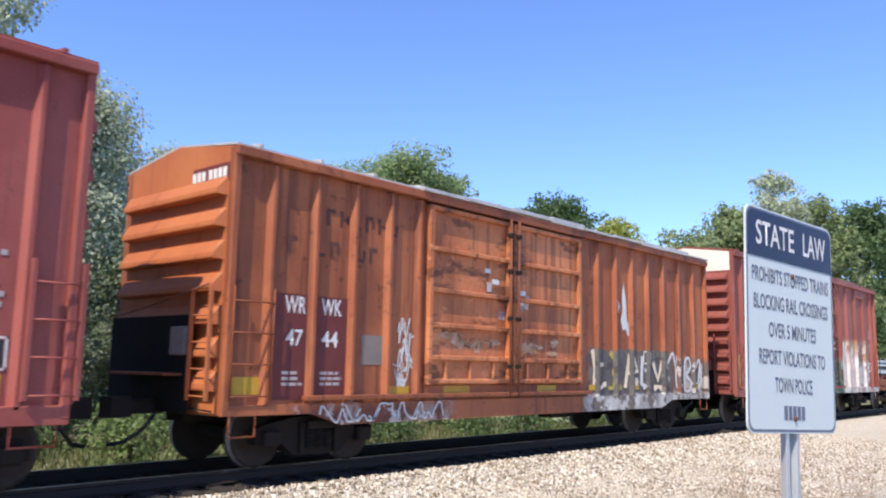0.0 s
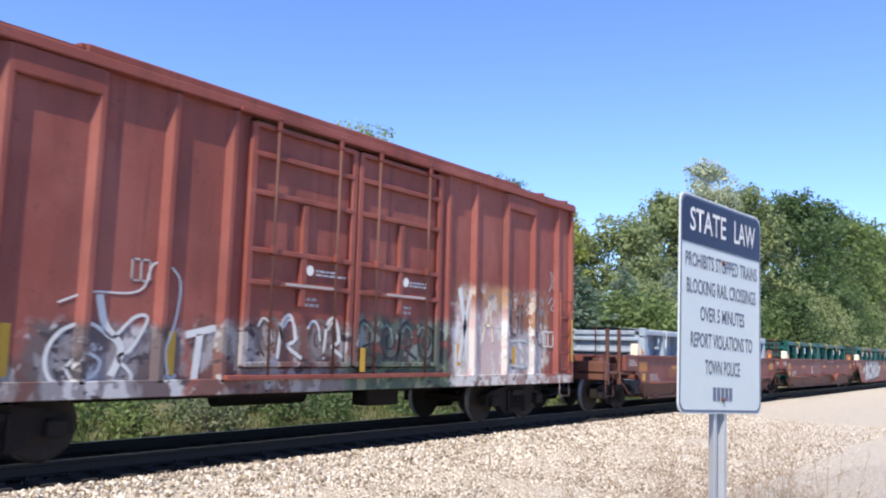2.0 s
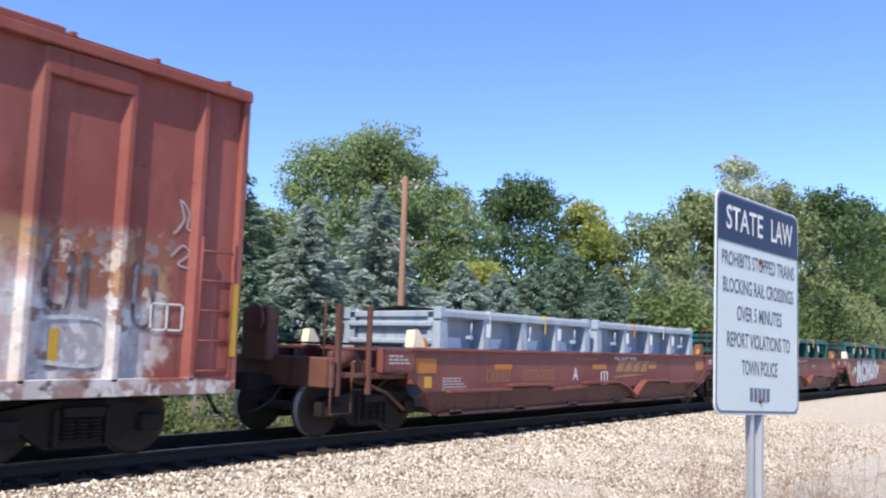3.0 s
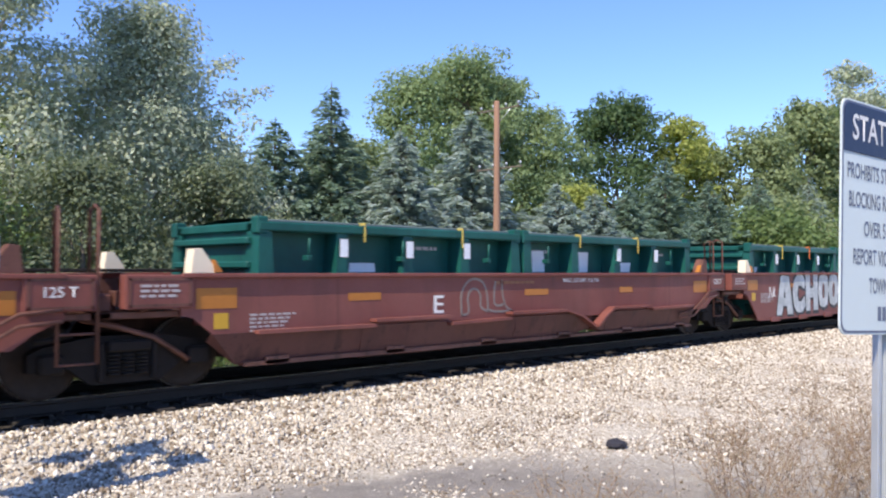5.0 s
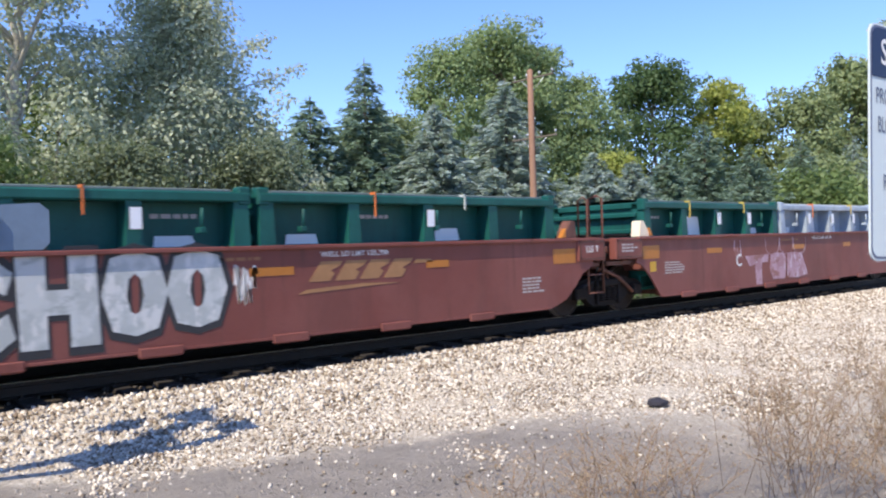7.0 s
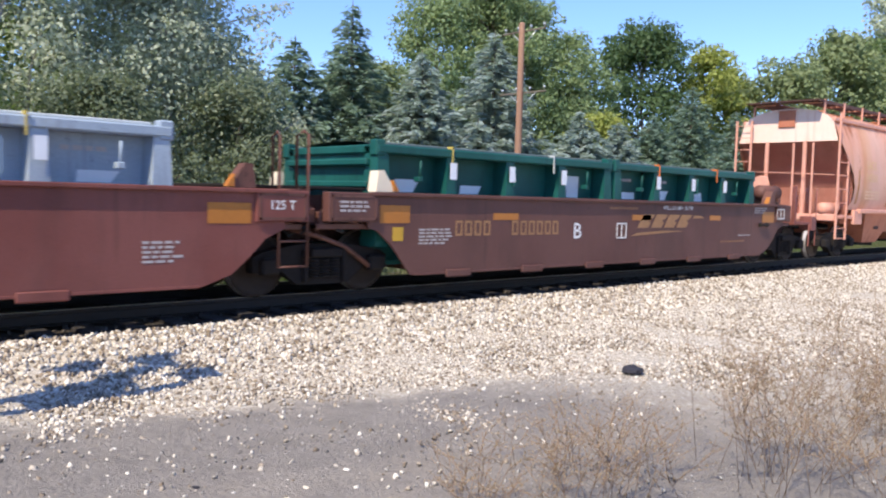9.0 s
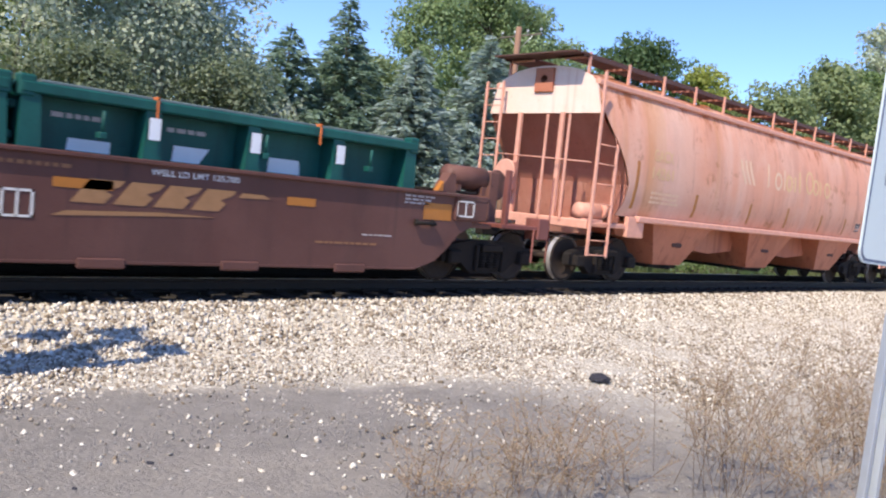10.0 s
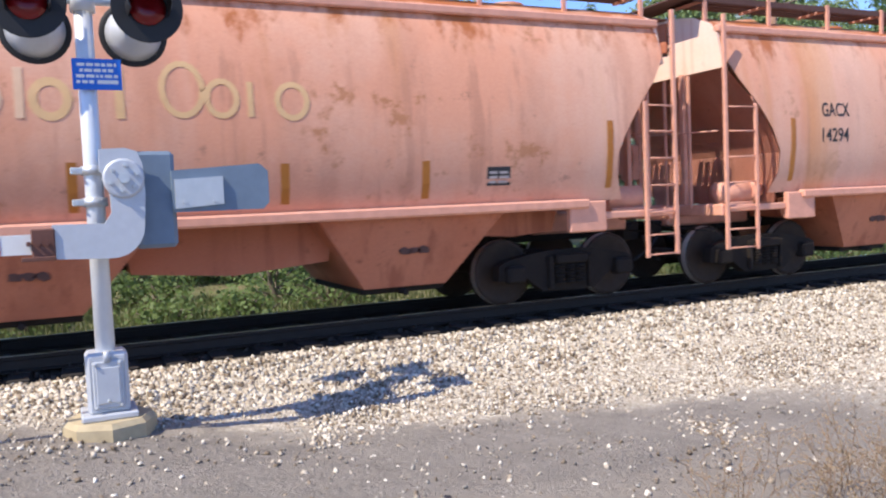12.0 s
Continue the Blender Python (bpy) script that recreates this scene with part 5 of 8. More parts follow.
def boxcar(x0, L, eave, label, side, end_mat, ribs, door, rail_h, name="boxcar", roof="roofgal", trucks=None, sill_low=0.80, fishbelly=None, end_white=False, rib_w=0.09, corr=6):
    c = car(name, x0, label, "boxcar")
    w = 1.43
    d0, d1 = door
    # near and far side sheets, open at the doorway
    for s in (-1, 1):
        for a, b in ((0.0, d0), (d1, L)):
            bm = bmesh.new()
            box(bm, a, b, s * w if s < 0 else w - 0.05, s * w + 0.05 if s < 0 else w, sill_low, eave - 0.02)
            part("side_panel", bm, side, c)
    for x in ribs:
        bm = bmesh.new()
        prism(bm, [(x - rib_w * 1.0, -w + 0.002), (x - rib_w * 0.28, -w - 0.085), (x + rib_w * 0.28, -w - 0.085), (x + rib_w * 0.8, -w + 0.002)], "z", sill_low + 0.12, eave - 0.16)
        part("rib", bm, side, c)
    for x in (0.05, L - 0.05):
        for s in (-1, 1):
            bm = bmesh.new()
            box(bm, x - 0.055, x + 0.055, s * (w + 0.015) - 0.075, s * (w + 0.015) + 0.075, sill_low, eave, 0.015)
            part("corner_post", bm, side, c)
    for s in (-1, 1):
        bm = bmesh.new()
        box(bm, 0, L, s * (w + 0.04) - 0.10, s * (w + 0.04) + 0.10, eave - 0.14, eave, 0.015)
        part("top_chord", bm, side, c)
        bm = bmesh.new()
        y = s * (w + 0.045)
        if fishbelly:
            f0, f1, low = fishbelly
            prism(bm, [(0, sill_low), (f0 - 0.4, sill_low), (f0 + 0.2, low), (f1 - 0.2, low), (f1 + 0.4, sill_low), (L, sill_low), (L, sill_low + 0.14), (0, sill_low + 0.14)], "y", y - 0.04, y + 0.04)
        else:
            box(bm, 0, L, y - 0.04, y + 0.04, sill_low - 0.06, sill_low + 0.16, 0.01)
        part("side_sill", bm, side, c)
    for s in (-1, 1):
        bm = bmesh.new()
        box(bm, d0, d1, min(s * 1.45, s * 1.40), max(s * 1.45, s * 1.40), sill_low, 1.19)
        part("threshold", bm, side, c)
    bm = bmesh.new()
    box(bm, 0.1, L - 0.1, -1.36, 1.36, sill_low + 0.12, sill_low + 0.22)
    box(bm, 0.2, L - 0.2, -0.22, 0.22, 0.66, 0.95)
    for k in range(9):
        x = 0.8 + (L - 1.6) * k / 8
        box(bm, x - 0.06, x + 0.06, -1.36, 1.36, sill_low - 0.02, sill_low + 0.12)
    tube(bm, [(L * 0.42, 0.5, 0.62), (L * 0.55, 0.5, 0.62)], 0.17, 10)
    box(bm, L * 0.58, L * 0.64, -0.75, -0.35, 0.45, 0.8, 0.03)
    part("underframe", bm, "steel", c, "dark underframe with brake cylinder")
    # roof: panels with raised seams
    bm = bmesh.new()
    peak = 0.20
    prism(bm, [(-w - 0.10, eave), (0, eave + peak), (w + 0.10, eave), (w + 0.10, eave + 0.035), (0, eave + peak + 0.035), (-w - 0.10, eave + 0.035)], "x", 0, L)
    rf = part("roof", bm, roof, c, "weathered sheet roof")
    for k in range(14):
        bm = bmesh.new()
        x = 0.4 + (L - 0.8) * k / 13
        prism(bm, [(-w - 0.11, eave + 0.03), (0, eave + peak + 0.03), (w + 0.11, eave + 0.03), (w + 0.11, eave + 0.085), (0, eave + peak + 0.085), (-w - 0.11, eave + 0.085)], "x", x - 0.03, x + 0.03)
        part("roof_seam", bm, roof, rf)
    for x, way in ((0.0, -1), (L, 1)):
        e = box_end(c, x, way, w, sill_low, eave, corr, 0.15, end_mat, peak, 0.62 if end_white else 0.42)
        if end_white and way < 0:
            bm = bmesh.new()
            prism(bm, [(-w + 0.02, eave - 0.56), (w - 0.02, eave - 0.56), (w - 0.02, eave - 0.01), (0, eave + peak - 0.01), (-w + 0.02, eave - 0.01)], "x", x - 0.006, x)
            part("white_band", bm, "endwhite", e, "white painted band across the end's top")
        coupler(c, x, way)
    for t in (trucks or (1.95, L - 1.95)):
        truck(c, t)
    return c


def marks(parent, rows, y, material="white", name="lettering"):
    """Lettered words, one part each: (words, x, z, height, width)."""
    out = []
    for words, x, z, h, wd in rows:
        bm = bmesh.new()
        writing(bm, words, x, z, h, y, wd)
        out.append(part(name, bm, material, parent, "white stencilled lettering" if material == "white" else ""))
    return out


def small_print(parent, x0, x1, z0, z1, lines, y, material="datawhite", seed=1):
    """Stencilled data too small to read: rows of bars."""
    rng = random.Random(seed)
    bm = bmesh.new()
    h = (z1 - z0) / lines
    for k in range(lines):
        x, z = x0, z1 - (k + 1) * h
        stop = x1 - rng.uniform(0, 0.35) * (x1 - x0)
        while x < stop:
            wd = rng.uniform(0.05, 0.14)
            flat(bm, sq(x, min(x + wd, x1), z, z + h * 0.55), y)
            x += wd + 0.03
    return part("stencilled_data", bm, material, parent, kind="stuff")


def patch(parent, name, x0, x1, z0, z1, material, y, label=""):
    bm = bmesh.new()
    flat(bm, sq(x0, x1, z0, z1), y)
    return part(name, bm, material, parent, label)


def frame_mark(parent, x0, x1, z0, z1, y, material="white"):
    bm = bmesh.new()
    t = 0.025
    for a, b, c, d in ((x0, x1, z0, z0 + t), (x0, x1, z1 - t, z1), (x0, x0 + t, z0, z1), (x1 - t, x1, z0, z1), ((x0 + x1) / 2 - t / 2, (x0 + x1) / 2 + t / 2, z0, z1)):
        flat(bm, sq(a, b, c, d), y, 0.006)
    return part("stencil_frame", bm, material, parent)


# ---- the maroon boxcar at the head of the view
def maroon_car():
    L = 15.4
    x0 = 4.12 - L
    rr = [0.75 + 0.9 * k for k in range(6)] + [9.6 + 0.95 * k for k in range(6)]
    c = boxcar(x0, L, 5.04, "tall maroon steel boxcar coupled ahead in the train", "maroon", "maroon", [r for r in rr if r < 13.9] + [14.82], (5.9, 8.9), 5.0, sill_low=0.84, roof="maroon", trucks=(1.36, L - 1.36))
    bm = bmesh.new()
    box(bm, 5.9, 8.9, -1.46, -1.40, 1.1, 4.85, 0.01)
    part("door", bm, "maroon", c)
    ladder(c, (14.86, -1.56), "x", 1.05, 2.62, 0.58, "maroon", 0.42, 0.014)
    stirrup(c, 14.78, -1.48, 0.90, 0.55, "maroon", 0.5)
    ladder(c, (15.47, -1.35), "y", 1.0, 2.4, 0.45, "maroon", 0.4)
    y = -1.434
    small_print(c, 13.6, 14.68, 1.95, 2.75, 7, y, "datawhite", 3)
    frame_mark(c, 13.92, 14.70, 1.38, 1.75, y)
    patch(c, "data_panel", 13.96, 14.66, 1.42, 1.71, "blackpaint", y)
    patch(c, "reflector", 13.9, 14.66, 1.05, 1.34, "yellow", y, "yellow reflector strip")
    return c


# ---- the orange boxcar with the double plug doors
def orange_car():
    x0, L = 6.12, 15.16
    ribs = [X - x0 for X in (6.82, 7.62, 8.40, 9.17, 9.87, 15.64, 16.44, 17.18, 17.97, 18.77, 19.62, 20.46)]
    d0, d1 = 10.07 - x0, 14.90 - x0
    c = boxcar(x0, L, 4.50, "rusty orange steel boxcar with double plug doors and graffiti", "orange_tag", "orange_end", ribs, (d0, d1), 4.5, fishbelly=(1.9, 12.6, 0.62), corr=7)
    for s in (-1, 1):
        for a, b in ((d0, 12.40 - x0), (12.46 - x0, d1)):
            bm = bmesh.new()
            y0, y1 = (-1.46, -1.39) if s < 0 else (1.39, 1.46)
            box(bm, a, b, y0, y1, 1.20, 4.30, 0.01)
            dr = part("plug_door", bm, "orange_door", c, "rust-streaked plug door")
            if s > 0:
                continue
            for z in (1.22, 1.62, 2.18, 2.78, 3.50, 4.22):
                bm = bmesh.new()
                box(bm, a + 0.04, b - 0.04, -1.545, -1.458, z, z + 0.085, 0.015)
                part("door_beam", bm, "orange_door", dr)
            for x in (a + 0.05, b - 0.05):
                bm = bmesh.new()
                box(bm, x - 0.05, x + 0.05, -1.55, -1.458, 1.2, 4.3, 0.012)
                part("door_stile", bm, "orange_door", dr)
            for x in (a + 0.5, b - 0.5, (a + b) / 2):
                bm = bmesh.new()
                box(bm, x - 0.03, x + 0.03, -1.52, -1.458, 1.3, 1.6, 0.01)
                part("door_bracket", bm, "orange_door", dr)
            rng = random.Random(int(a * 7))
            for q in range(5):
                cx, cz = rng.uniform(b - 0.75, b - 0.2) if a < 5 else rng.uniform(a + 0.2, a + 0.7), rng.uniform(2.4, 3.35)
                patch(dr, "paint_patch", cx - rng.uniform(0.04, 0.13), cx + 0.08, cz, cz + rng.uniform(0.07, 0.2), rng.choice(("spraywhite", "spraymix")), -1.4625 - 0.0005 * q, "small white paint patch")
            for q in range(5):
                bm = bmesh.new()
                flat(bm, blob(rng, rng.uniform(a + 0.4, b - 0.4), rng.uniform(1.80, 2.06), rng.uniform(0.12, 0.34), rng.uniform(0.05, 0.10), 18, 0.55), -1.4625 - 0.0006 * q)
                part("peeling_patch", bm, "primer", dr, "pale peeling paint on the lower door")
    for k in range(9):   # bare bent edge of the roof sheets
        bm = bmesh.new()
        xa = d0 - 0.25 + k * 1.28
        box(bm, xa, min(xa + 1.27, L), -1.60, -1.40, 4.495 + 0.012 * (k % 3), 4.56 + 0.018 * ((k * 5) % 4), 0.008)
        part("roof_edge", bm, "roofgal", c, "bare grey bent edge of the roof sheets")
    for x in (12.30 - x0, 12.56 - x0):
        bm = bmesh.new()
        tube(bm, [(x, -1.60, 0.95), (x, -1.60, 4.35)], 0.025, 8)
        part("lock_rod", bm, "orange", c)
        for z in (1.5, 2.4, 3.3, 4.0):
            bm = bmesh.new()
            box(bm, x - 0.05, x + 0.05, -1.63, -1.54, z, z + 0.08, 0.01)
            part("rod_keeper", bm, "steel", c)
    for z in (0.99, 4.34):
        bm = bmesh.new()
        box(bm, d0 - 2.6, d1 + 0.3, -1.60, -1.46, z, z + 0.07, 0.01) if z < 2 else box(bm, d0 - 0.1, d1 + 0.1, -1.58, -1.43, z, z + 0.06, 0.01)
        part("door_track", bm, "orange", c)
    # ladders, steps, grab irons
    ladder(c, (0.08, -1.545), "x", 1.0, 2.55, 0.66, "orange", 0.43, 0.013, False)
    stirrup(c, 0.12, -1.5, 0.85, 0.52, "orange", 0.42)
    stirrup(c, L - 0.56, -1.5, 0.85, 0.52, "orange", 0.42)
    ladder(c, (-0.20, -1.42), "y", 1.0, 2.5, 0.46, "orange_end", 0.36, 0.014)
    bm = bmesh.new()
    tube(bm, [(-0.24, -1.40, 2.55), (-0.24, -0.9, 2.46), (-0.24, 0.9, 2.20), (-0.24, 1.3, 2.20)], 0.016, 6)
    box(bm, -0.45, -0.14, -0.75, 0.75, 1.32, 1.36, 0.006)
    part("end_platform", bm, "orange", c, "end grab iron and crossover platform")
    # added sheet that paints the gap's deep shade over the lower end
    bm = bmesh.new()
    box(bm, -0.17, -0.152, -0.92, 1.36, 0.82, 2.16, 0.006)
    part("lower_end_shade", bm, "end_shade", c, "black sheet standing for shade on the lower end")
    bm = bmesh.new()
    box(bm, -0.22, -0.155, -0.85, -0.45, 1.6, 2.0, 0.02)
    part("end_plate", bm, "greypatch", c)
    y = -1.434
    patch(c, "paint_patch", 0.80, 2.26, 1.0, 2.52, "maroonpatch", y, "maroon repainted patch")
    marks(c, (("WR", 1.19, 2.24, 0.25, 0.38), ("WK", 1.88, 2.24, 0.25, 0.40), ("47", 1.19, 1.77, 0.24, 0.30), ("44", 1.86, 1.77, 0.24, 0.32)), y - 0.005)
    small_print(c, 1.0, 1.36, 1.20, 1.44, 3, y - 0.005, "datawhite", 5)
    small_print(c, 1.70, 2.12, 1.20, 1.44, 3, y - 0.005, "datawhite", 6)
    patch(c, "reflector", 0.18, 0.62, 1.08, 1.32, "yellow", y, "yellow reflector strip")
    patch(c, "grey_panel", 2.52, 3.02, 1.52, 1.98, "greypatch", y, "grey painted-out panel")
    for a, b in ((4.45, 5.15), (7.25, 7.9), (9.2, 9.5), (11.1, 11.4), (14.3, 14.65), (3.1, 3.6)):
        patch(c, "reflector", a, b, 1.06, 1.18, "yellow", -1.452 if 3.95 < a < 8.8 else y - 0.006, "yellow reflector strip")
    rng = random.Random(41)
    bm = bmesh.new()
    for k in range(14):
        xa = 3.18 + rng.uniform(0, 0.3)
        ribbon(bm, smooth(scrawl(rng, xa, xa + rng.uniform(0.2, 0.34), 1.0 + 0.07 * k, 1.25 + 0.08 * k, 2), 2), 0.02, y - 0.004 - 0.0004 * k)
    part("graffiti", bm, "spraywhite", c, "white scrawled graffiti tag")
    bm = bmesh.new()
    for k in range(5):
        ribbon(bm, scrawl(rng, 1.6 + 0.5 * k, 2.5 + 0.5 * k, 0.66, 0.92, 3), 0.03, -1.520)
    part("graffiti", bm, "spraywhite", c, "white scrawled graffiti tag")
    # old lettering ghosts
    bm = bmesh.new()
    for row, (xa, n, z) in enumerate(((1.72, 6, 3.62), (1.0, 8, 3.12))):
        for k in range(n):
            x = xa + 0.27 * k
            if abs((x + 0.1) % 0.78 - 0.72) < 0.14:
                continue
            flat(bm, sq(x, x + 0.06, z, z + 0.26), y, 0.003)
            flat(bm, sq(x + 0.06, x + 0.17, z + (0.2, 0.1, 0.0)[k % 3], z + (0.26, 0.16, 0.06)[k % 3]), y, 0.003)
            if k % 2:
                flat(bm, sq(x + 0.135, x + 0.19, z + 0.065, z + 0.195), y, 0.003)
    part("ghost_lettering", bm, "ghost", c, "painted-over dark lettering")
    # white scrape and the graffiti panel at the trailing end
    bm = bmesh.new()
    flat(bm, [(10.60, 2.65), (10.70, 2.42), (10.84, 2.46), (10.93, 2.28), (10.98, 2.36), (10.96, 2.58), (10.88, 2.70), (10.86, 3.1), (10.76, 3.52), (10.68, 3.25), (10.70, 2.85)], y)
    flat(bm, [(10.45, 3.15), (10.50, 2.80), (10.58, 2.98)], y)
    part("graffiti", bm, "spraywhite", c, "white splash of paint")
    for n, (x, wd, strokes) in enumerate((   # angular letters, each of a few tapered strokes
            (9.36, 0.55, (((0, 0.95), (0.18, 0.55), (0.08, 0.12)), ((0.10, 0.60), (0.75, 0.66)), ((0.45, 0.08), (0.95, 0.22)))),
            (10.05, 0.60, (((0.15, 0.92), (0.55, 0.70), (0.30, 0.48), (0.62, 0.20)), ((0.0, 0.10), (0.55, 0.14)))),
            (10.78, 0.62, (((0.0, 0.15), (0.32, 0.90), (0.42, 0.40)), ((0.15, 0.45), (0.95, 0.52)), ((0.6, 0.9), (0.85, 0.6)))),
            (11.50, 0.50, (((0.2, 0.85), (0.1, 0.2), (0.7, 0.12)), ((0.45, 0.55), (0.9, 0.50)))),
            (12.10, 0.55, (((0.1, 0.7), (0.5, 0.3), (0.9, 0.75)), ((0.15, 0.12), (0.8, 0.12)))))):
        bm = bmesh.new()
        for m, st in enumerate(strokes):
            ribbon(bm, [(x + a * wd, 1.0 + b * 0.95) for a, b in st], 0.13 if m == 0 else 0.085, y - 0.004 * (m + 1))
        for m in range(2):
            flat(bm, blob(rng, x + wd * rng.uniform(0.2, 0.9), rng.uniform(1.05, 1.30), rng.uniform(0.05, 0.13), rng.uniform(0.04, 0.09), 9, 0.4), y - 0.017 - 0.004 * m)
        part("graffiti", bm, ("cream", "strap", "cream", "spraywhite", "cream")[n], c, "angular cream graffiti letter" if n != 1 else "angular ochre graffiti letter")
    for n, (x, line) in enumerate(((12.95, ((0, 1.72), (0.25, 1.95), (0.42, 1.6), (0.5, 1.9), (0.62, 1.4))), (13.35, ((0.32, 1.6), (0.1, 1.75), (0.0, 1.3), (0.15, 1.02), (0.36, 1.15))),
                                   (13.85, ((0, 1.0), (0.02, 1.7), (0.25, 1.85), (0.34, 1.6), (0.1, 1.4), (0.36, 1.25), (0.3, 1.02), (0.0, 1.0))), (14.40, ((0, 1.6), (0.08, 1.25), (0.25, 1.2), (0.34, 1.65))), (14.62, ((0.0, 1.05), (0.22, 1.3), (0.12, 1.8), (-0.1, 1.6))))):
        bm = bmesh.new()
        ribbon(bm, smooth([(x + a, b) for a, b in line], 5), 0.07, y - 0.005)
        part("graffiti", bm, "spraywhite", c, "white looping graffiti letter")
    frame_mark(c, 11.62, 12.0, 1.66, 1.97, y - 0.026)
    bm = bmesh.new()
    prism(bm, [(-1.38, 4.02), (-0.45, 4.02), (-0.45, 4.28), (-1.38, 4.28)], "x", -0.010, -0.004)
    n = part("number_patch", bm, "maroonpatch", c, "maroon patch with white numbers on the end")
    bm = bmesh.new()
    for k in range(7):
        a = -1.32 + 0.12 * k + (0.06 if k > 3 else 0)
        prism(bm, [(a, 4.08), (a + 0.085, 4.08), (a + 0.085, 4.22), (a, 4.22)], "x", -0.014, -0.0102)
    part("number_bars", bm, "white", n)
    return c


# ---- the brown boxcar
def brown_car():
    x0, L = 23.16, 15.16
    ribs = [X - x0 for X in (23.84, 24.96, 26.10, 27.16, 28.15, 33.35, 34.26, 35.45, 36.55, 37.62)]
    d0, d1 = 28.45 - x0, 33.05 - x0
    c = boxcar(x0, L, 5.04, "tall brown steel boxcar with a white end band and graffiti", "brown_tag", "brown", ribs, (d0, d1), 5.0, roof="brown", end_white=True, sill_low=0.86, rib_w=0.12, corr=9)
    for a, b in ((d0, 30.68 - x0), (30.76 - x0, d1)):
        bm = bmesh.new()
        box(bm, a, b, -1.45, -1.38, 1.15, 4.82, 0.01)
        dr = part("plug_door", bm, "brown_tag", c, "ribbed brown plug door")
        for z in (1.18, 2.38, 2.86, 3.72, 4.30, 4.74):
            bm = bmesh.new()
            box(bm, a + 0.03, b - 0.03, -1.535, -1.448, z, z + 0.08, 0.012)
            part("door_beam", bm, "brown_tag", dr)
        for x in (a + 0.04, b - 0.04, (a + b) / 2):
            bm = bmesh.new()
            box(bm, x - 0.06, x + 0.06, -1.53, -1.448, 2.1 if abs(x - (a + b) / 2) < 0.1 else 1.2, 3.7 if abs(x - (a + b) / 2) < 0.1 else 4.8, 0.012)
            part("door_stile", bm, "brown_tag", dr)
        for x in (a + 0.45, b - 0.45):
            bm = bmesh.new()
            tube(bm, [(x, -1.57, 1.0), (x, -1.57, 4.98)], 0.022, 8)
            part("lock_rod", bm, "wellrust", dr, "worn brown lock rod")
            bm = bmesh.new()
            box(bm, x - 0.05, x + 0.05, -1.60, -1.53, 2.86, 2.98, 0.01)
            part("rod_keeper", bm, "brown", dr)
            bm = bmesh.new()
            box(bm, x - 0.04, x + 0.04, -1.60, -1.53, 4.74, 4.92, 0.01)
            part("rod_keeper", bm, "brown", dr)
        small_print(dr, (a + b) / 2 + 0.32, (a + b) / 2 + 1.0, 2.62, 2.74, 2, -1.455, "white", int(a * 3))
        patch(dr, "white_strip", a + 0.75, b - 0.42, 2.41, 2.45, "datawhite", -1.537, "worn white strip on the door beam")
        small_print(dr, (a + b) / 2 + 0.05, (a + b) / 2 + 0.42, 2.12, 2.30, 2, -1.455, "datawhite", int(a * 5))
        bm = bmesh.new()
        flat(bm, blob(random.Random(2), (a + b) / 2 + 0.12, 2.68, 0.075, 0.085, 12, 0.05), -1.536)
        part("white_disc", bm, "white", dr)
    for z in (1.0, 4.88):
        bm = bmesh.new()
        box(bm, d0 - 0.3, d1 + 0.3, -1.60, -1.44, z, z + 0.07, 0.01)
        part("door_track", bm, "brown", c)
    # top braces between ribs, as gussets
    for X in (24.96, 35.45):
        a = X - x0
        bm = bmesh.new()
        box(bm, a, a + 1.12, -1.52, -1.43, 4.55, 4.90, 0.02)
        part("gusset", bm, "brown", c)
    bm = bmesh.new()
    box(bm, 25.8 - x0, 35.6 - x0, -1.56, -1.44, 5.02, 5.14, 0.02)
    box(bm, 25.8 - x0, 35.6 - x0, 1.44, 1.56, 5.02, 5.14, 0.02)
    part("raised_chord", bm, "brown", c)
    ladder(c, (0.16, -1.53), "x", 1.05, 2.55, 0.5, "brown", 0.40, 0.013, False)
    ladder(c, (L - 0.66, -1.53), "x", 1.05, 2.9, 0.5, "brown", 0.40, 0.013, False)
    ladder(c, (-0.20, -1.42), "y", 1.0, 2.6, 0.46, "brown", 0.36, 0.014)
    stirrup(c, 0.45, -1.5, 0.9, 0.5, "brown", 0.35)
    stirrup(c, L - 0.62, -1.5, 0.9, 0.5, "greypatch", 0.45)
    bm = bmesh.new()
    lathe(bm, [(0.24, -0.18), (0.26, -0.20), (0.24, -0.22), (0.05, -0.26), (0.0, -0.26)], (0, 0.55, 1.95), "x", 18)
    box(bm, -0.3, -0.13, 0.3, 0.8, 1.55, 2.15, 0.03)
    part("hand_brake", bm, "brown", c, "hand brake wheel and gear case on the end")
    # black sheet added where shade falls low on this end
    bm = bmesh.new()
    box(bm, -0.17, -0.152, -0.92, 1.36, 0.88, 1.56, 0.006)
    part("lower_end_shade", bm, "end_shade", c, "black sheet standing for shade on the lower end")
    bm = bmesh.new()
    box(bm, -0.30, -0.155, -0.85, -0.40, 1.55, 1.85, 0.01)
    part("brake_step", bm, "brown", c)
    y = -1.434
    marks(c, (("LW", 24.42 - x0 + 0.05, 2.52, 0.25, 0.40), ("9295", 24.50 - x0, 1.98, 0.25, 0.75)), y)
    small_print(c, 24.1 - x0, 24.85 - x0, 1.55, 1.85, 2, y, "white", 8)
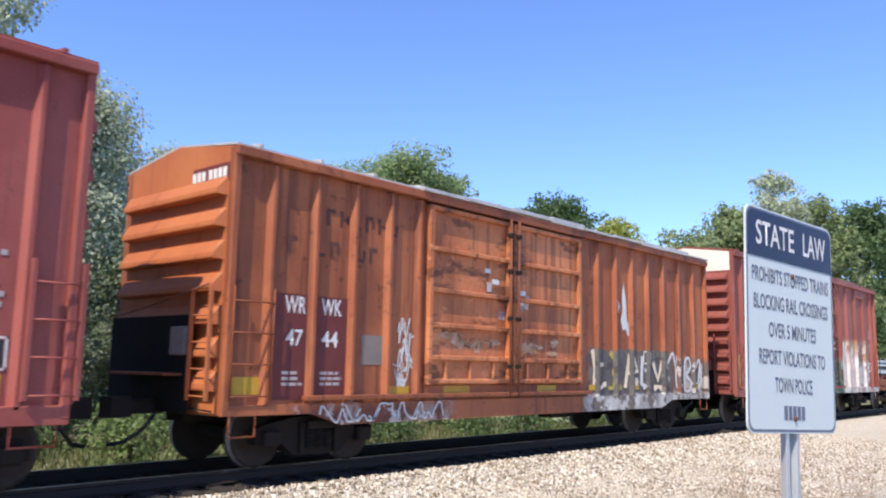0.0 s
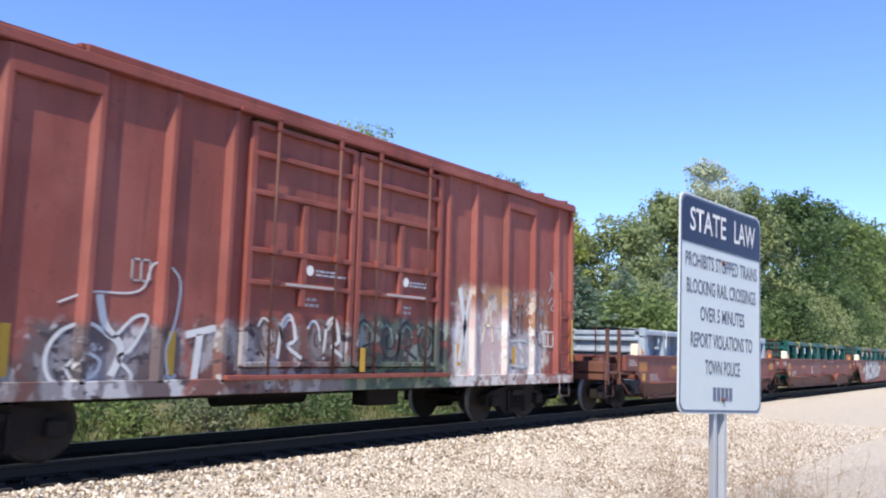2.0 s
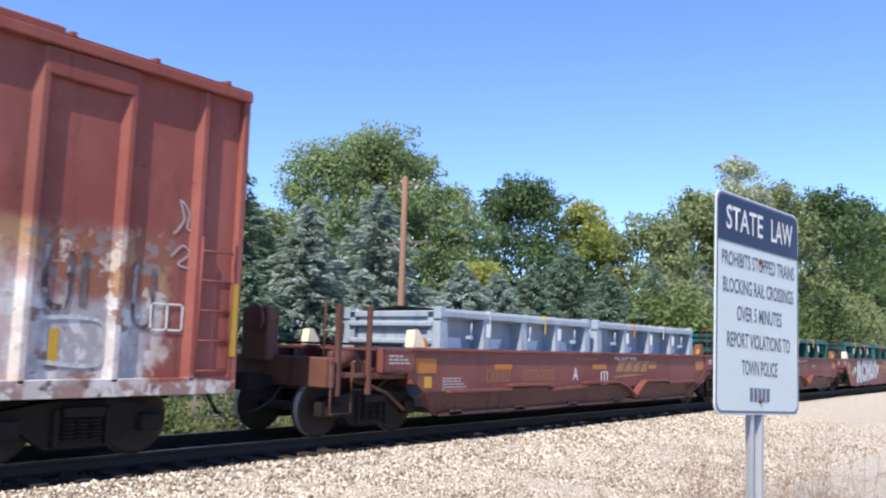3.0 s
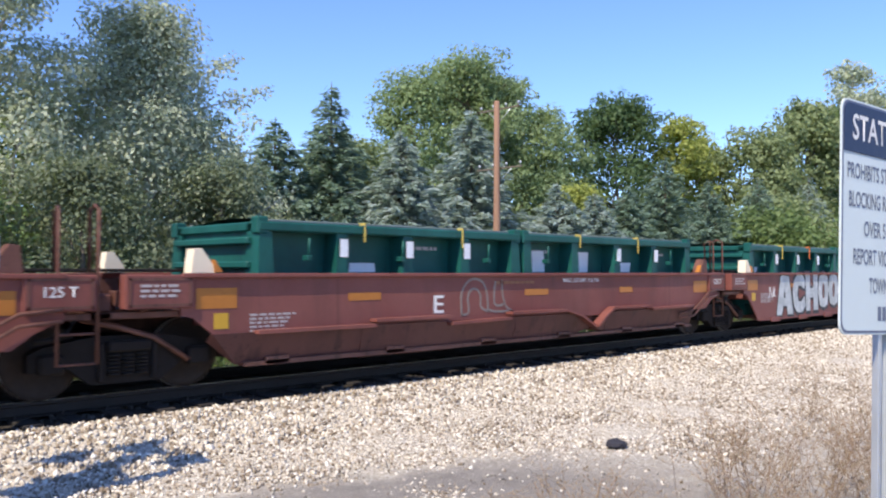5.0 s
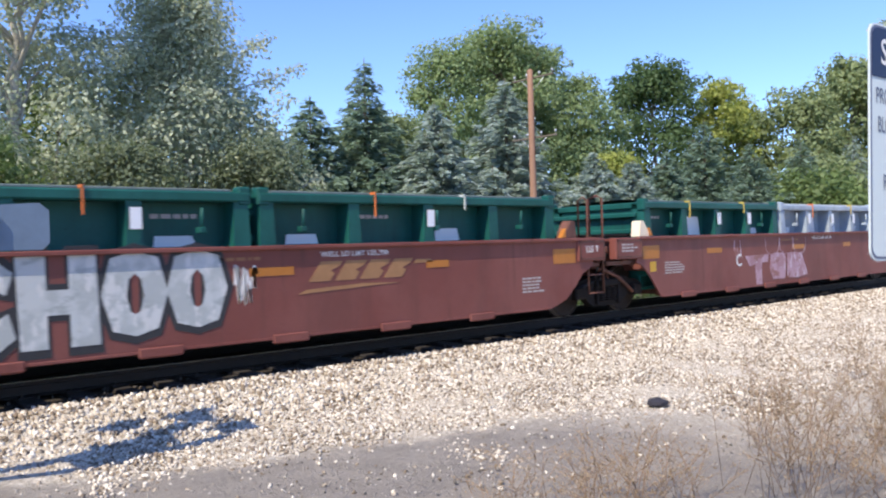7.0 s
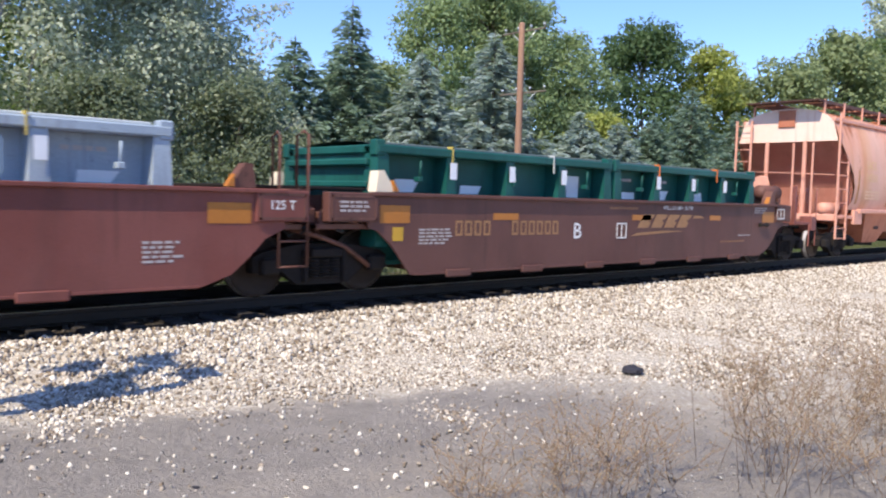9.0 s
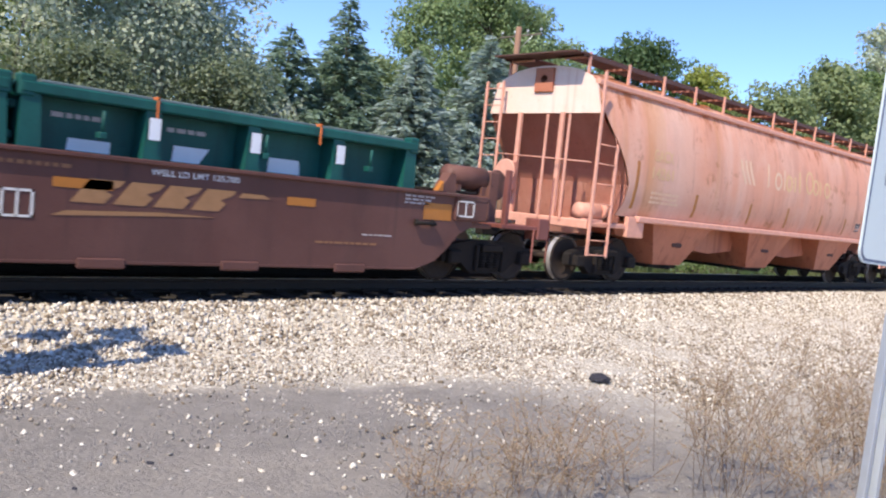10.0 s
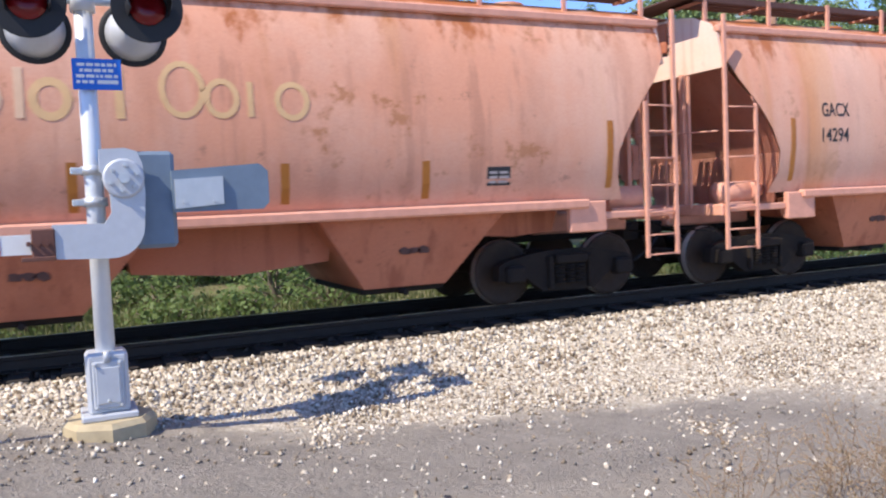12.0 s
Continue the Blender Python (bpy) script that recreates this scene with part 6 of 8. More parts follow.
    for X, z0, z1 in ((23.30, 1.05, 2.0), (25.12, 1.08, 1.68), (27.28, 1.08, 1.66), (30.9, 1.1, 1.5), (33.75, 1.2, 1.62), (35.75, 1.2, 1.6), (38.16, 1.3, 2.3)):
        patch(c, "reflector", X - x0, X - x0 + 0.12, z0, z1, "yellow", -1.525 if X in (23.30, 38.16) else (y if X != 30.9 else -1.535), "yellow vertical reflector strip")
    for k in range(3):
        bm = bmesh.new()
        z = 2.95 + 0.52 * k
        prism(bm, [(-0.35 - 0.1 * k, z), (0.5, z), (0.5, z + 0.025), (-0.35 - 0.1 * k, z + 0.025)], "x", -0.156, -0.146)
        part("end_lettering", bm, "datawhite", c)
    rng = random.Random(42)
    # sprayed outlines over the layered paint: a grinning head, block letters, bubble letters, tall pale strokes
    for key, w, m, what in (
            (((3.05, 0.95), (2.62, 1.0), (2.5, 1.3), (2.65, 1.6), (3.0, 1.72), (3.3, 1.55)), 0.05, "spraywhite", "white sprayed outline of a cartoon head"),
            (((2.75, 1.18), (2.95, 1.36), (3.18, 1.26), (3.1, 1.08), (2.85, 1.04), (2.75, 1.18)), 0.04, "spraywhite", "white sprayed ring"),
            (((3.12, 2.05), (3.22, 1.7), (3.45, 1.42), (3.35, 1.1)), 0.10, "spraywhite", "white sprayed stroke"),
            (((3.35, 1.55), (3.62, 1.82), (3.80, 1.80), (3.60, 1.42), (3.42, 1.30), (3.62, 1.08), (3.52, 0.92), (3.3, 0.98)), 0.045, "spraywhite", "white sprayed loop"),
            (((2.6, 1.95), (3.0, 2.10), (3.5, 2.12), (3.72, 2.22), (3.80, 2.48), (3.88, 2.55)), 0.025, "spraywhite", "thin white sprayed line"),
            (((4.12, 2.50), (4.26, 2.30), (4.22, 1.8), (4.10, 1.4), (4.16, 1.05)), 0.03, "spraywhite", "thin white sprayed line"),
            (((4.42, 1.62), (4.85, 1.72)), 0.10, "spraywhite", "white sprayed stroke"), (((4.62, 1.6), (4.56, 1.0)), 0.11, "spraywhite", "white sprayed stroke"),
            (((11.20 - 0.55, 2.68), (10.82, 2.0), (11.0, 1.1)), 0.13, "spraywhite", "tall pale sprayed letter stroke"),
            (((11.0, 2.66), (10.86, 2.1), (10.66, 1.3)), 0.11, "spraywhite", "tall pale sprayed letter stroke"),
            (((11.45, 1.7), (11.68, 2.5), (11.82, 1.7)), 0.07, "cream", "cream sprayed letter stroke"), (((11.5, 2.02), (11.8, 2.02)), 0.05, "cream", "cream sprayed letter stroke"),
            (((12.5, 2.55), (12.52, 1.95), (12.75, 1.9), (12.78, 2.5)), 0.07, "spraydull", "grey sprayed letter stroke"),
            (((12.95, 2.5), (12.95, 1.9)), 0.08, "spraydull", "grey sprayed letter stroke"), (((13.62, 2.45), (13.62, 1.75), (13.85, 1.72), (13.86, 2.4)), 0.05, "spraydull", "grey sprayed letter stroke"),
            (((12.45, 1.72), (13.2, 1.70), (13.22, 1.2), (12.5, 1.22)), 0.05, "silver", "silver sprayed frame"),
            (((14.12, 2.9), (14.25, 3.1), (14.18, 3.35), (14.32, 3.2), (14.30, 3.0), (14.40, 2.95)), 0.025, "datawhite", "small pale tag"),
            (((14.1, 2.6), (14.25, 2.75), (14.36, 2.65), (14.2, 2.5), (14.4, 2.45)), 0.025, "datawhite", "small pale tag")):
        bm = bmesh.new()
        ribbon(bm, smooth(key, 5) if len(key) > 3 else key, w, y - 0.003)
        part("graffiti", bm, m, c, what)
    for k, x in enumerate((5.75, 6.25, 6.75, 7.2, 7.95, 8.5, 9.05, 9.5)):   # bubble letters across the doors
        w = 0.24 if k < 4 else 0.27
        bm = bmesh.new()
        if k in (0, 2, 5, 7):
            ribbon(bm, oval(x + 0.1, 1.62, w * 0.9, 0.30, 20 * k, 20 * k + 300), 0.05, -1.452)
            ribbon(bm, oval(x + 0.1, 1.62, w * 0.4, 0.13), 0.035, -1.452)
        else:
            ribbon(bm, smooth([(x - w, 1.32), (x - w * 0.7, 1.85), (x, 1.95), (x + w * 0.4, 1.6), (x - 0.05, 1.5), (x + w, 1.32)]), 0.055, -1.452)
        part("graffiti", bm, "blackpaint" if k > 3 else ("spraydull", "spraywhite")[k % 2], c, "dark bubble-letter outline" if k > 3 else "grey bubble-letter outline")
        bm = bmesh.new()
        ribbon(bm, smooth([(x - w * 0.6, 1.78), (x - w * 0.2, 1.9), (x + w * 0.3, 1.82), (x + w * 0.5, 1.6)]), 0.035, -1.4575)
        part("graffiti", bm, "spraygreen" if k > 3 else "spraywhite", c, "pale highlight in a bubble letter")
    frame_mark(c, 3.52, 3.80, 2.28, 2.58, y, "datawhite")
    frame_mark(c, 37.0 - x0, 37.48 - x0, 1.62, 1.98, y - 0.009)
    return c


# ---- articulated well cars
TRUCKS = (41.40, 56.35, 71.15, 85.90, 100.75, 115.05)


def well_unit(i, style):
    """One unit of the articulated set: two deep sides, ends over the shared trucks, floor, bulkheads."""
    a, b = TRUCKS[i], TRUCKS[i + 1]
    L = b - a
    first, last = i == 0, i == 4
    c = car("well_car", a, "brown articulated well car with deep flat sides" + (", stepped lower sill" if style == "sill" else " and faded lettering"), "well car", "well cars")
    paint = "well_dark" if last else "well"
    base = 0.66 if style == "sill" else 0.27   # the stepped kind turns in under its ledges
    for s in (-1, 1):
        bm = bmesh.new()
        y0, y1 = (-1.50, -1.46) if s < 0 else (1.46, 1.50)
        out = [(1.30 if style != "sill" else 0.95, base), (L - (2.0 if style != "sill" else 1.40), base)] + ([(L - 1.62, 0.40), (L - 1.36, 0.62)] if style != "sill" else []) + [(L - 1.15, 0.84), (L - 0.86, 0.97), (L - 0.86, 1.46), (0.50, 1.46), (0.50, 0.97), (0.66, 0.93), (0.92, 0.72)]
        prism(bm, out, "y", y0, y1)
        sd = part("side_wall", bm, paint, c)
        bm = bmesh.new()
        yy = -1.525 if s < 0 else 1.525
        box(bm, 0.50, L - 0.86, yy - 0.035, yy + 0.035, 1.43, 1.485, 0.01)
        part("top_rail", bm, paint, sd)
        if s < 0:
            if style == "sill":
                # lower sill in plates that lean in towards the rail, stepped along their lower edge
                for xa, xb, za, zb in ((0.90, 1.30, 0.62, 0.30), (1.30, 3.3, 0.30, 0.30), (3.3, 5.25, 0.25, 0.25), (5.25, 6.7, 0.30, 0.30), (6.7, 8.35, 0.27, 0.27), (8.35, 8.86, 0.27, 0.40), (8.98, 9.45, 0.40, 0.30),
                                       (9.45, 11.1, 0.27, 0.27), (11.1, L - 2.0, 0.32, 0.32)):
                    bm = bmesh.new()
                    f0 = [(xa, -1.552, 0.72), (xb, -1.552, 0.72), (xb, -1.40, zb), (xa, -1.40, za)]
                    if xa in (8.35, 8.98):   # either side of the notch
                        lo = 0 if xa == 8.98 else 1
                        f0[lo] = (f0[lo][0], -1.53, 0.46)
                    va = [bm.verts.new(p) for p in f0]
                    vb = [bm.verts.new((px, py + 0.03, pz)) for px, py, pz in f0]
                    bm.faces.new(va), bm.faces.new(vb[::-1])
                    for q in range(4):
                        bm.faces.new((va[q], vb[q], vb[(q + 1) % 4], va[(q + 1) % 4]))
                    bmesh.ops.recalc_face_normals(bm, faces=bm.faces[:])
                    # the plate's shade is put into its darker paint
                    part("sill_plate", bm, "sill_shade", sd, "lower sill plate leaning inwards, painted darker for shade")
                for line in ([(1.5, 0.70), (3.45, 0.70)], [(3.45, 0.775), (5.0, 0.775)], [(5.0, 0.66), (6.45, 0.69)], [(6.45, 0.775), (8.0, 0.775), (8.45, 0.66), (8.86, 0.45)],
                             [(8.98, 0.45), (9.25, 0.64), (9.5, 0.775), (10.9, 0.775)], [(10.9, 0.71), (L - 2.2, 0.73)]):
                    bm = bmesh.new()
                    prism(bm, line + [(px, pz + 0.045) for px, pz in line[::-1]], "y", -1.665, -1.48)
                    part("sill_ledge", bm, paint, sd, "projecting ledge along the lower sill")
                bm = bmesh.new()
                prism(bm, [(8.0, 0.40), (9.9, 0.40), (9.9, 0.70), (8.0, 0.70)], "y", -1.39, -1.37)
                part("inner_sill", bm, "wellrust", sd)
            else:
                bm = bmesh.new()
                box(bm, 1.35, L - 2.05, -1.515, -1.50, 0.255, 0.29, 0.004)
                part("lower_sill", bm, paint, sd)
                x = 2.0
                while x < L - 2.4:
                    tab = bmesh.new()
                    box(tab, x, x + 0.55, -1.535, -1.5005, 0.20, 0.33, 0.02)
                    part("jacking_tab", tab, paint, sd)
                    x += 1.75
    bm = bmesh.new()
    for k in range(6):
        x = 1.9 + (L - 4.4) * k / 5
        box(bm, x - 0.18, x + 0.18, -1.46, 1.46, 0.28, 0.38)
    box(bm, 1.4, L - 2.0, -1.46, -1.30, 0.27, 0.33)
    box(bm, 1.4, L - 2.0, 1.30, 1.46, 0.27, 0.33)
    part("well_floor", bm, "wellrust", c)
    # bulkheads, end decks, side boxes at each end
    for end in (0, 1):
        way = -1 if end == 0 else 1
        x = 1.05 if end == 0 else L - 1.60
        bm = bmesh.new()
        box(bm, x - 0.05, x + 0.05, -1.45, 1.45, 0.8, 1.46)
        part("bulkhead", bm, paint, c)
        bx0, bx1 = (-0.20, 0.66) if end == 0 else (L - 1.30, L - 0.52)
        for s in (1, -1):
            bm = bmesh.new()
            box(bm, bx0, bx1, s * 1.455 - 0.085, s * 1.455 + 0.085, 1.06, 1.47, 0.012)
            ed = part("end_box", bm, paint, c)
        bm = bmesh.new()
        box(bm, bx0 + 0.04, bx1 - 0.04, -1.548, -1.541, 1.09, 1.12)
        box(bm, bx0 + 0.04, bx1 - 0.04, -1.548, -1.541, 1.40, 1.43)
        box(bm, bx0 + 0.04, bx0 + 0.07, -1.548, -1.541, 1.09, 1.43)
        box(bm, bx1 - 0.07, bx1 - 0.04, -1.548, -1.541, 1.09, 1.43)
        part("box_frame", bm, "wellrust", ed)
        if end == 0:
            small_print(ed, bx0 + 0.18, bx1 - 0.16, 1.20, 1.38, 3, -1.542, "datawhite", i * 2)
        elif not last:
            marks(ed, (("125 T", (bx0 + bx1) / 2, 1.22, 0.12, 0.36),), -1.542, "white", "capacity_mark")
        bm = bmesh.new()
        d0, d1 = (-0.75, 1.05) if end == 0 else (L - 1.6, L - 0.1)
        box(bm, d0, d1, -0.35, 0.35, 0.72, 1.05, 0.03)
        box(bm, d0 + 0.2, d1 - 0.2, -1.4, 1.4, 0.95, 1.03, 0.01)
        for yy in (-0.9, -0.4, 0.4, 0.9):
            prism(bm, [(d0 + 0.3, 1.0), (d1 - 0.3, 1.0), (d1 - 0.6 if end == 0 else d1 - 0.35, 1.42), (d0 + 0.35 if end == 0 else d0 + 0.5, 1.42)], "y", yy - 0.03, yy + 0.03)
        part("end_casting", bm, "wellrust", c, "rusty end casting over the truck")
        bm = bmesh.new()
        box(bm, bx0 - 0.1, bx1, -1.2, 1.2, 1.50, 1.54, 0.008)
        part("deck_grating", bm, "steel", c)
        # container guides at the well's corners
        for s in (-1, 1):
            g = 0.78 if end == 0 else L - 1.42
            bm = bmesh.new()
            k = 1 if end == 0 else -1
            prism(bm, [(g - 0.14 * k, 1.49), (g + 0.18 * k, 1.49), (g + 0.15 * k, 1.60), (g - 0.0 * k, 1.80), (g - 0.10 * k, 1.79)], "y", s * 1.38 - 0.10, s * 1.38 + 0.10)
            part("container_guide", bm, "cream" if (end == 0) else "wellrust", c, "pale tapered container guide" if end == 0 else "rusty tapered container guide")
            if s < 0:
                bm = bmesh.new()
                prism(bm, [(g + 0.17 * k, 1.50), (g + 0.28 * k, 1.50), (g + 0.17 * k, 1.66)], "y", -1.50, -1.40)
                part("guide_toe", bm, "amber", c, "orange guide toe")
    # brake pipes and levers round the truck
    bm = bmesh.new()
    rng = random.Random(i)
    tube(bm, [(-0.6, -1.2, 0.95), (-0.2, -1.25, 0.86), (0.3, -1.2, 0.7), (0.75, -1.2, 0.4)], 0.035, 7)
    tube(bm, [(-0.7, -1.0, 1.25), (-0.3, -1.1, 1.15), (0.1, -1.15, 1.05), (0.5, -1.1, 1.12)], 0.05, 7)
    lathe(bm, [(0.05, -0.35), (0.16, -0.33), (0.16, 0.1), (0.05, 0.12)], (-0.45, -0.95, 1.25), "x", 12)
    box(bm, -0.5, -0.25, -1.3, -1.1, 1.02, 1.25, 0.03)
    part("brake_gear", bm, "wellrust", c, "rusty brake pipes and cylinder")
    if not first:   # levers, hoses and slack adjuster over the shared truck
        for k in range(7):
            bm = bmesh.new()
            xa = rng.uniform(-0.75, 0.55)
            p = [(xa, rng.uniform(-1.42, -1.1), rng.uniform(0.75, 1.4))]
            for _ in range(3):
                q = p[-1]
                p.append((q[0] + rng.uniform(-0.28, 0.28), q[1] + rng.uniform(-0.06, 0.06), min(1.45, max(0.5, q[2] + rng.uniform(-0.28, 0.22)))))
            tube(bm, [p[0]] + [tuple((u[c] + v[c]) / 2 for c in range(3)) for u, v in zip(p, p[1:])] + [p[-1]], rng.choice((0.016, 0.022, 0.034)), 6)
            part("hose" if k % 2 else "lever", bm, ("black", "wellrust", "steel")[k % 3], c, "brake hose" if k % 2 else "rusty brake lever")
        for k in range(4):
            bm = bmesh.new()
            xa, za = -0.6 + 0.36 * k, rng.uniform(0.95, 1.3)
            box(bm, xa, xa + rng.uniform(0.10, 0.22), -1.36, -1.16, za, za + rng.uniform(0.08, 0.20), 0.015)
            part("bracket", bm, ("steel", "wellrust")[k % 2], c)
    if style == "sill" and not last:
        for dz in (0.0, 0.13):   # pipes that follow the wall's curved end
            bm = bmesh.new()
            tube(bm, [(L - 2.7, -1.57, 0.50 + dz * 0.6), (L - 2.1, -1.57, 0.52 + dz), (L - 1.7, -1.57, 0.72 + dz), (L - 1.35, -1.57, 0.92 + dz), (L - 0.9, -1.57, 0.96 + dz)], 0.022, 7)
            part("brake_pipe", bm, "wellrust", c, "rusty pipe along the side")
    if not first:
        # ladders with tall loop handrails on the trailing side of the unit ahead
        lx = -0.92
        bm = bmesh.new()
        tube(bm, [(lx, -1.44, 0.45), (lx, -1.44, 2.18), (lx + 0.04, -1.32, 2.24), (lx + 0.04, -1.2, 2.18), (lx + 0.04, -1.2, 1.5)], 0.02, 7)
        tube(bm, [(lx + 0.44, -1.44, 0.46), (lx + 0.44, -1.44, 2.22), (lx + 0.46, -1.3, 2.28), (lx + 0.46, -1.12, 2.22), (lx + 0.46, -1.12, 1.5)], 0.022, 7)
        for z in (0.46, 0.80, 1.14, 1.48):
            tube(bm, [(lx, -1.44, z), (lx + 0.44, -1.44, z)], 0.016, 6)
        part("handrail_ladder", bm, "wellrust", c, "ladder with a tall looped handrail")
    truck(c, 0.0)
    if last:
        truck(c, L)
        coupler(c, L + 0.85, 1)
    if first:
        coupler(c, -1.0, -1)
    y = -1.502
    # reflectors and data
    for x0, x1, z0, z1, m in ((0.70, 1.26, 1.04, 1.30, "amber"), (3.05, 3.65, 1.09, 1.20, "amber"), (6.95, 7.6, 1.09, 1.20, "amber"), (9.9, 10.35, 1.09, 1.20, "amber"), (L - 1.95, L - 1.36, 1.04, 1.30, "amber"), (0.94, 1.14, 0.78, 0.98, "yellow")):
        patch(c, "reflector", x0, x1, z0, z1, m, y, "amber reflector strip" if m == "amber" else "yellow label")
    small_print(c, 1.45, 2.15, 0.72, 0.98, 5, y, "datawhite", 20 + i)
    marks(c, (("WELL LD LMT 125,700", 8.2 + 0.4, 1.30, 0.085, 1.15),), y)
    small_print(c, 6.2, 7.3, 1.30, 1.38, 1, y, "goldfaint", 40 + i)
    if last:
        small_print(c, L - 2.35, L - 1.75, 1.26, 1.42, 3, y, "datawhite", 60 + i)
        small_print(c, L - 3.1, L - 2.45, 0.74, 0.78, 1, y, "datawhite", 70 + i)
        small_print(c, L - 3.9, L - 2.45, 0.60, 0.66, 1, y, "goldfaint", 80 + i)
        bm = bmesh.new()
        tube(bm, [(L - 2.15, -1.55, 0.98), (L - 1.72, -1.55, 0.98)], 0.03, 7)
        for q in (L - 2.1, L - 1.77):
            box(bm, q - 0.03, q + 0.03, -1.56, -1.50, 0.94, 1.03, 0.008)
        part("side_handle", bm, "steel", c, "dark steel bar on brackets")
    elif style != "sill":
        small_print(c, L - 2.75, L - 2.2, 0.58, 0.86, 5, y, "datawhite", 60 + i)
    return c


def gold_emblem(parent, x, z, wide, y, material="gold"):
    """A worn painted emblem: slanted blocks over a sweeping bar."""
    bm = bmesh.new()
    w = wide * 0.20
    for k in range(4):
        a = x + wide * 0.06 + k * w
        flat(bm, [(a, z), (a + w * 0.78, z), (a + w * 0.78 + 0.09, z + 0.10), (a + w * 0.62 + 0.09, z + 0.14), (a + w * 0.80 + 0.16, z + 0.20), (a + w * 0.80 + 0.22, z + 0.27), (a + 0.20, z + 0.27)], y)
    flat(bm, [(x - 0.05, z - 0.16), (x + wide * 0.55, z - 0.10), (x + wide * 0.80, z - 0.08), (x + wide * 0.5, z - 0.06), (x + 0.1, z - 0.10)], y)
    flat(bm, [(x + wide * 0.93, z + 0.19), (x + wide * 1.12, z + 0.20), (x + wide * 1.08, z + 0.25), (x + wide * 0.95, z + 0.25)], y)
    return part("emblem", bm, material, parent, "worn gold painted emblem")


def gold_number(parent, x, z, groups, y, material="gold", h=0.24):
    bm = bmesh.new()
    for n, off in groups:
        for k in range(n):
            a = x + off + k * 0.21
            for e, f, g, d in ((a, a + 0.035, z, z + h), (a + 0.115, a + 0.15, z, z + h), (a + 0.035, a + 0.115, z, z + 0.035), (a + 0.035, a + 0.115, z + h - 0.035, z + h)):
                flat(bm, sq(e, f, g, d), y)
    return part("number_bars", bm, material, parent, "worn gold number bars")


def container(x, L, paint, label, seed, tarp, papers=True):
    """An open refuse container with a heavy top rim, tapered posts and a sheet over its load."""
    rng = random.Random(seed)
    c = car("refuse_container", x, label, "container", "refuse containers")
    w, z0, z1 = 1.20, 0.39, 2.20
    for s in (-1, 1):
        bm = bmesh.new()
        box(bm, 0.06, L - 0.06, min(s * (w - 0.22), s * (w - 0.27)), max(s * (w - 0.22), s * (w - 0.27)), z0, z1 - 0.1)
        part("side_wall", bm, paint, c)
        bm = bmesh.new()
        box(bm, 0, L, s * (w - 0.07) - 0.17, s * (w - 0.07) + 0.17, z1 - 0.14, z1 - 0.01, 0.02)
        part("top_rim", bm, paint, c)
    for ex in (0.06, L - 0.11):
        bm = bmesh.new()
        box(bm, ex, ex + 0.05, -w + 0.09, w - 0.09, z0, z1 - 0.1)
        part("end_wall", bm, paint, c)
    for ex in (0, L - 0.14):
        bm = bmesh.new()
        box(bm, ex, ex + 0.14, -w + 0.062, w - 0.062, z1 - 0.14, z1 - 0.012, 0.02)
        part("end_rim", bm, paint, c)
    bm = bmesh.new()
    box(bm, 0.11, L - 0.11, -w + 0.14, w - 0.14, z0, z0 + 0.06)
    part("floor_plate", bm, paint, c)
    n = 5
    for k in range(n):
        px = 0.12 + (L - 0.24) * k / (n - 1)
        wide = 0.10 if 0 < k < n - 1 else 0.11
        for s in (-1, 1):
            bm = bmesh.new()
            va = [(px - wide * 1.5, s * (w - 0.23), z0 + 0.3), (px + wide * 1.5, s * (w - 0.23), z0 + 0.3), (px + wide, s * (w - 0.23), z1 - 0.14), (px - wide, s * (w - 0.23), z1 - 0.14)]
            vb = [(px - wide * 1.4, s * (w + 0.12), z0 + 0.3), (px + wide * 1.4, s * (w + 0.12), z0 + 0.3), (px + wide * 0.9, s * (w + 0.07), z1 - 0.14), (px - wide * 0.9, s * (w + 0.07), z1 - 0.14)]
            A, B = [bm.verts.new(p) for p in va], [bm.verts.new(p) for p in vb]
            bm.faces.new(A), bm.faces.new(B[::-1])
            for j in range(4):
                bm.faces.new((A[j], B[j], B[(j + 1) % 4], A[(j + 1) % 4]))
            bmesh.ops.recalc_face_normals(bm, faces=bm.faces[:])
            part("side_post", bm, paint, c)
    # corner castings
    for ex in (-0.02, L - 0.16):
        for s in (-1, 1):
            bm = bmesh.new()
            box(bm, ex, ex + 0.18, s * w - 0.09, s * w + 0.09, z1 - 0.18, z1 + 0.06, 0.02)
            part("corner_casting", bm, paint, c)
    # leading end: horizontal stiffeners with hooks
    for z in (1.2, 1.55, 1.88):
        bm = bmesh.new()
        box(bm, -0.07, 0.06, -w + 0.1, w - 0.1, z, z + 0.10, 0.02)
        part("end_stiffener", bm, paint, c)
    for k in range(3):
        bm = bmesh.new()
        px = 0.8 + (L - 1.6) * k / 2 + rng.uniform(-0.2, 0.2)
        tube(bm, [(px, -w - 0.10, 1.70), (px, -w - 0.12, 1.98)], 0.02, 6)
        box(bm, px - 0.045, px + 0.045, -w - 0.13, -w, 1.66, 1.74, 0.01)
        part("latch", bm, paint, c)
    # tied-down sheet with sags
    me_v, me_f = [], []
    nx, ny = 16, 6
    for i in range(nx + 1):
        for j in range(ny + 1):
            u, v = i / nx, j / ny
            zz = z1 + 0.015 + 0.07 * math.sin(math.pi * v) + 0.03 * noise.noise((u * 7 + seed, v * 3, 0))
            me_v.append((0.25 + (L - 0.5) * u, (v - 0.5) * 2 * (w - 0.03), zz))
    for i in range(nx):
        for j in range(ny):
            k = i * (ny + 1) + j
            me_f.append((k, k + ny + 1, k + ny + 2, k + 1))
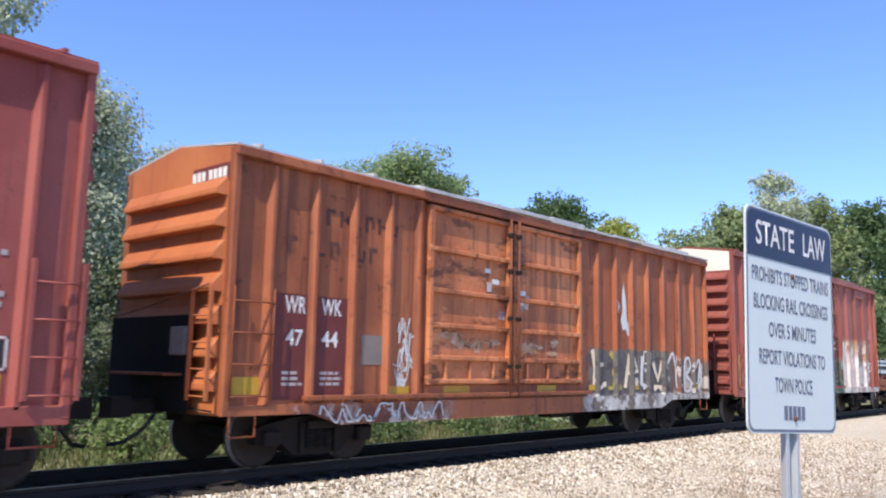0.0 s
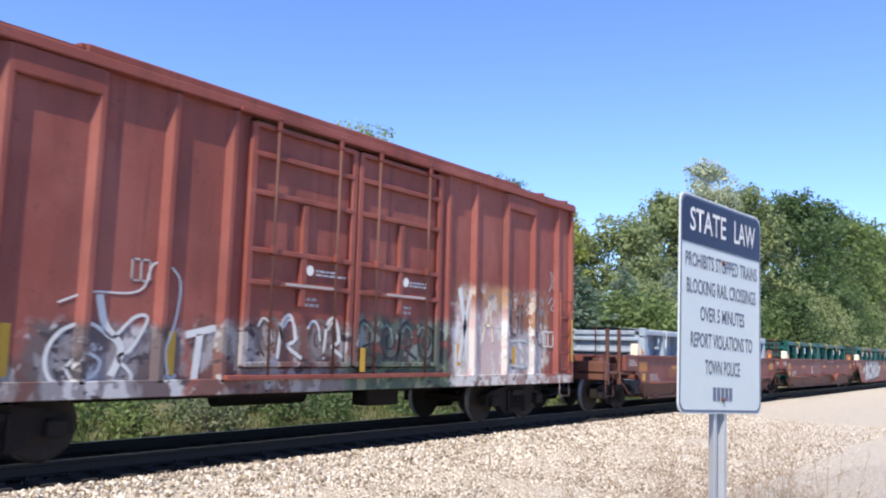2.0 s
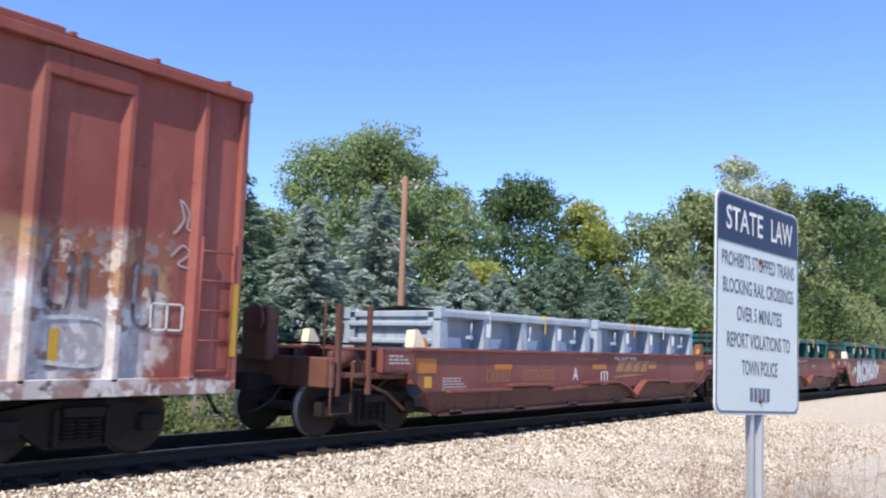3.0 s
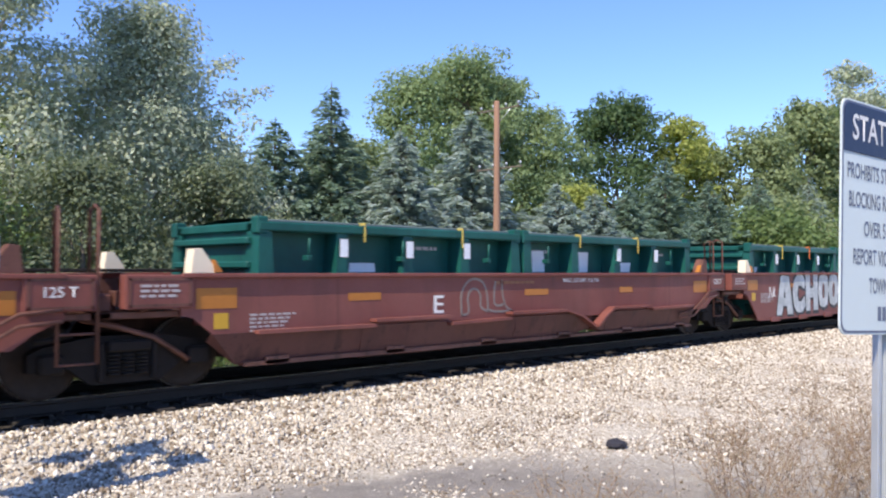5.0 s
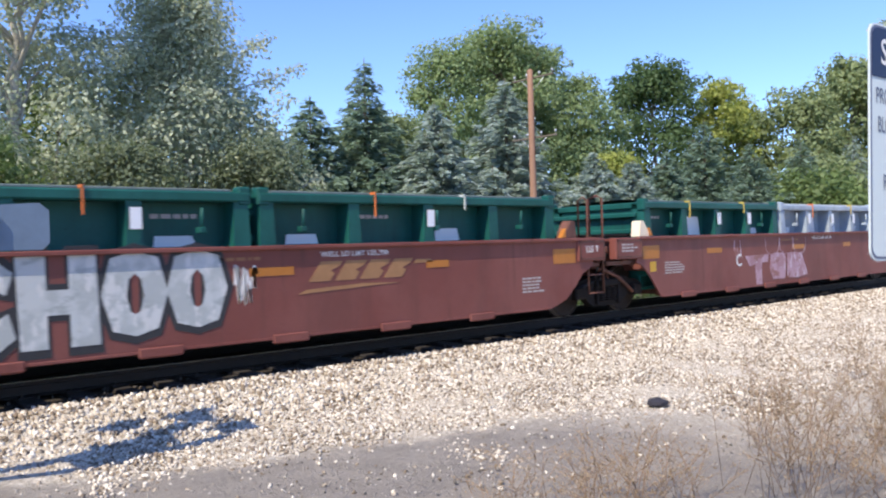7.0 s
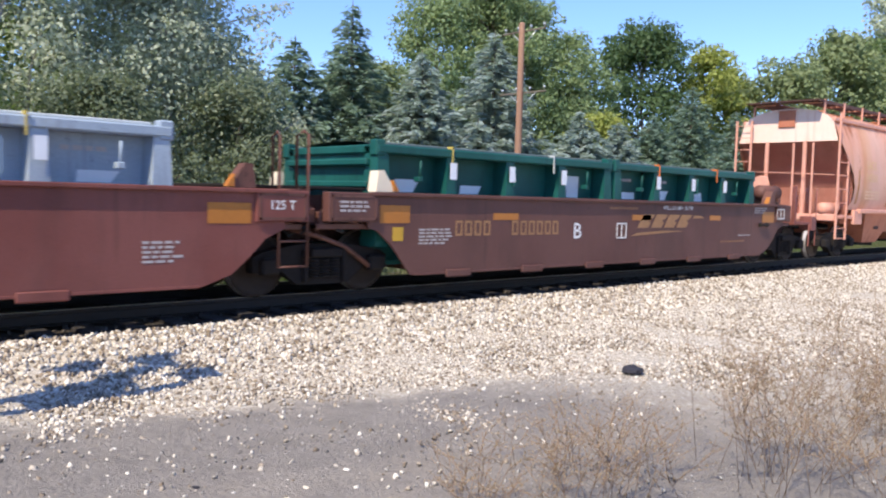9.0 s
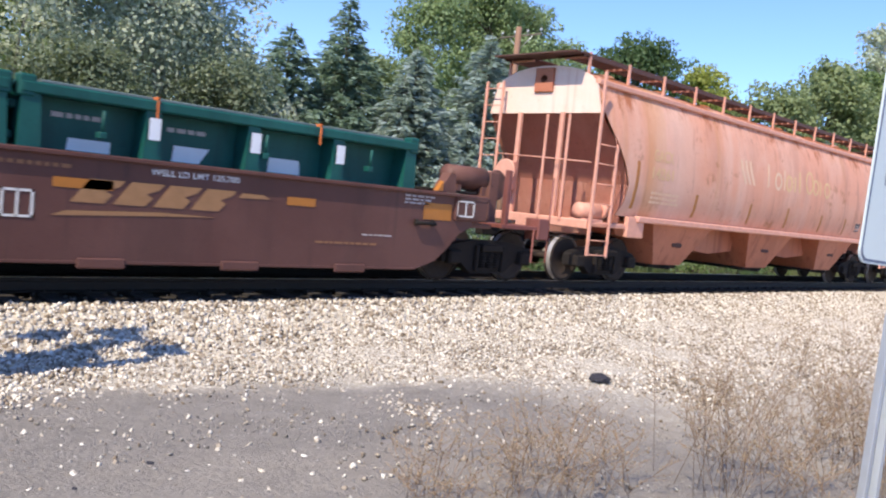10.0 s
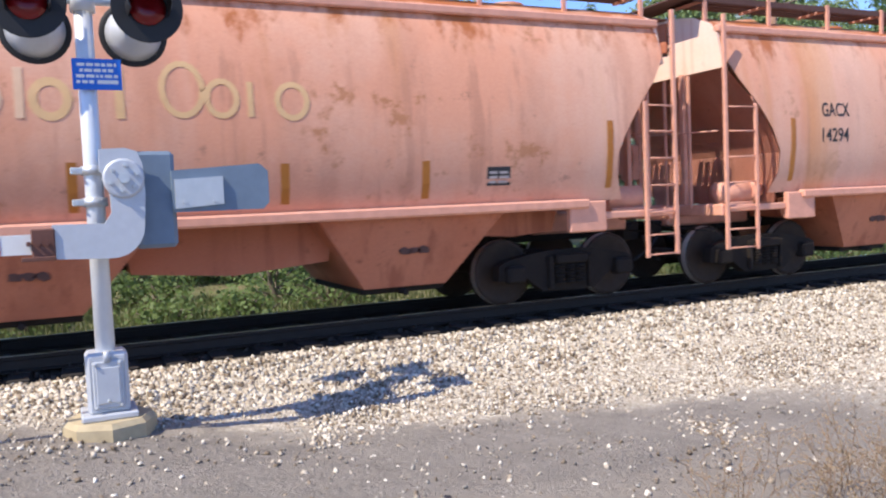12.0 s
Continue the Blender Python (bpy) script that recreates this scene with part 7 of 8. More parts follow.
    bm = bmesh.new()
    vs = [bm.verts.new(p) for p in me_v]
    for f in me_f:
        bm.faces.new([vs[k] for k in f]).smooth = True
    for s in (-1, 1):
        box(bm, 0.22, L - 0.22, s * (w - 0.05) - 0.05, s * (w - 0.05) + 0.05, z1 - 0.01, z1 + 0.03, 0.01)
    part("tarpaulin", bm, tarp, c, "sagging sheet tied over the load")
    for k in range(2):
        bm = bmesh.new()
        px = L * (0.3 + 0.37 * k) + rng.uniform(-0.3, 0.3)
        box(bm, px - 0.009, px + 0.009, -w - 0.125, -w - 0.105, 1.92 + rng.uniform(-0.1, 0.08), z1 + 0.02)
        box(bm, px - 0.009, px + 0.009, -w - 0.125, -w + 0.2, z1 + 0.0, z1 + 0.035)
        part("strap", bm, rng.choice(("strap", "strap", "strapred", "tarpgrey")), c, "tie-down strap hanging over the rim")
    if papers:
        for k in range(n - 1):
            px = 0.12 + (L - 0.24) * k / (n - 1)
            if k and rng.random() < 0.8:
                bm = bmesh.new()
                prism(bm, [(px - 0.07, 1.72), (px + 0.07, 1.72), (px + 0.07, 1.98), (px - 0.07, 1.98)], "y", -w - 0.130, -w - 0.124)
                part("paper_label", bm, "paper", c, "white paper label")
            r = rng.random()
            if r < 0.7:
                a = px + rng.uniform(0.3, 0.5)
                bm = bmesh.new()
                hh = rng.choice((0.14, 0.2, 0.4))
                prism(bm, [(a, 1.50), (a + rng.uniform(0.35, 0.6), 1.50), (a + 0.5, 1.50 + hh), (a + 0.02, 1.50 + hh)], "y", -w + 0.212, -w + 0.2185)
                part("placard", bm, "paper", c, "white placard")
            if rng.random() < 0.5:
                small_print(c, px + 0.3, px + 0.95, 1.86, 1.96, 1, -w + 0.2185, "datawhite", seed + k)
    return c


def build_wells():
    units = [well_unit(k, "sill" if k < 2 else "plain") for k in range(5)]
    y = -1.502
    letters = "AEDCB"
    for k, X in enumerate((47.56, 61.19, None, 90.27, 106.0)):
        if X:
            u = units[k]
            marks(u, ((letters[k], X - TRUCKS[k], 0.85 if k < 2 else 0.76, 0.28, 0.22 if letters[k] != "C" else 0.25),), y - 0.002, "white", "unit_letter")
    gold_number(units[0], 44.2 - TRUCKS[0], 0.86, ((4, 0.0), (6, 1.25)), y, "goldfaint")
    gold_emblem(units[0], 49.35 - TRUCKS[0], 1.02, 2.2, y)
    gold_emblem(units[2], 78.85 - TRUCKS[2], 0.98, 2.1, y)
    gold_number(units[4], 102.95 - TRUCKS[4], 0.84, ((4, 0.0), (6, 1.3)), y, "gold")
    gold_emblem(units[4], 107.75 - TRUCKS[4], 0.94, 2.35, y)
    for k, X in ((0, 48.75), (4, 107.2)):
        frame_mark(units[k], X - TRUCKS[k], X - TRUCKS[k] + 0.32, 0.74, 1.04, y)
    frame_mark(units[4], 113.78 - TRUCKS[4], 114.16 - TRUCKS[4], 1.12, 1.38, -1.541)
    # sprayed words and shapes
    u = units[1]
    bm = bmesh.new()
    X0 = -TRUCKS[1]
    for key in (((5.36, 0.80), (5.35, 1.12), (5.47, 1.32), (5.67, 1.39), (5.88, 1.31), (5.97, 1.10), (5.99, 0.84)), ((5.99, 0.84), (5.82, 0.92), (5.80, 1.12), (5.70, 1.22), (5.57, 1.20), (5.50, 1.08), (5.52, 0.84), (5.36, 0.80)),
                ((6.17, 1.34), (6.14, 1.12), (6.16, 0.96), (6.28, 0.93), (6.40, 0.96)), ((6.34, 1.36), (6.36, 1.12), (6.44, 0.92), (6.62, 0.82)), ((6.02, 0.86), (6.2, 0.83), (6.62, 0.83))):
        ribbon(bm, smooth(key, 5), 0.04, y)
    part("graffiti", bm, "greypatch", u, "faint grey sprayed outline")
    u = units[2]
    X0 = -TRUCKS[2]
    # block letters as fat outlines on a unit square; strokes meet, counters stay open
    A = [[(0.0, 0.0), (0.30, 0.0), (0.40, 0.28), (0.46, 0.70), (0.36, 1.0), (0.24, 0.96)], [(0.66, 0.0), (1.0, 0.0), (0.74, 0.97), (0.36, 1.0), (0.46, 0.70), (0.60, 0.28)], [(0.36, 0.22), (0.66, 0.22), (0.62, 0.42), (0.40, 0.42)]]
    C = [[(0.35, 0.0), (0.10, 0.16), (0.0, 0.5), (0.08, 0.84), (0.34, 1.0), (0.40, 0.72), (0.32, 0.5), (0.42, 0.28)], [(0.35, 0.0), (0.72, 0.0), (0.98, 0.16), (0.90, 0.42), (0.66, 0.28), (0.42, 0.28)], [(0.34, 1.0), (0.72, 1.0), (0.96, 0.84), (0.88, 0.62), (0.64, 0.72), (0.40, 0.72)]]
    H = [[(0.04, 0.0), (0.36, 0.0), (0.34, 1.0), (0.0, 1.0)], [(0.64, 0.0), (1.0, 0.0), (0.96, 1.0), (0.62, 1.0)], [(0.35, 0.36), (0.65, 0.36), (0.65, 0.62), (0.35, 0.62)]]
    O = [[(0.5, 0.0), (0.16, 0.08), (0.0, 0.5), (0.14, 0.92), (0.5, 1.0), (0.5, 0.74), (0.40, 0.66), (0.36, 0.48), (0.42, 0.30), (0.5, 0.26)], [(0.5, 0.0), (0.84, 0.08), (1.0, 0.5), (0.86, 0.92), (0.5, 1.0), (0.5, 0.74), (0.60, 0.66), (0.64, 0.48), (0.58, 0.30), (0.5, 0.26)]]
    for glyph, xa, wd, zb, ht in ((A, 73.52, 1.02, 0.37, 1.04), (C, 74.54, 0.84, 0.40, 1.02), (H, 75.38, 0.86, 0.43, 1.0), (O, 76.26, 0.76, 0.48, 0.97), (O, 77.02, 0.76, 0.52, 0.93)):
        for grow, mat, dy, what in ((0.125, "blackpaint", 0.0, "dark sprayed outline"), (0.012, "silver", 0.0042, "large silver-white graffiti letter")):
            bm = bmesh.new()
            for q, poly in enumerate(glyph):
                mx, mz = sum(p[0] for p in poly) / len(poly), sum(p[1] for p in poly) / len(poly)
                pts = []
                for px, pz in poly:
                    d = math.hypot(px - mx, pz - mz) or 1
                    pts.append((xa + X0 + (px + (px - mx) / d * grow) * wd, zb + (pz + (pz - mz) / d * grow * 0.9) * ht))
                flat(bm, pts, y - dy - 0.0004 * q, 0.0036)
            part("graffiti", bm, mat, u, what)
    bm = bmesh.new()
    rng = random.Random(6)
    ribbon(bm, scrawl(rng, 73.0 + X0, 73.5 + X0, 0.85, 1.1, 4), 0.03, y)
    ribbon(bm, scrawl(rng, 77.85 + X0, 78.25 + X0, 0.75, 1.25, 5), 0.03, y)
    part("graffiti", bm, "white", u, "small white tags")
    u = units[3]
    X0 = -TRUCKS[3]
    bm = bmesh.new()
    flat(bm, [(90.55 + X0, 0.98), (91.65 + X0, 1.0), (91.6 + X0, 0.82), (91.30 + X0, 0.80), (91.32 + X0, 0.30), (91.05 + X0, 0.30), (91.0 + X0, 0.78), (90.75 + X0, 0.74)], y)
    flat(bm, [(91.75 + X0, 0.98), (91.68 + X0, 0.62), (91.85 + X0, 0.40), (92.45 + X0, 0.38), (92.52 + X0, 0.9), (92.40 + X0, 1.0), (92.0 + X0, 1.03)], y)
    flat(bm, [(92.58 + X0, 0.98), (92.56 + X0, 0.40), (93.1 + X0, 0.38), (93.65 + X0, 0.44), (93.5 + X0, 0.70), (93.35 + X0, 0.97), (92.95 + X0, 1.02)], y - 0.003)
    part("graffiti", bm, "lilac", u, "pale lilac block graffiti")
    bm = bmesh.new()
    for X in (91.9, 92.6, 93.3):
        ribbon(bm, [(X - 0.4 + X0, 1.38), (X - 0.38 + X0, 1.1), (X - 0.2 + X0, 0.98), (X + 0.15 + X0, 1.0), (X + 0.28 + X0, 1.2), (X + 0.25 + X0, 1.38)], 0.02, y - 0.006)
    ribbon(bm, scrawl(rng, 90.0 + X0, 90.45 + X0, 0.95, 1.35, 4), 0.02, y)
    part("graffiti", bm, "lilac", u, "thin lilac tag lines")
    # the last unit's air tank and brake stand over the trailing truck
    u = units[4]
    L = TRUCKS[5] - TRUCKS[4]
    bm = bmesh.new()
    lathe(bm, [(0.04, -0.48), (0.19, -0.42), (0.20, 0.42), (0.04, 0.48)], (L - 0.55, -0.9, 1.78), "x", 18)
    box(bm, L - 0.9, L - 0.8, -1.1, -0.7, 1.5, 1.65)
    box(bm, L - 0.3, L - 0.2, -1.1, -0.7, 1.5, 1.65)
    part("air_tank", bm, "wellrust", u, "rusty cylindrical air tank")
    bm = bmesh.new()
    lathe(bm, [(0.27, -0.03), (0.29, 0.0), (0.27, 0.03), (0.25, 0.0)], (L + 0.62, -0.55, 1.72), "y", 20)
    for a in range(0, 180, 45):
        tube(bm, [(L + 0.62 - 0.26 * math.cos(radians(a)), -0.55, 1.72 - 0.26 * math.sin(radians(a))), (L + 0.62 + 0.26 * math.cos(radians(a)), -0.55, 1.72 + 0.26 * math.sin(radians(a)))], 0.015, 5)
    box(bm, L + 0.25, L + 0.5, -0.75, -0.35, 1.0, 1.95, 0.02)
    part("hand_brake", bm, "wellrust", u, "rusty hand brake wheel on a stand")
    bm = bmesh.new()
    box(bm, L - 0.1, L + 1.15, -1.45, -0.6, 0.98, 1.05, 0.01)
    box(bm, L + 0.85, L + 1.15, -1.48, -1.15, 0.82, 1.2, 0.02)
    tube(bm, [(L + 0.75, -1.46, 1.0), (L + 0.75, -1.46, 0.42), (L + 1.15, -1.46, 0.42), (L + 1.15, -1.46, 1.95)], 0.018, 6)
    box(bm, L + 0.02, L + 0.12, -1.4, -1.3, 1.0, 1.98, 0.01)
    part("end_platform", bm, "well", u, "end platform with steps")
    for u, L in ((units[0], 0),):
        bm = bmesh.new()
        box(bm, -1.3, 0.0, -1.45, -0.7, 0.98, 1.05, 0.01)
        box(bm, -1.3, -1.2, -1.5, 1.5, 0.82, 1.3, 0.02)
        tube(bm, [(-1.25, -1.46, 1.1), (-1.25, -1.46, 0.42), (-0.8, -1.46, 0.42), (-0.8, -1.46, 1.0)], 0.018, 6)
        box(bm, -1.15, -1.05, -1.48, -1.40, 0.7, 2.15, 0.01)
        box(bm, -0.45, -0.37, -1.48, -1.40, 0.7, 2.15, 0.01)
        tube(bm, [(-1.1, -1.1, 1.0), (-1.1, -1.1, 2.25), (-0.9, -1.0, 2.25)], 0.02, 6)
        lathe(bm, [(0.24, -0.03), (0.26, 0.0), (0.24, 0.03)], (-1.5, 0.2, 1.9), "x", 18)
        box(bm, -1.45, -1.2, -0.1, 0.6, 1.2, 2.1, 0.03)
        part("end_platform", bm, "wellrust", u, "rusty end platform with hand brake and rails")
    gl, bl = "dark green steel refuse container riding in the well car", "blue-grey steel refuse container riding in the well car"
    for k, (a, b, paint, tarp) in enumerate(((43.0, 48.6, "grey", "tarpgrey"), (48.95, 54.75, "grey", "tarpgrey"), (58.05, 63.42, "green", "tarp"), (63.52, 69.45, "green", "tarp"),
                                             (72.45, 78.25, "green", "tarp"), (78.38, 84.25, "green", "tarp"), (87.0, 92.58, "green", "tarp"), (92.75, 98.45, "grey", "tarpgrey"),
                                             (101.55, 107.28, "green", "tarp"), (107.38, 113.05, "green", "tarp"))):
        container(a, b - a, paint, gl if paint == "green" else bl, 500 + k, tarp)


# ---- covered hoppers
HUG = {}


def hopper(x0, label, emblem):
    """A covered hopper: bulging side sheets, sloped ends, three discharge bays, roof walkway."""
    L = 16.35
    c = car("hopper_car", x0, label, "hopper car", "hopper cars")
    sect = [(1.45, 1.40), (1.55, 1.7), (1.60, 2.05), (1.61, 2.35), (1.59, 2.7), (1.54, 3.05), (1.46, 3.4), (1.36, 3.68), (1.26, 3.88)]

    def start(z):
        if z > 3.3:
            return 0.14
        u = (3.3 - z) / 1.9
        return 0.14 + 1.0 * math.sin(min(1.0, u * 1.12) * math.pi * 0.5) - 0.22 * max(0, u - 0.75) / 0.25
    for s in (-1, 1):
        bm = bmesh.new()
        n = 22
        grid = []
        for yv, zv in sect:
            a, b = start(zv), L - start(zv)
            row = [bm.verts.new((a + (b - a) * k / n, s * yv, zv)) for k in range(n + 1)]
            grid.append(row)
        for r0, r1 in zip(grid, grid[1:]):
            for k in range(n):
                bm.faces.new((r0[k], r0[k + 1], r1[k + 1], r1[k])).smooth = True
        inner = [[bm.verts.new((v.co.x, v.co.y - s * 0.012, v.co.z)) for v in row] for row in grid]
        for r0, r1 in zip(inner, inner[1:]):
            for k in range(n):
                bm.faces.new((r0[k], r1[k], r1[k + 1], r0[k + 1])).smooth = True
        bmesh.ops.recalc_face_normals(bm, faces=bm.faces[:])
        part("side_sheet", bm, "pink", c, "bulging faded pink side sheet")
    # roof
    bm = bmesh.new()
    prof = [(1.27, 3.87), (1.12, 4.02), (0.8, 4.16), (0.4, 4.23), (0.0, 4.25)]
    full = [(-a, b) for a, b in prof] + [(a, b) for a, b in prof[-2::-1]]
    prism(bm, full + [(1.24, 3.84), (-1.24, 3.84)], "x", 0.12, L - 0.12)
    part("roof", bm, "pink", c)
    for s in (-1, 1):
        bm = bmesh.new()
        box(bm, 0.10, L - 0.10, s * 1.29 - 0.06, s * 1.29 + 0.06, 3.84, 3.95, 0.02)
        part("roof_rail", bm, "pinksteel", c, "rusted roof edge rail")
        bm = bmesh.new()
        box(bm, 1.55, L - 1.55, s * 1.53 - 0.07, s * 1.53 + 0.07, 1.30, 1.43, 0.025)
        part("side_sill", bm, "pinksteel", c)
    # end caps and slope sheets
    for end in (0, 1):
        f = (lambda v: v) if end == 0 else (lambda v: L - v)
        bm = bmesh.new()
        outl = [(-1.44, 3.30), (1.44, 3.30), (1.29, 3.86), (1.12, 4.02), (0.8, 4.16), (0.4, 4.23), (0, 4.25), (-0.4, 4.23), (-0.8, 4.16), (-1.12, 4.02), (-1.29, 3.86)]
        prism(bm, outl, "x", min(f(0.10), f(0.15)), max(f(0.10), f(0.15)))
        part("end_cap", bm, "endcap", c, "pale end cap under the roof")
        bm = bmesh.new()
        rows = []
        for k in range(9):
            z = 3.30 - 2.05 * k / 8
            xx = start(z) + 0.03 + 0.55 * max(0.0, 1.7 - z)
            w = 1.40 + 0.15 * math.sin(math.pi * k / 8)
            rows.append([bm.verts.new((f(xx), y, z)) for y in (-w, -w * 0.5, 0, w * 0.5, w)])
        for a, b in zip(rows, rows[1:]):
            for k in range(4):
                bm.faces.new((a[k], a[k + 1], b[k + 1], b[k]))
        bmesh.ops.solidify(bm, geom=bm.faces[:], thickness=0.012)
        part("slope_sheet", bm, "slope", c, "faded red sloping end sheet")
        bm = bmesh.new()
        # end frame: sill, posts, cross members
        box(bm, min(f(-0.05), f(1.7)), max(f(-0.05), f(1.7)), -0.30, 0.30, 0.92, 1.22, 0.03)
        box(bm, min(f(-0.05), f(0.12)), max(f(-0.05), f(0.12)), -1.50, 1.50, 1.08, 1.26, 0.02)
        for s in (-1, 1):
            box(bm, min(f(0.0), f(1.7)), max(f(0.0), f(1.7)), s * 1.46 - 0.05, s * 1.46 + 0.05, 1.14, 1.24, 0.015)
            box(bm, min(f(1.25), f(1.85)), max(f(1.25), f(1.85)), s * 1.50 - 0.05, s * 1.50 + 0.05, 0.98, 1.40, 0.02)
            box(bm, min(f(0.05), f(0.13)), max(f(0.05), f(0.13)), s * 0.55 - 0.05, s * 0.55 + 0.05, 1.2, 3.32, 0.012)
        part("end_frame", bm, "pinksteel", c, "pink end sill and posts")
        # ladders: on the side and on the end
        lx = f(-0.02) if end == 0 else f(-0.02) - 0.60
        bm = bmesh.new()
        a, b = f(0.02), f(0.58)
        box(bm, a - 0.03, a + 0.03, -1.56, -1.51, 0.58, 4.05, 0.006)
        box(bm, b - 0.025, b + 0.025, -1.60, -1.55, 0.56, 2.75, 0.006)
        for z in (0.60, 0.88, 1.20, 1.58, 1.96, 2.34, 2.70):
            tube(bm, [(a, -1.54, z), (b, -1.58, z)], 0.013, 6)
        tube(bm, [(b, -1.57, 2.72), (f(0.50), -1.50, 3.0)], 0.014, 5)
        part("ladder", bm, "pinksteel", c, "pink steel side ladder")
        bm = bmesh.new()
        ex = f(-0.06)
        for yy in (1.44, 0.98):
            box(bm, ex - 0.02, ex + 0.02, yy - 0.03, yy + 0.03, 1.2, 3.95, 0.006)
        for k in range(8):
            tube(bm, [(ex, 1.44, 1.35 + 0.35 * k), (ex, 0.98, 1.35 + 0.35 * k)], 0.013, 6)
        tube(bm, [(ex, -1.45, 2.35), (ex, 1.0, 2.45)], 0.014, 6)
        for yy in (-0.85, -0.30):
            box(bm, ex - 0.02, ex + 0.02, yy - 0.025, yy + 0.025, 1.2, 3.25, 0.006)
        part("end_ladder", bm, "pinksteel", c, "pink end ladder and grab irons")
        coupler(c, f(0.0), -1 if end == 0 else 1)
        # brake valve and reservoir over the truck
        bm = bmesh.new()
        lathe(bm, [(0.05, -0.36), (0.17, -0.32), (0.18, 0.30), (0.05, 0.36)], (f(0.62), -1.02, 1.42), "x", 14)
        lathe(bm, [(0.14, -0.12), (0.15, 0.0), (0.10, 0.14)], (f(1.0), -1.1, 1.45), "x", 12)
        box(bm, f(0.6) - 0.3, f(0.6) + 0.3, -1.2, -0.8, 1.22, 1.28, 0.01)
        part("brake_reservoir", bm, "pinksteel", c, "pink brake reservoir and valve")
        if end == 0:
            bm = bmesh.new()
            lathe(bm, [(0.26, -0.02), (0.28, 0.0), (0.26, 0.02), (0.245, 0.0)], (-0.22, 0.55, 2.05), "x", 20)
            for aa in range(0, 180, 45):
                cc, ss = 0.26 * math.cos(radians(aa)), 0.26 * math.sin(radians(aa))
                tube(bm, [(-0.22, 0.55 - cc, 2.05 - ss), (-0.22, 0.55 + cc, 2.05 + ss)], 0.014, 5)
            box(bm, -0.2, -0.02, 0.40, 0.72, 1.7, 2.3, 0.03)
            part("hand_brake", bm, "pinksteel", c, "hand brake wheel on the end")
    # discharge bays: bright trapezoid fronts with recessed darker slopes between
    for k, cx in enumerate((3.62, 7.98, 12.30)):
        bm = bmesh.new()
        pts = [(-1.25, 1.31), (1.25, 1.31), (0.50, 0.42), (-0.62, 0.42)]
        va = [bm.verts.new((cx + a, -1.44 + (0.30 if z < 1 else 0), z)) for a, z in pts]
        vb = [bm.verts.new((cx + a, 1.44 - (0.30 if z < 1 else 0), z)) for a, z in pts]
        bm.faces.new(va), bm.faces.new(vb[::-1])
        for j in range(4):
            bm.faces.new((va[j], vb[j], vb[(j + 1) % 4], va[(j + 1) % 4]))
        bmesh.ops.recalc_face_normals(bm, faces=bm.faces[:])
        by = part("discharge_bay", bm, "chute", c, "orange tapered discharge bay")
        bm = bmesh.new()
        box(bm, cx - 0.62, cx + 0.50, -1.05, 1.05, 0.34, 0.42, 0.015)
        tube(bm, [(cx - 0.1, -1.25, 0.36), (cx - 0.1, 1.25, 0.36)], 0.04, 8)
        part("outlet_gate", bm, "steel", by, "dark outlet gate")
        bm = bmesh.new()
        rng = random.Random(k)
        for j in range(3):
            prism(bm, blob(rng, cx - 0.12 + 0.13 * j, 0.88, 0.08, 0.05, 8, 0.3), "y", -1.315, -1.30)
        part("stain_mark", bm, "walkway", by)
    for k, (a, b) in enumerate(((1.7, 3.0), (4.55, 7.0), (8.9, 11.4), (13.2, 14.7))):
        bm = bmesh.new()
        m = (a + b) / 2
        prism(bm, [(a, 1.31), (b, 1.31), (b - 0.1, 0.80 if 0 < k < 3 else 1.0), (m, 0.70 if 0 < k < 3 else 0.95), (a + 0.1, 0.80 if 0 < k < 3 else 1.0)], "y", -0.92, 0.92)
        part("inner_slope", bm, "chute", c)
    bm = bmesh.new()
    box(bm, 0.2, L - 0.2, -0.25, 0.25, 0.82, 1.08, 0.02)
    part("centre_sill", bm, "steel", c)
    # roof walkway on posts
    bm, boards = bmesh.new(), []
    for s in (-1, 1):
        for j in range(4):
            yy = s * 0.42 + s * j * 0.16
            boards.append((-0.05, L + 0.05, yy - 0.06, yy + 0.06, 4.40, 4.425))
        boards.append((-0.05, L + 0.05, s * 1.0 - 0.012, s * 1.0 + 0.012, 4.36, 4.45))
    box(bm, -0.35, 0.2, -1.05, 1.05, 4.40, 4.425)
    wk = part("roof_walkway", bm, "walkway", c, "rusty grating walkway along the roof")
    for dims in boards:
        bm = bmesh.new()
        box(bm, *dims)
        part("walkway_board", bm, "walkway", wk)
    for k in range(13):
        x = 0.15 + (L - 0.3) * k / 12
        for s in (-1, 1):
            bm = bmesh.new()
            box(bm, x - 0.03, x + 0.03, s * 1.02 - 0.02, s * 1.02 + 0.02, 4.05, 4.47)
            box(bm, x - 0.025, x + 0.025, min(s * 0.4, s * 1.02), max(s * 0.4, s * 1.02), 4.36, 4.40)
            part("walkway_bracket", bm, "pinksteel", wk)
    for k in range(7):
        bm = bmesh.new()
        x = 1.9 + 2.1 * k
        lathe(bm, [(0.30, 4.20), (0.32, 4.30), (0.27, 4.35), (0.0, 4.37)], (x, 0, 0), "z", 16)
        part("roof_hatch", bm, "pink", c)
    bm = bmesh.new()
    lathe(bm, [(0.14, 0), (0.15, -0.03), (0.08, -0.05), (0.0, -0.05)], (0.10, 0.0, 3.98), "x", 14)
    box(bm, 0.05, 0.098, -0.24, 0.24, 3.72, 4.20, 0.01)
    part("end_vent", bm, "chute", c, "round vent on the end's top")
    truck(c, 1.17)
    truck(c, L - 1.62)

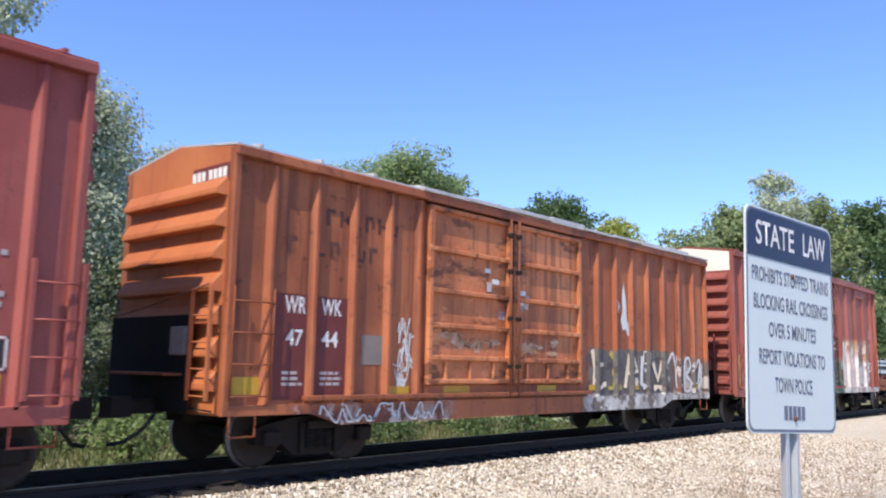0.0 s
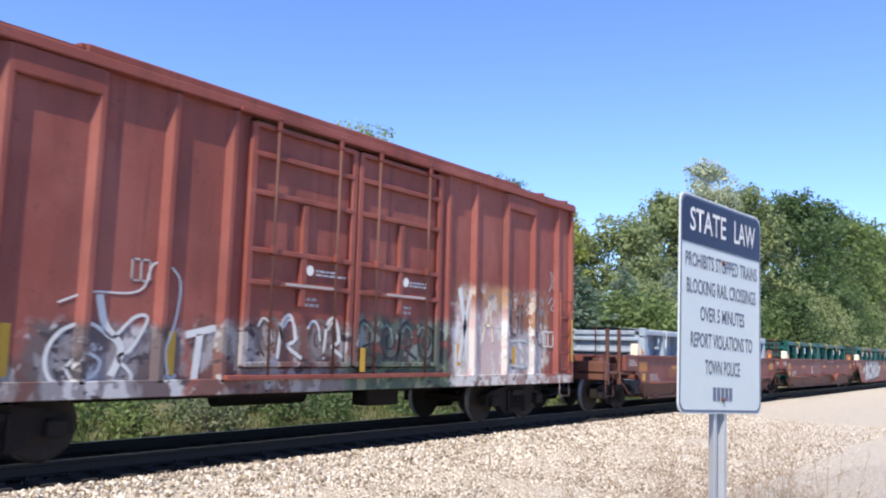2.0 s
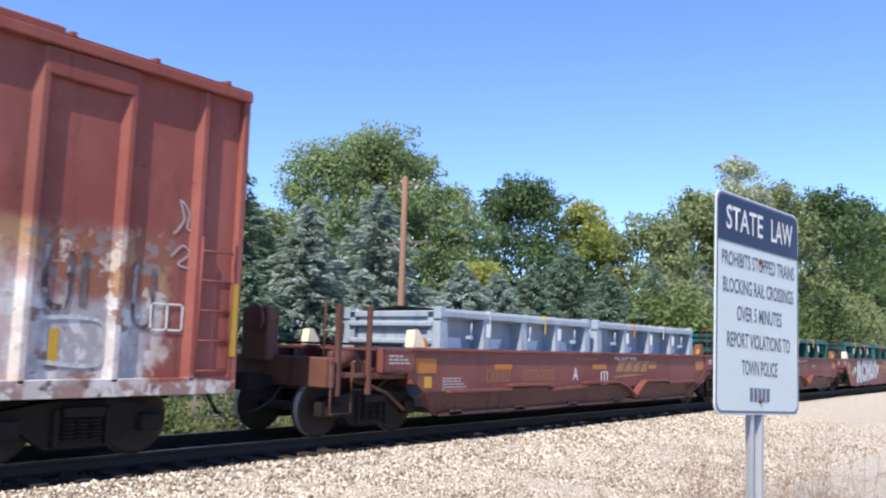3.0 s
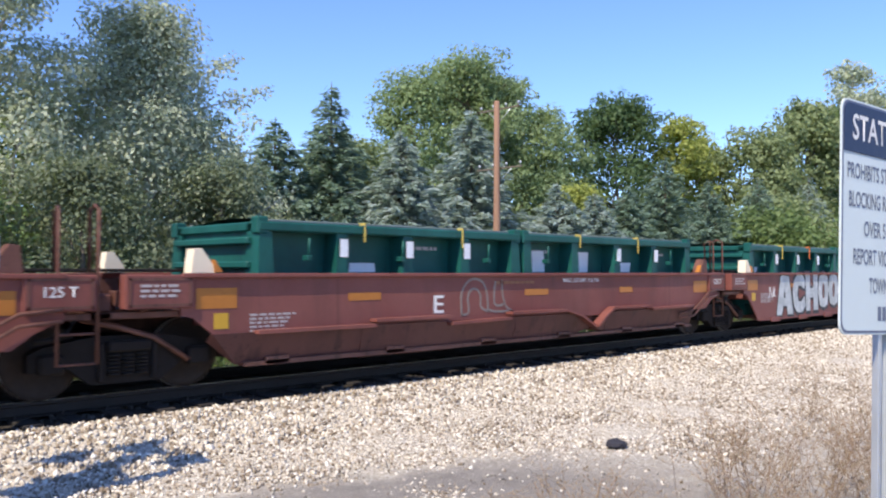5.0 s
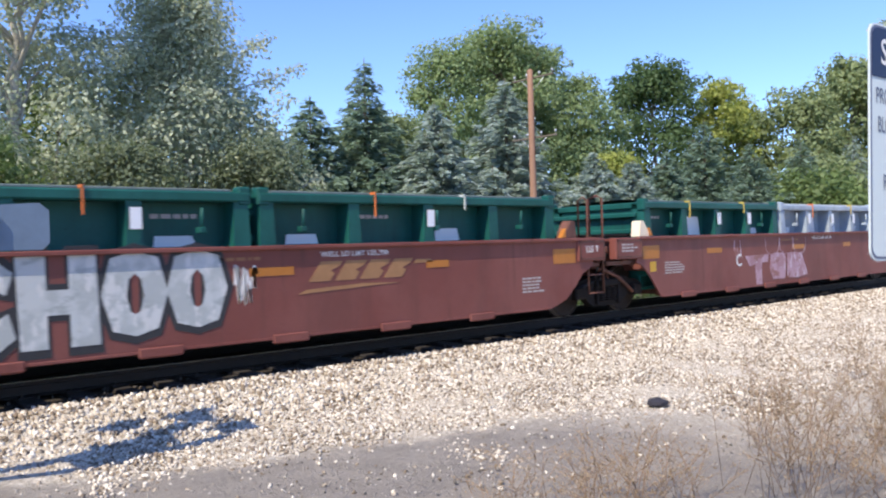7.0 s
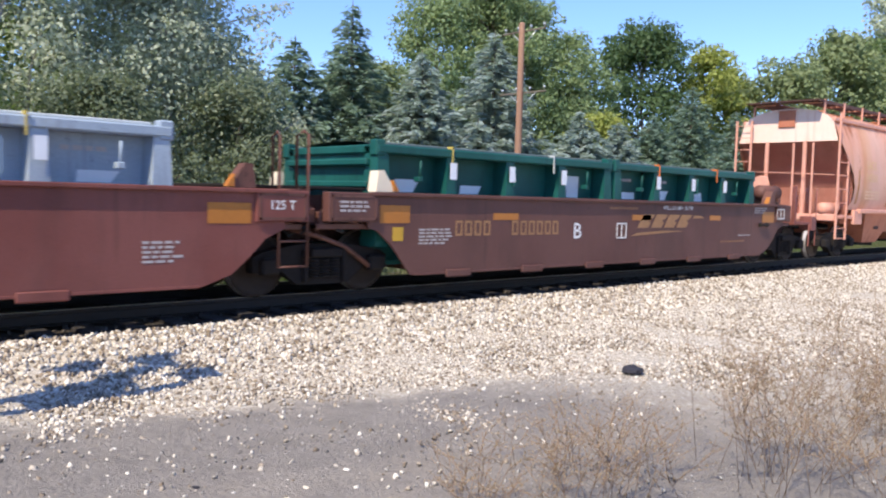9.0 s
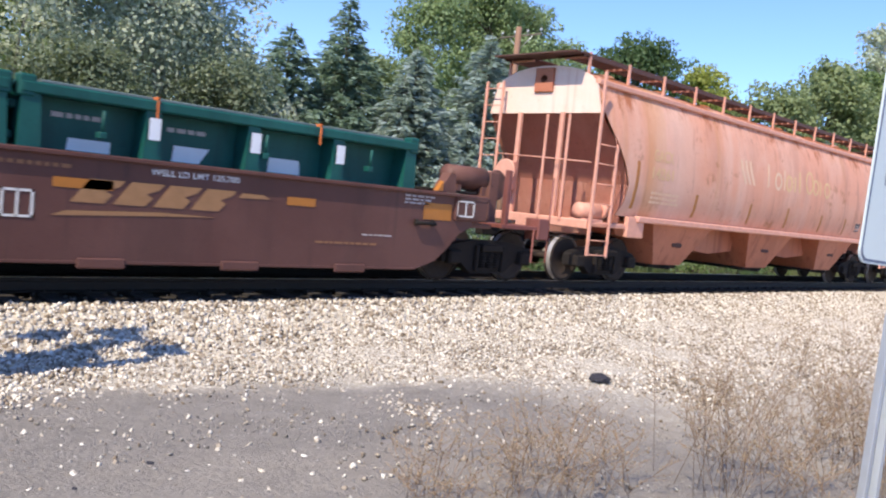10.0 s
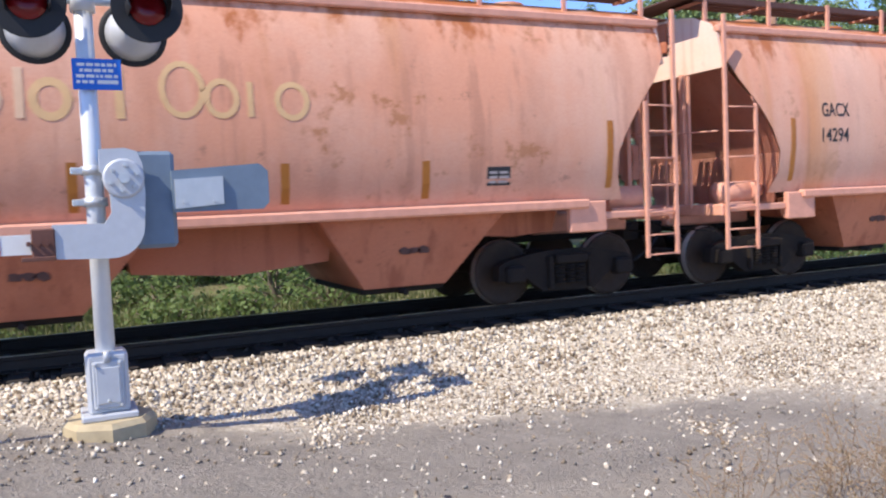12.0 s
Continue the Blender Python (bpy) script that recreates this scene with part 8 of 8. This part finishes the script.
    def hug(ob):
        """Lay flat paint on the bulging side sheet."""
        for v in ob.data.vertices:
            for (ya, za), (yb, zb) in zip(sect, sect[1:]):
                if za <= v.co.z <= zb:
                    v.co.y += 1.604 - (ya + (yb - ya) * (v.co.z - za) / (zb - za)) - 0.002
                    break
        return ob
    HUG[c.name] = hug
    y = -1.604
    # side posts' amber strips and data
    for x, z0, z1 in ((1.28, 1.6, 2.5), (3.70, 1.55, 2.0), (6.3, 1.55, 1.98), (8.4, 1.55, 2.0), (10.6, 1.55, 1.95), (12.35, 1.55, 1.95), (L - 1.25, 1.6, 2.45)):
        bm = bmesh.new()
        ribbon(bm, [(x + 0.05, z0 + (z1 - z0) * q / 8) for q in range(9)], 0.10, y)
        hug(part("reflector", bm, "amber", c, "faded amber reflector strip"))
    hug(patch(c, "data_panel", 13.25, 13.59, 1.65, 1.89, "blackpaint", y))
    hug(small_print(c, 13.28, 13.56, 1.68, 1.86, 3, y - 0.005, "datawhite", 5))
    return c


def build_hoppers():
    y = -1.604
    h = hopper(117.30, "faded pink covered hopper with worn cream emblem and rust streaks", True)
    hug = HUG[h.name]
    for ob in marks(h, (("GACX", 2.25, 2.58, 0.24, 0.75), ("14261", 2.25, 2.22, 0.24, 0.80)), y, "fadefaint", "car_number"):
        hug(ob)
    hug(small_print(h, 1.9, 3.2, 1.72, 2.0, 3, y, "fadecream", 12))
    for k in range(3):   # worn emblem: slanted strokes, then plain rings, arcs and bars
        bm = bmesh.new()
        q = 5.60 + 0.22 * k
        flat(bm, [(q, 3.0), (q + 0.11, 3.02), (q + 0.17, 2.80), (q + 0.36, 2.46), (q + 0.25, 2.46), (q + 0.06, 2.78)], y)
        hug(part("emblem_stroke", bm, "fadecream", h, "worn cream slanted stroke"))
    shapes = [("bar", 7.10, 2.50, 3.02), ("arc", 7.66, 2.67, 0.17, 0.19), ("bar", 8.02, 2.50, 2.96), ("arc", 8.30, 2.67, 0.16, 0.18), ("bar", 8.66, 2.50, 2.84), ("bar", 8.95, 2.50, 3.0),
              ("arc", 9.58, 2.79, 0.21, 0.28), ("arc", 9.99, 2.70, 0.16, 0.19), ("bar", 10.30, 2.52, 2.87), ("arc", 10.77, 2.68, 0.17, 0.19)]
    for n, (form, x, *v) in enumerate(shapes):
        bm = bmesh.new()
        w = 0.085 if n < 6 else 0.065
        ribbon(bm, [(x, v[0] + (v[1] - v[0]) * q / 4) for q in range(5)] if form == "bar" else oval(x, *v), w, y - 0.0003 * (n % 3))
        hug(part("emblem_ring" if form == "arc" else "emblem_bar", bm, "fadecream" if n < 3 else "fadefaint", h, "worn cream painted shape"))
    g = hopper(134.58, "faded pink covered hopper with black reporting marks", False)
    for ob in marks(g, (("GACX", 2.28, 2.56, 0.22, 0.62), ("14294", 2.26, 2.16, 0.22, 0.60)), y, "blackpaint", "car_number"):
        HUG[g.name](ob)
    t = bmesh.new()
    writing(t, "GACX", 0.0, 3.86, 0.12, 0.0, 0.40)
    writing(t, "14294", 0.0, 3.68, 0.12, 0.0, 0.42)
    for v in t.verts:
        v.co = (0.092, v.co.x * -1 * -1 - 0.1, v.co.z)
    for v in t.verts:
        v.co.y = -0.2 - (v.co.y + 0.1)
    me = bpy.data.meshes.new("end_number")
    t.to_mesh(me)
    t.free()
    me.materials.append(M["blackpaint"])
    e = new("end_number", me)
    e.parent = g


maroon_car()
orange_car()
brown_car()
build_wells()
build_hoppers()


# ---------------------------------------------------------------- what moves
def rolled(t):
    """Metres the train has rolled by t seconds."""
    return 10.4962 * t - 0.00378 * t * t


def motions():
    times = [1.5 * k for k in range(9)]
    for ob, x0 in MOVING:
        walk(ob, [(t, pose(x0 - rolled(t), 0, 0)) for t in times])
    steps = [2 * k / FPS for k in range(181)]
    for ob, dx in WHEELS:
        walk(ob, [(t, pose(dx, 0, WHEEL_R, 0, -math.degrees(rolled(t) / WHEEL_R), 0)) for t in steps])


motions()
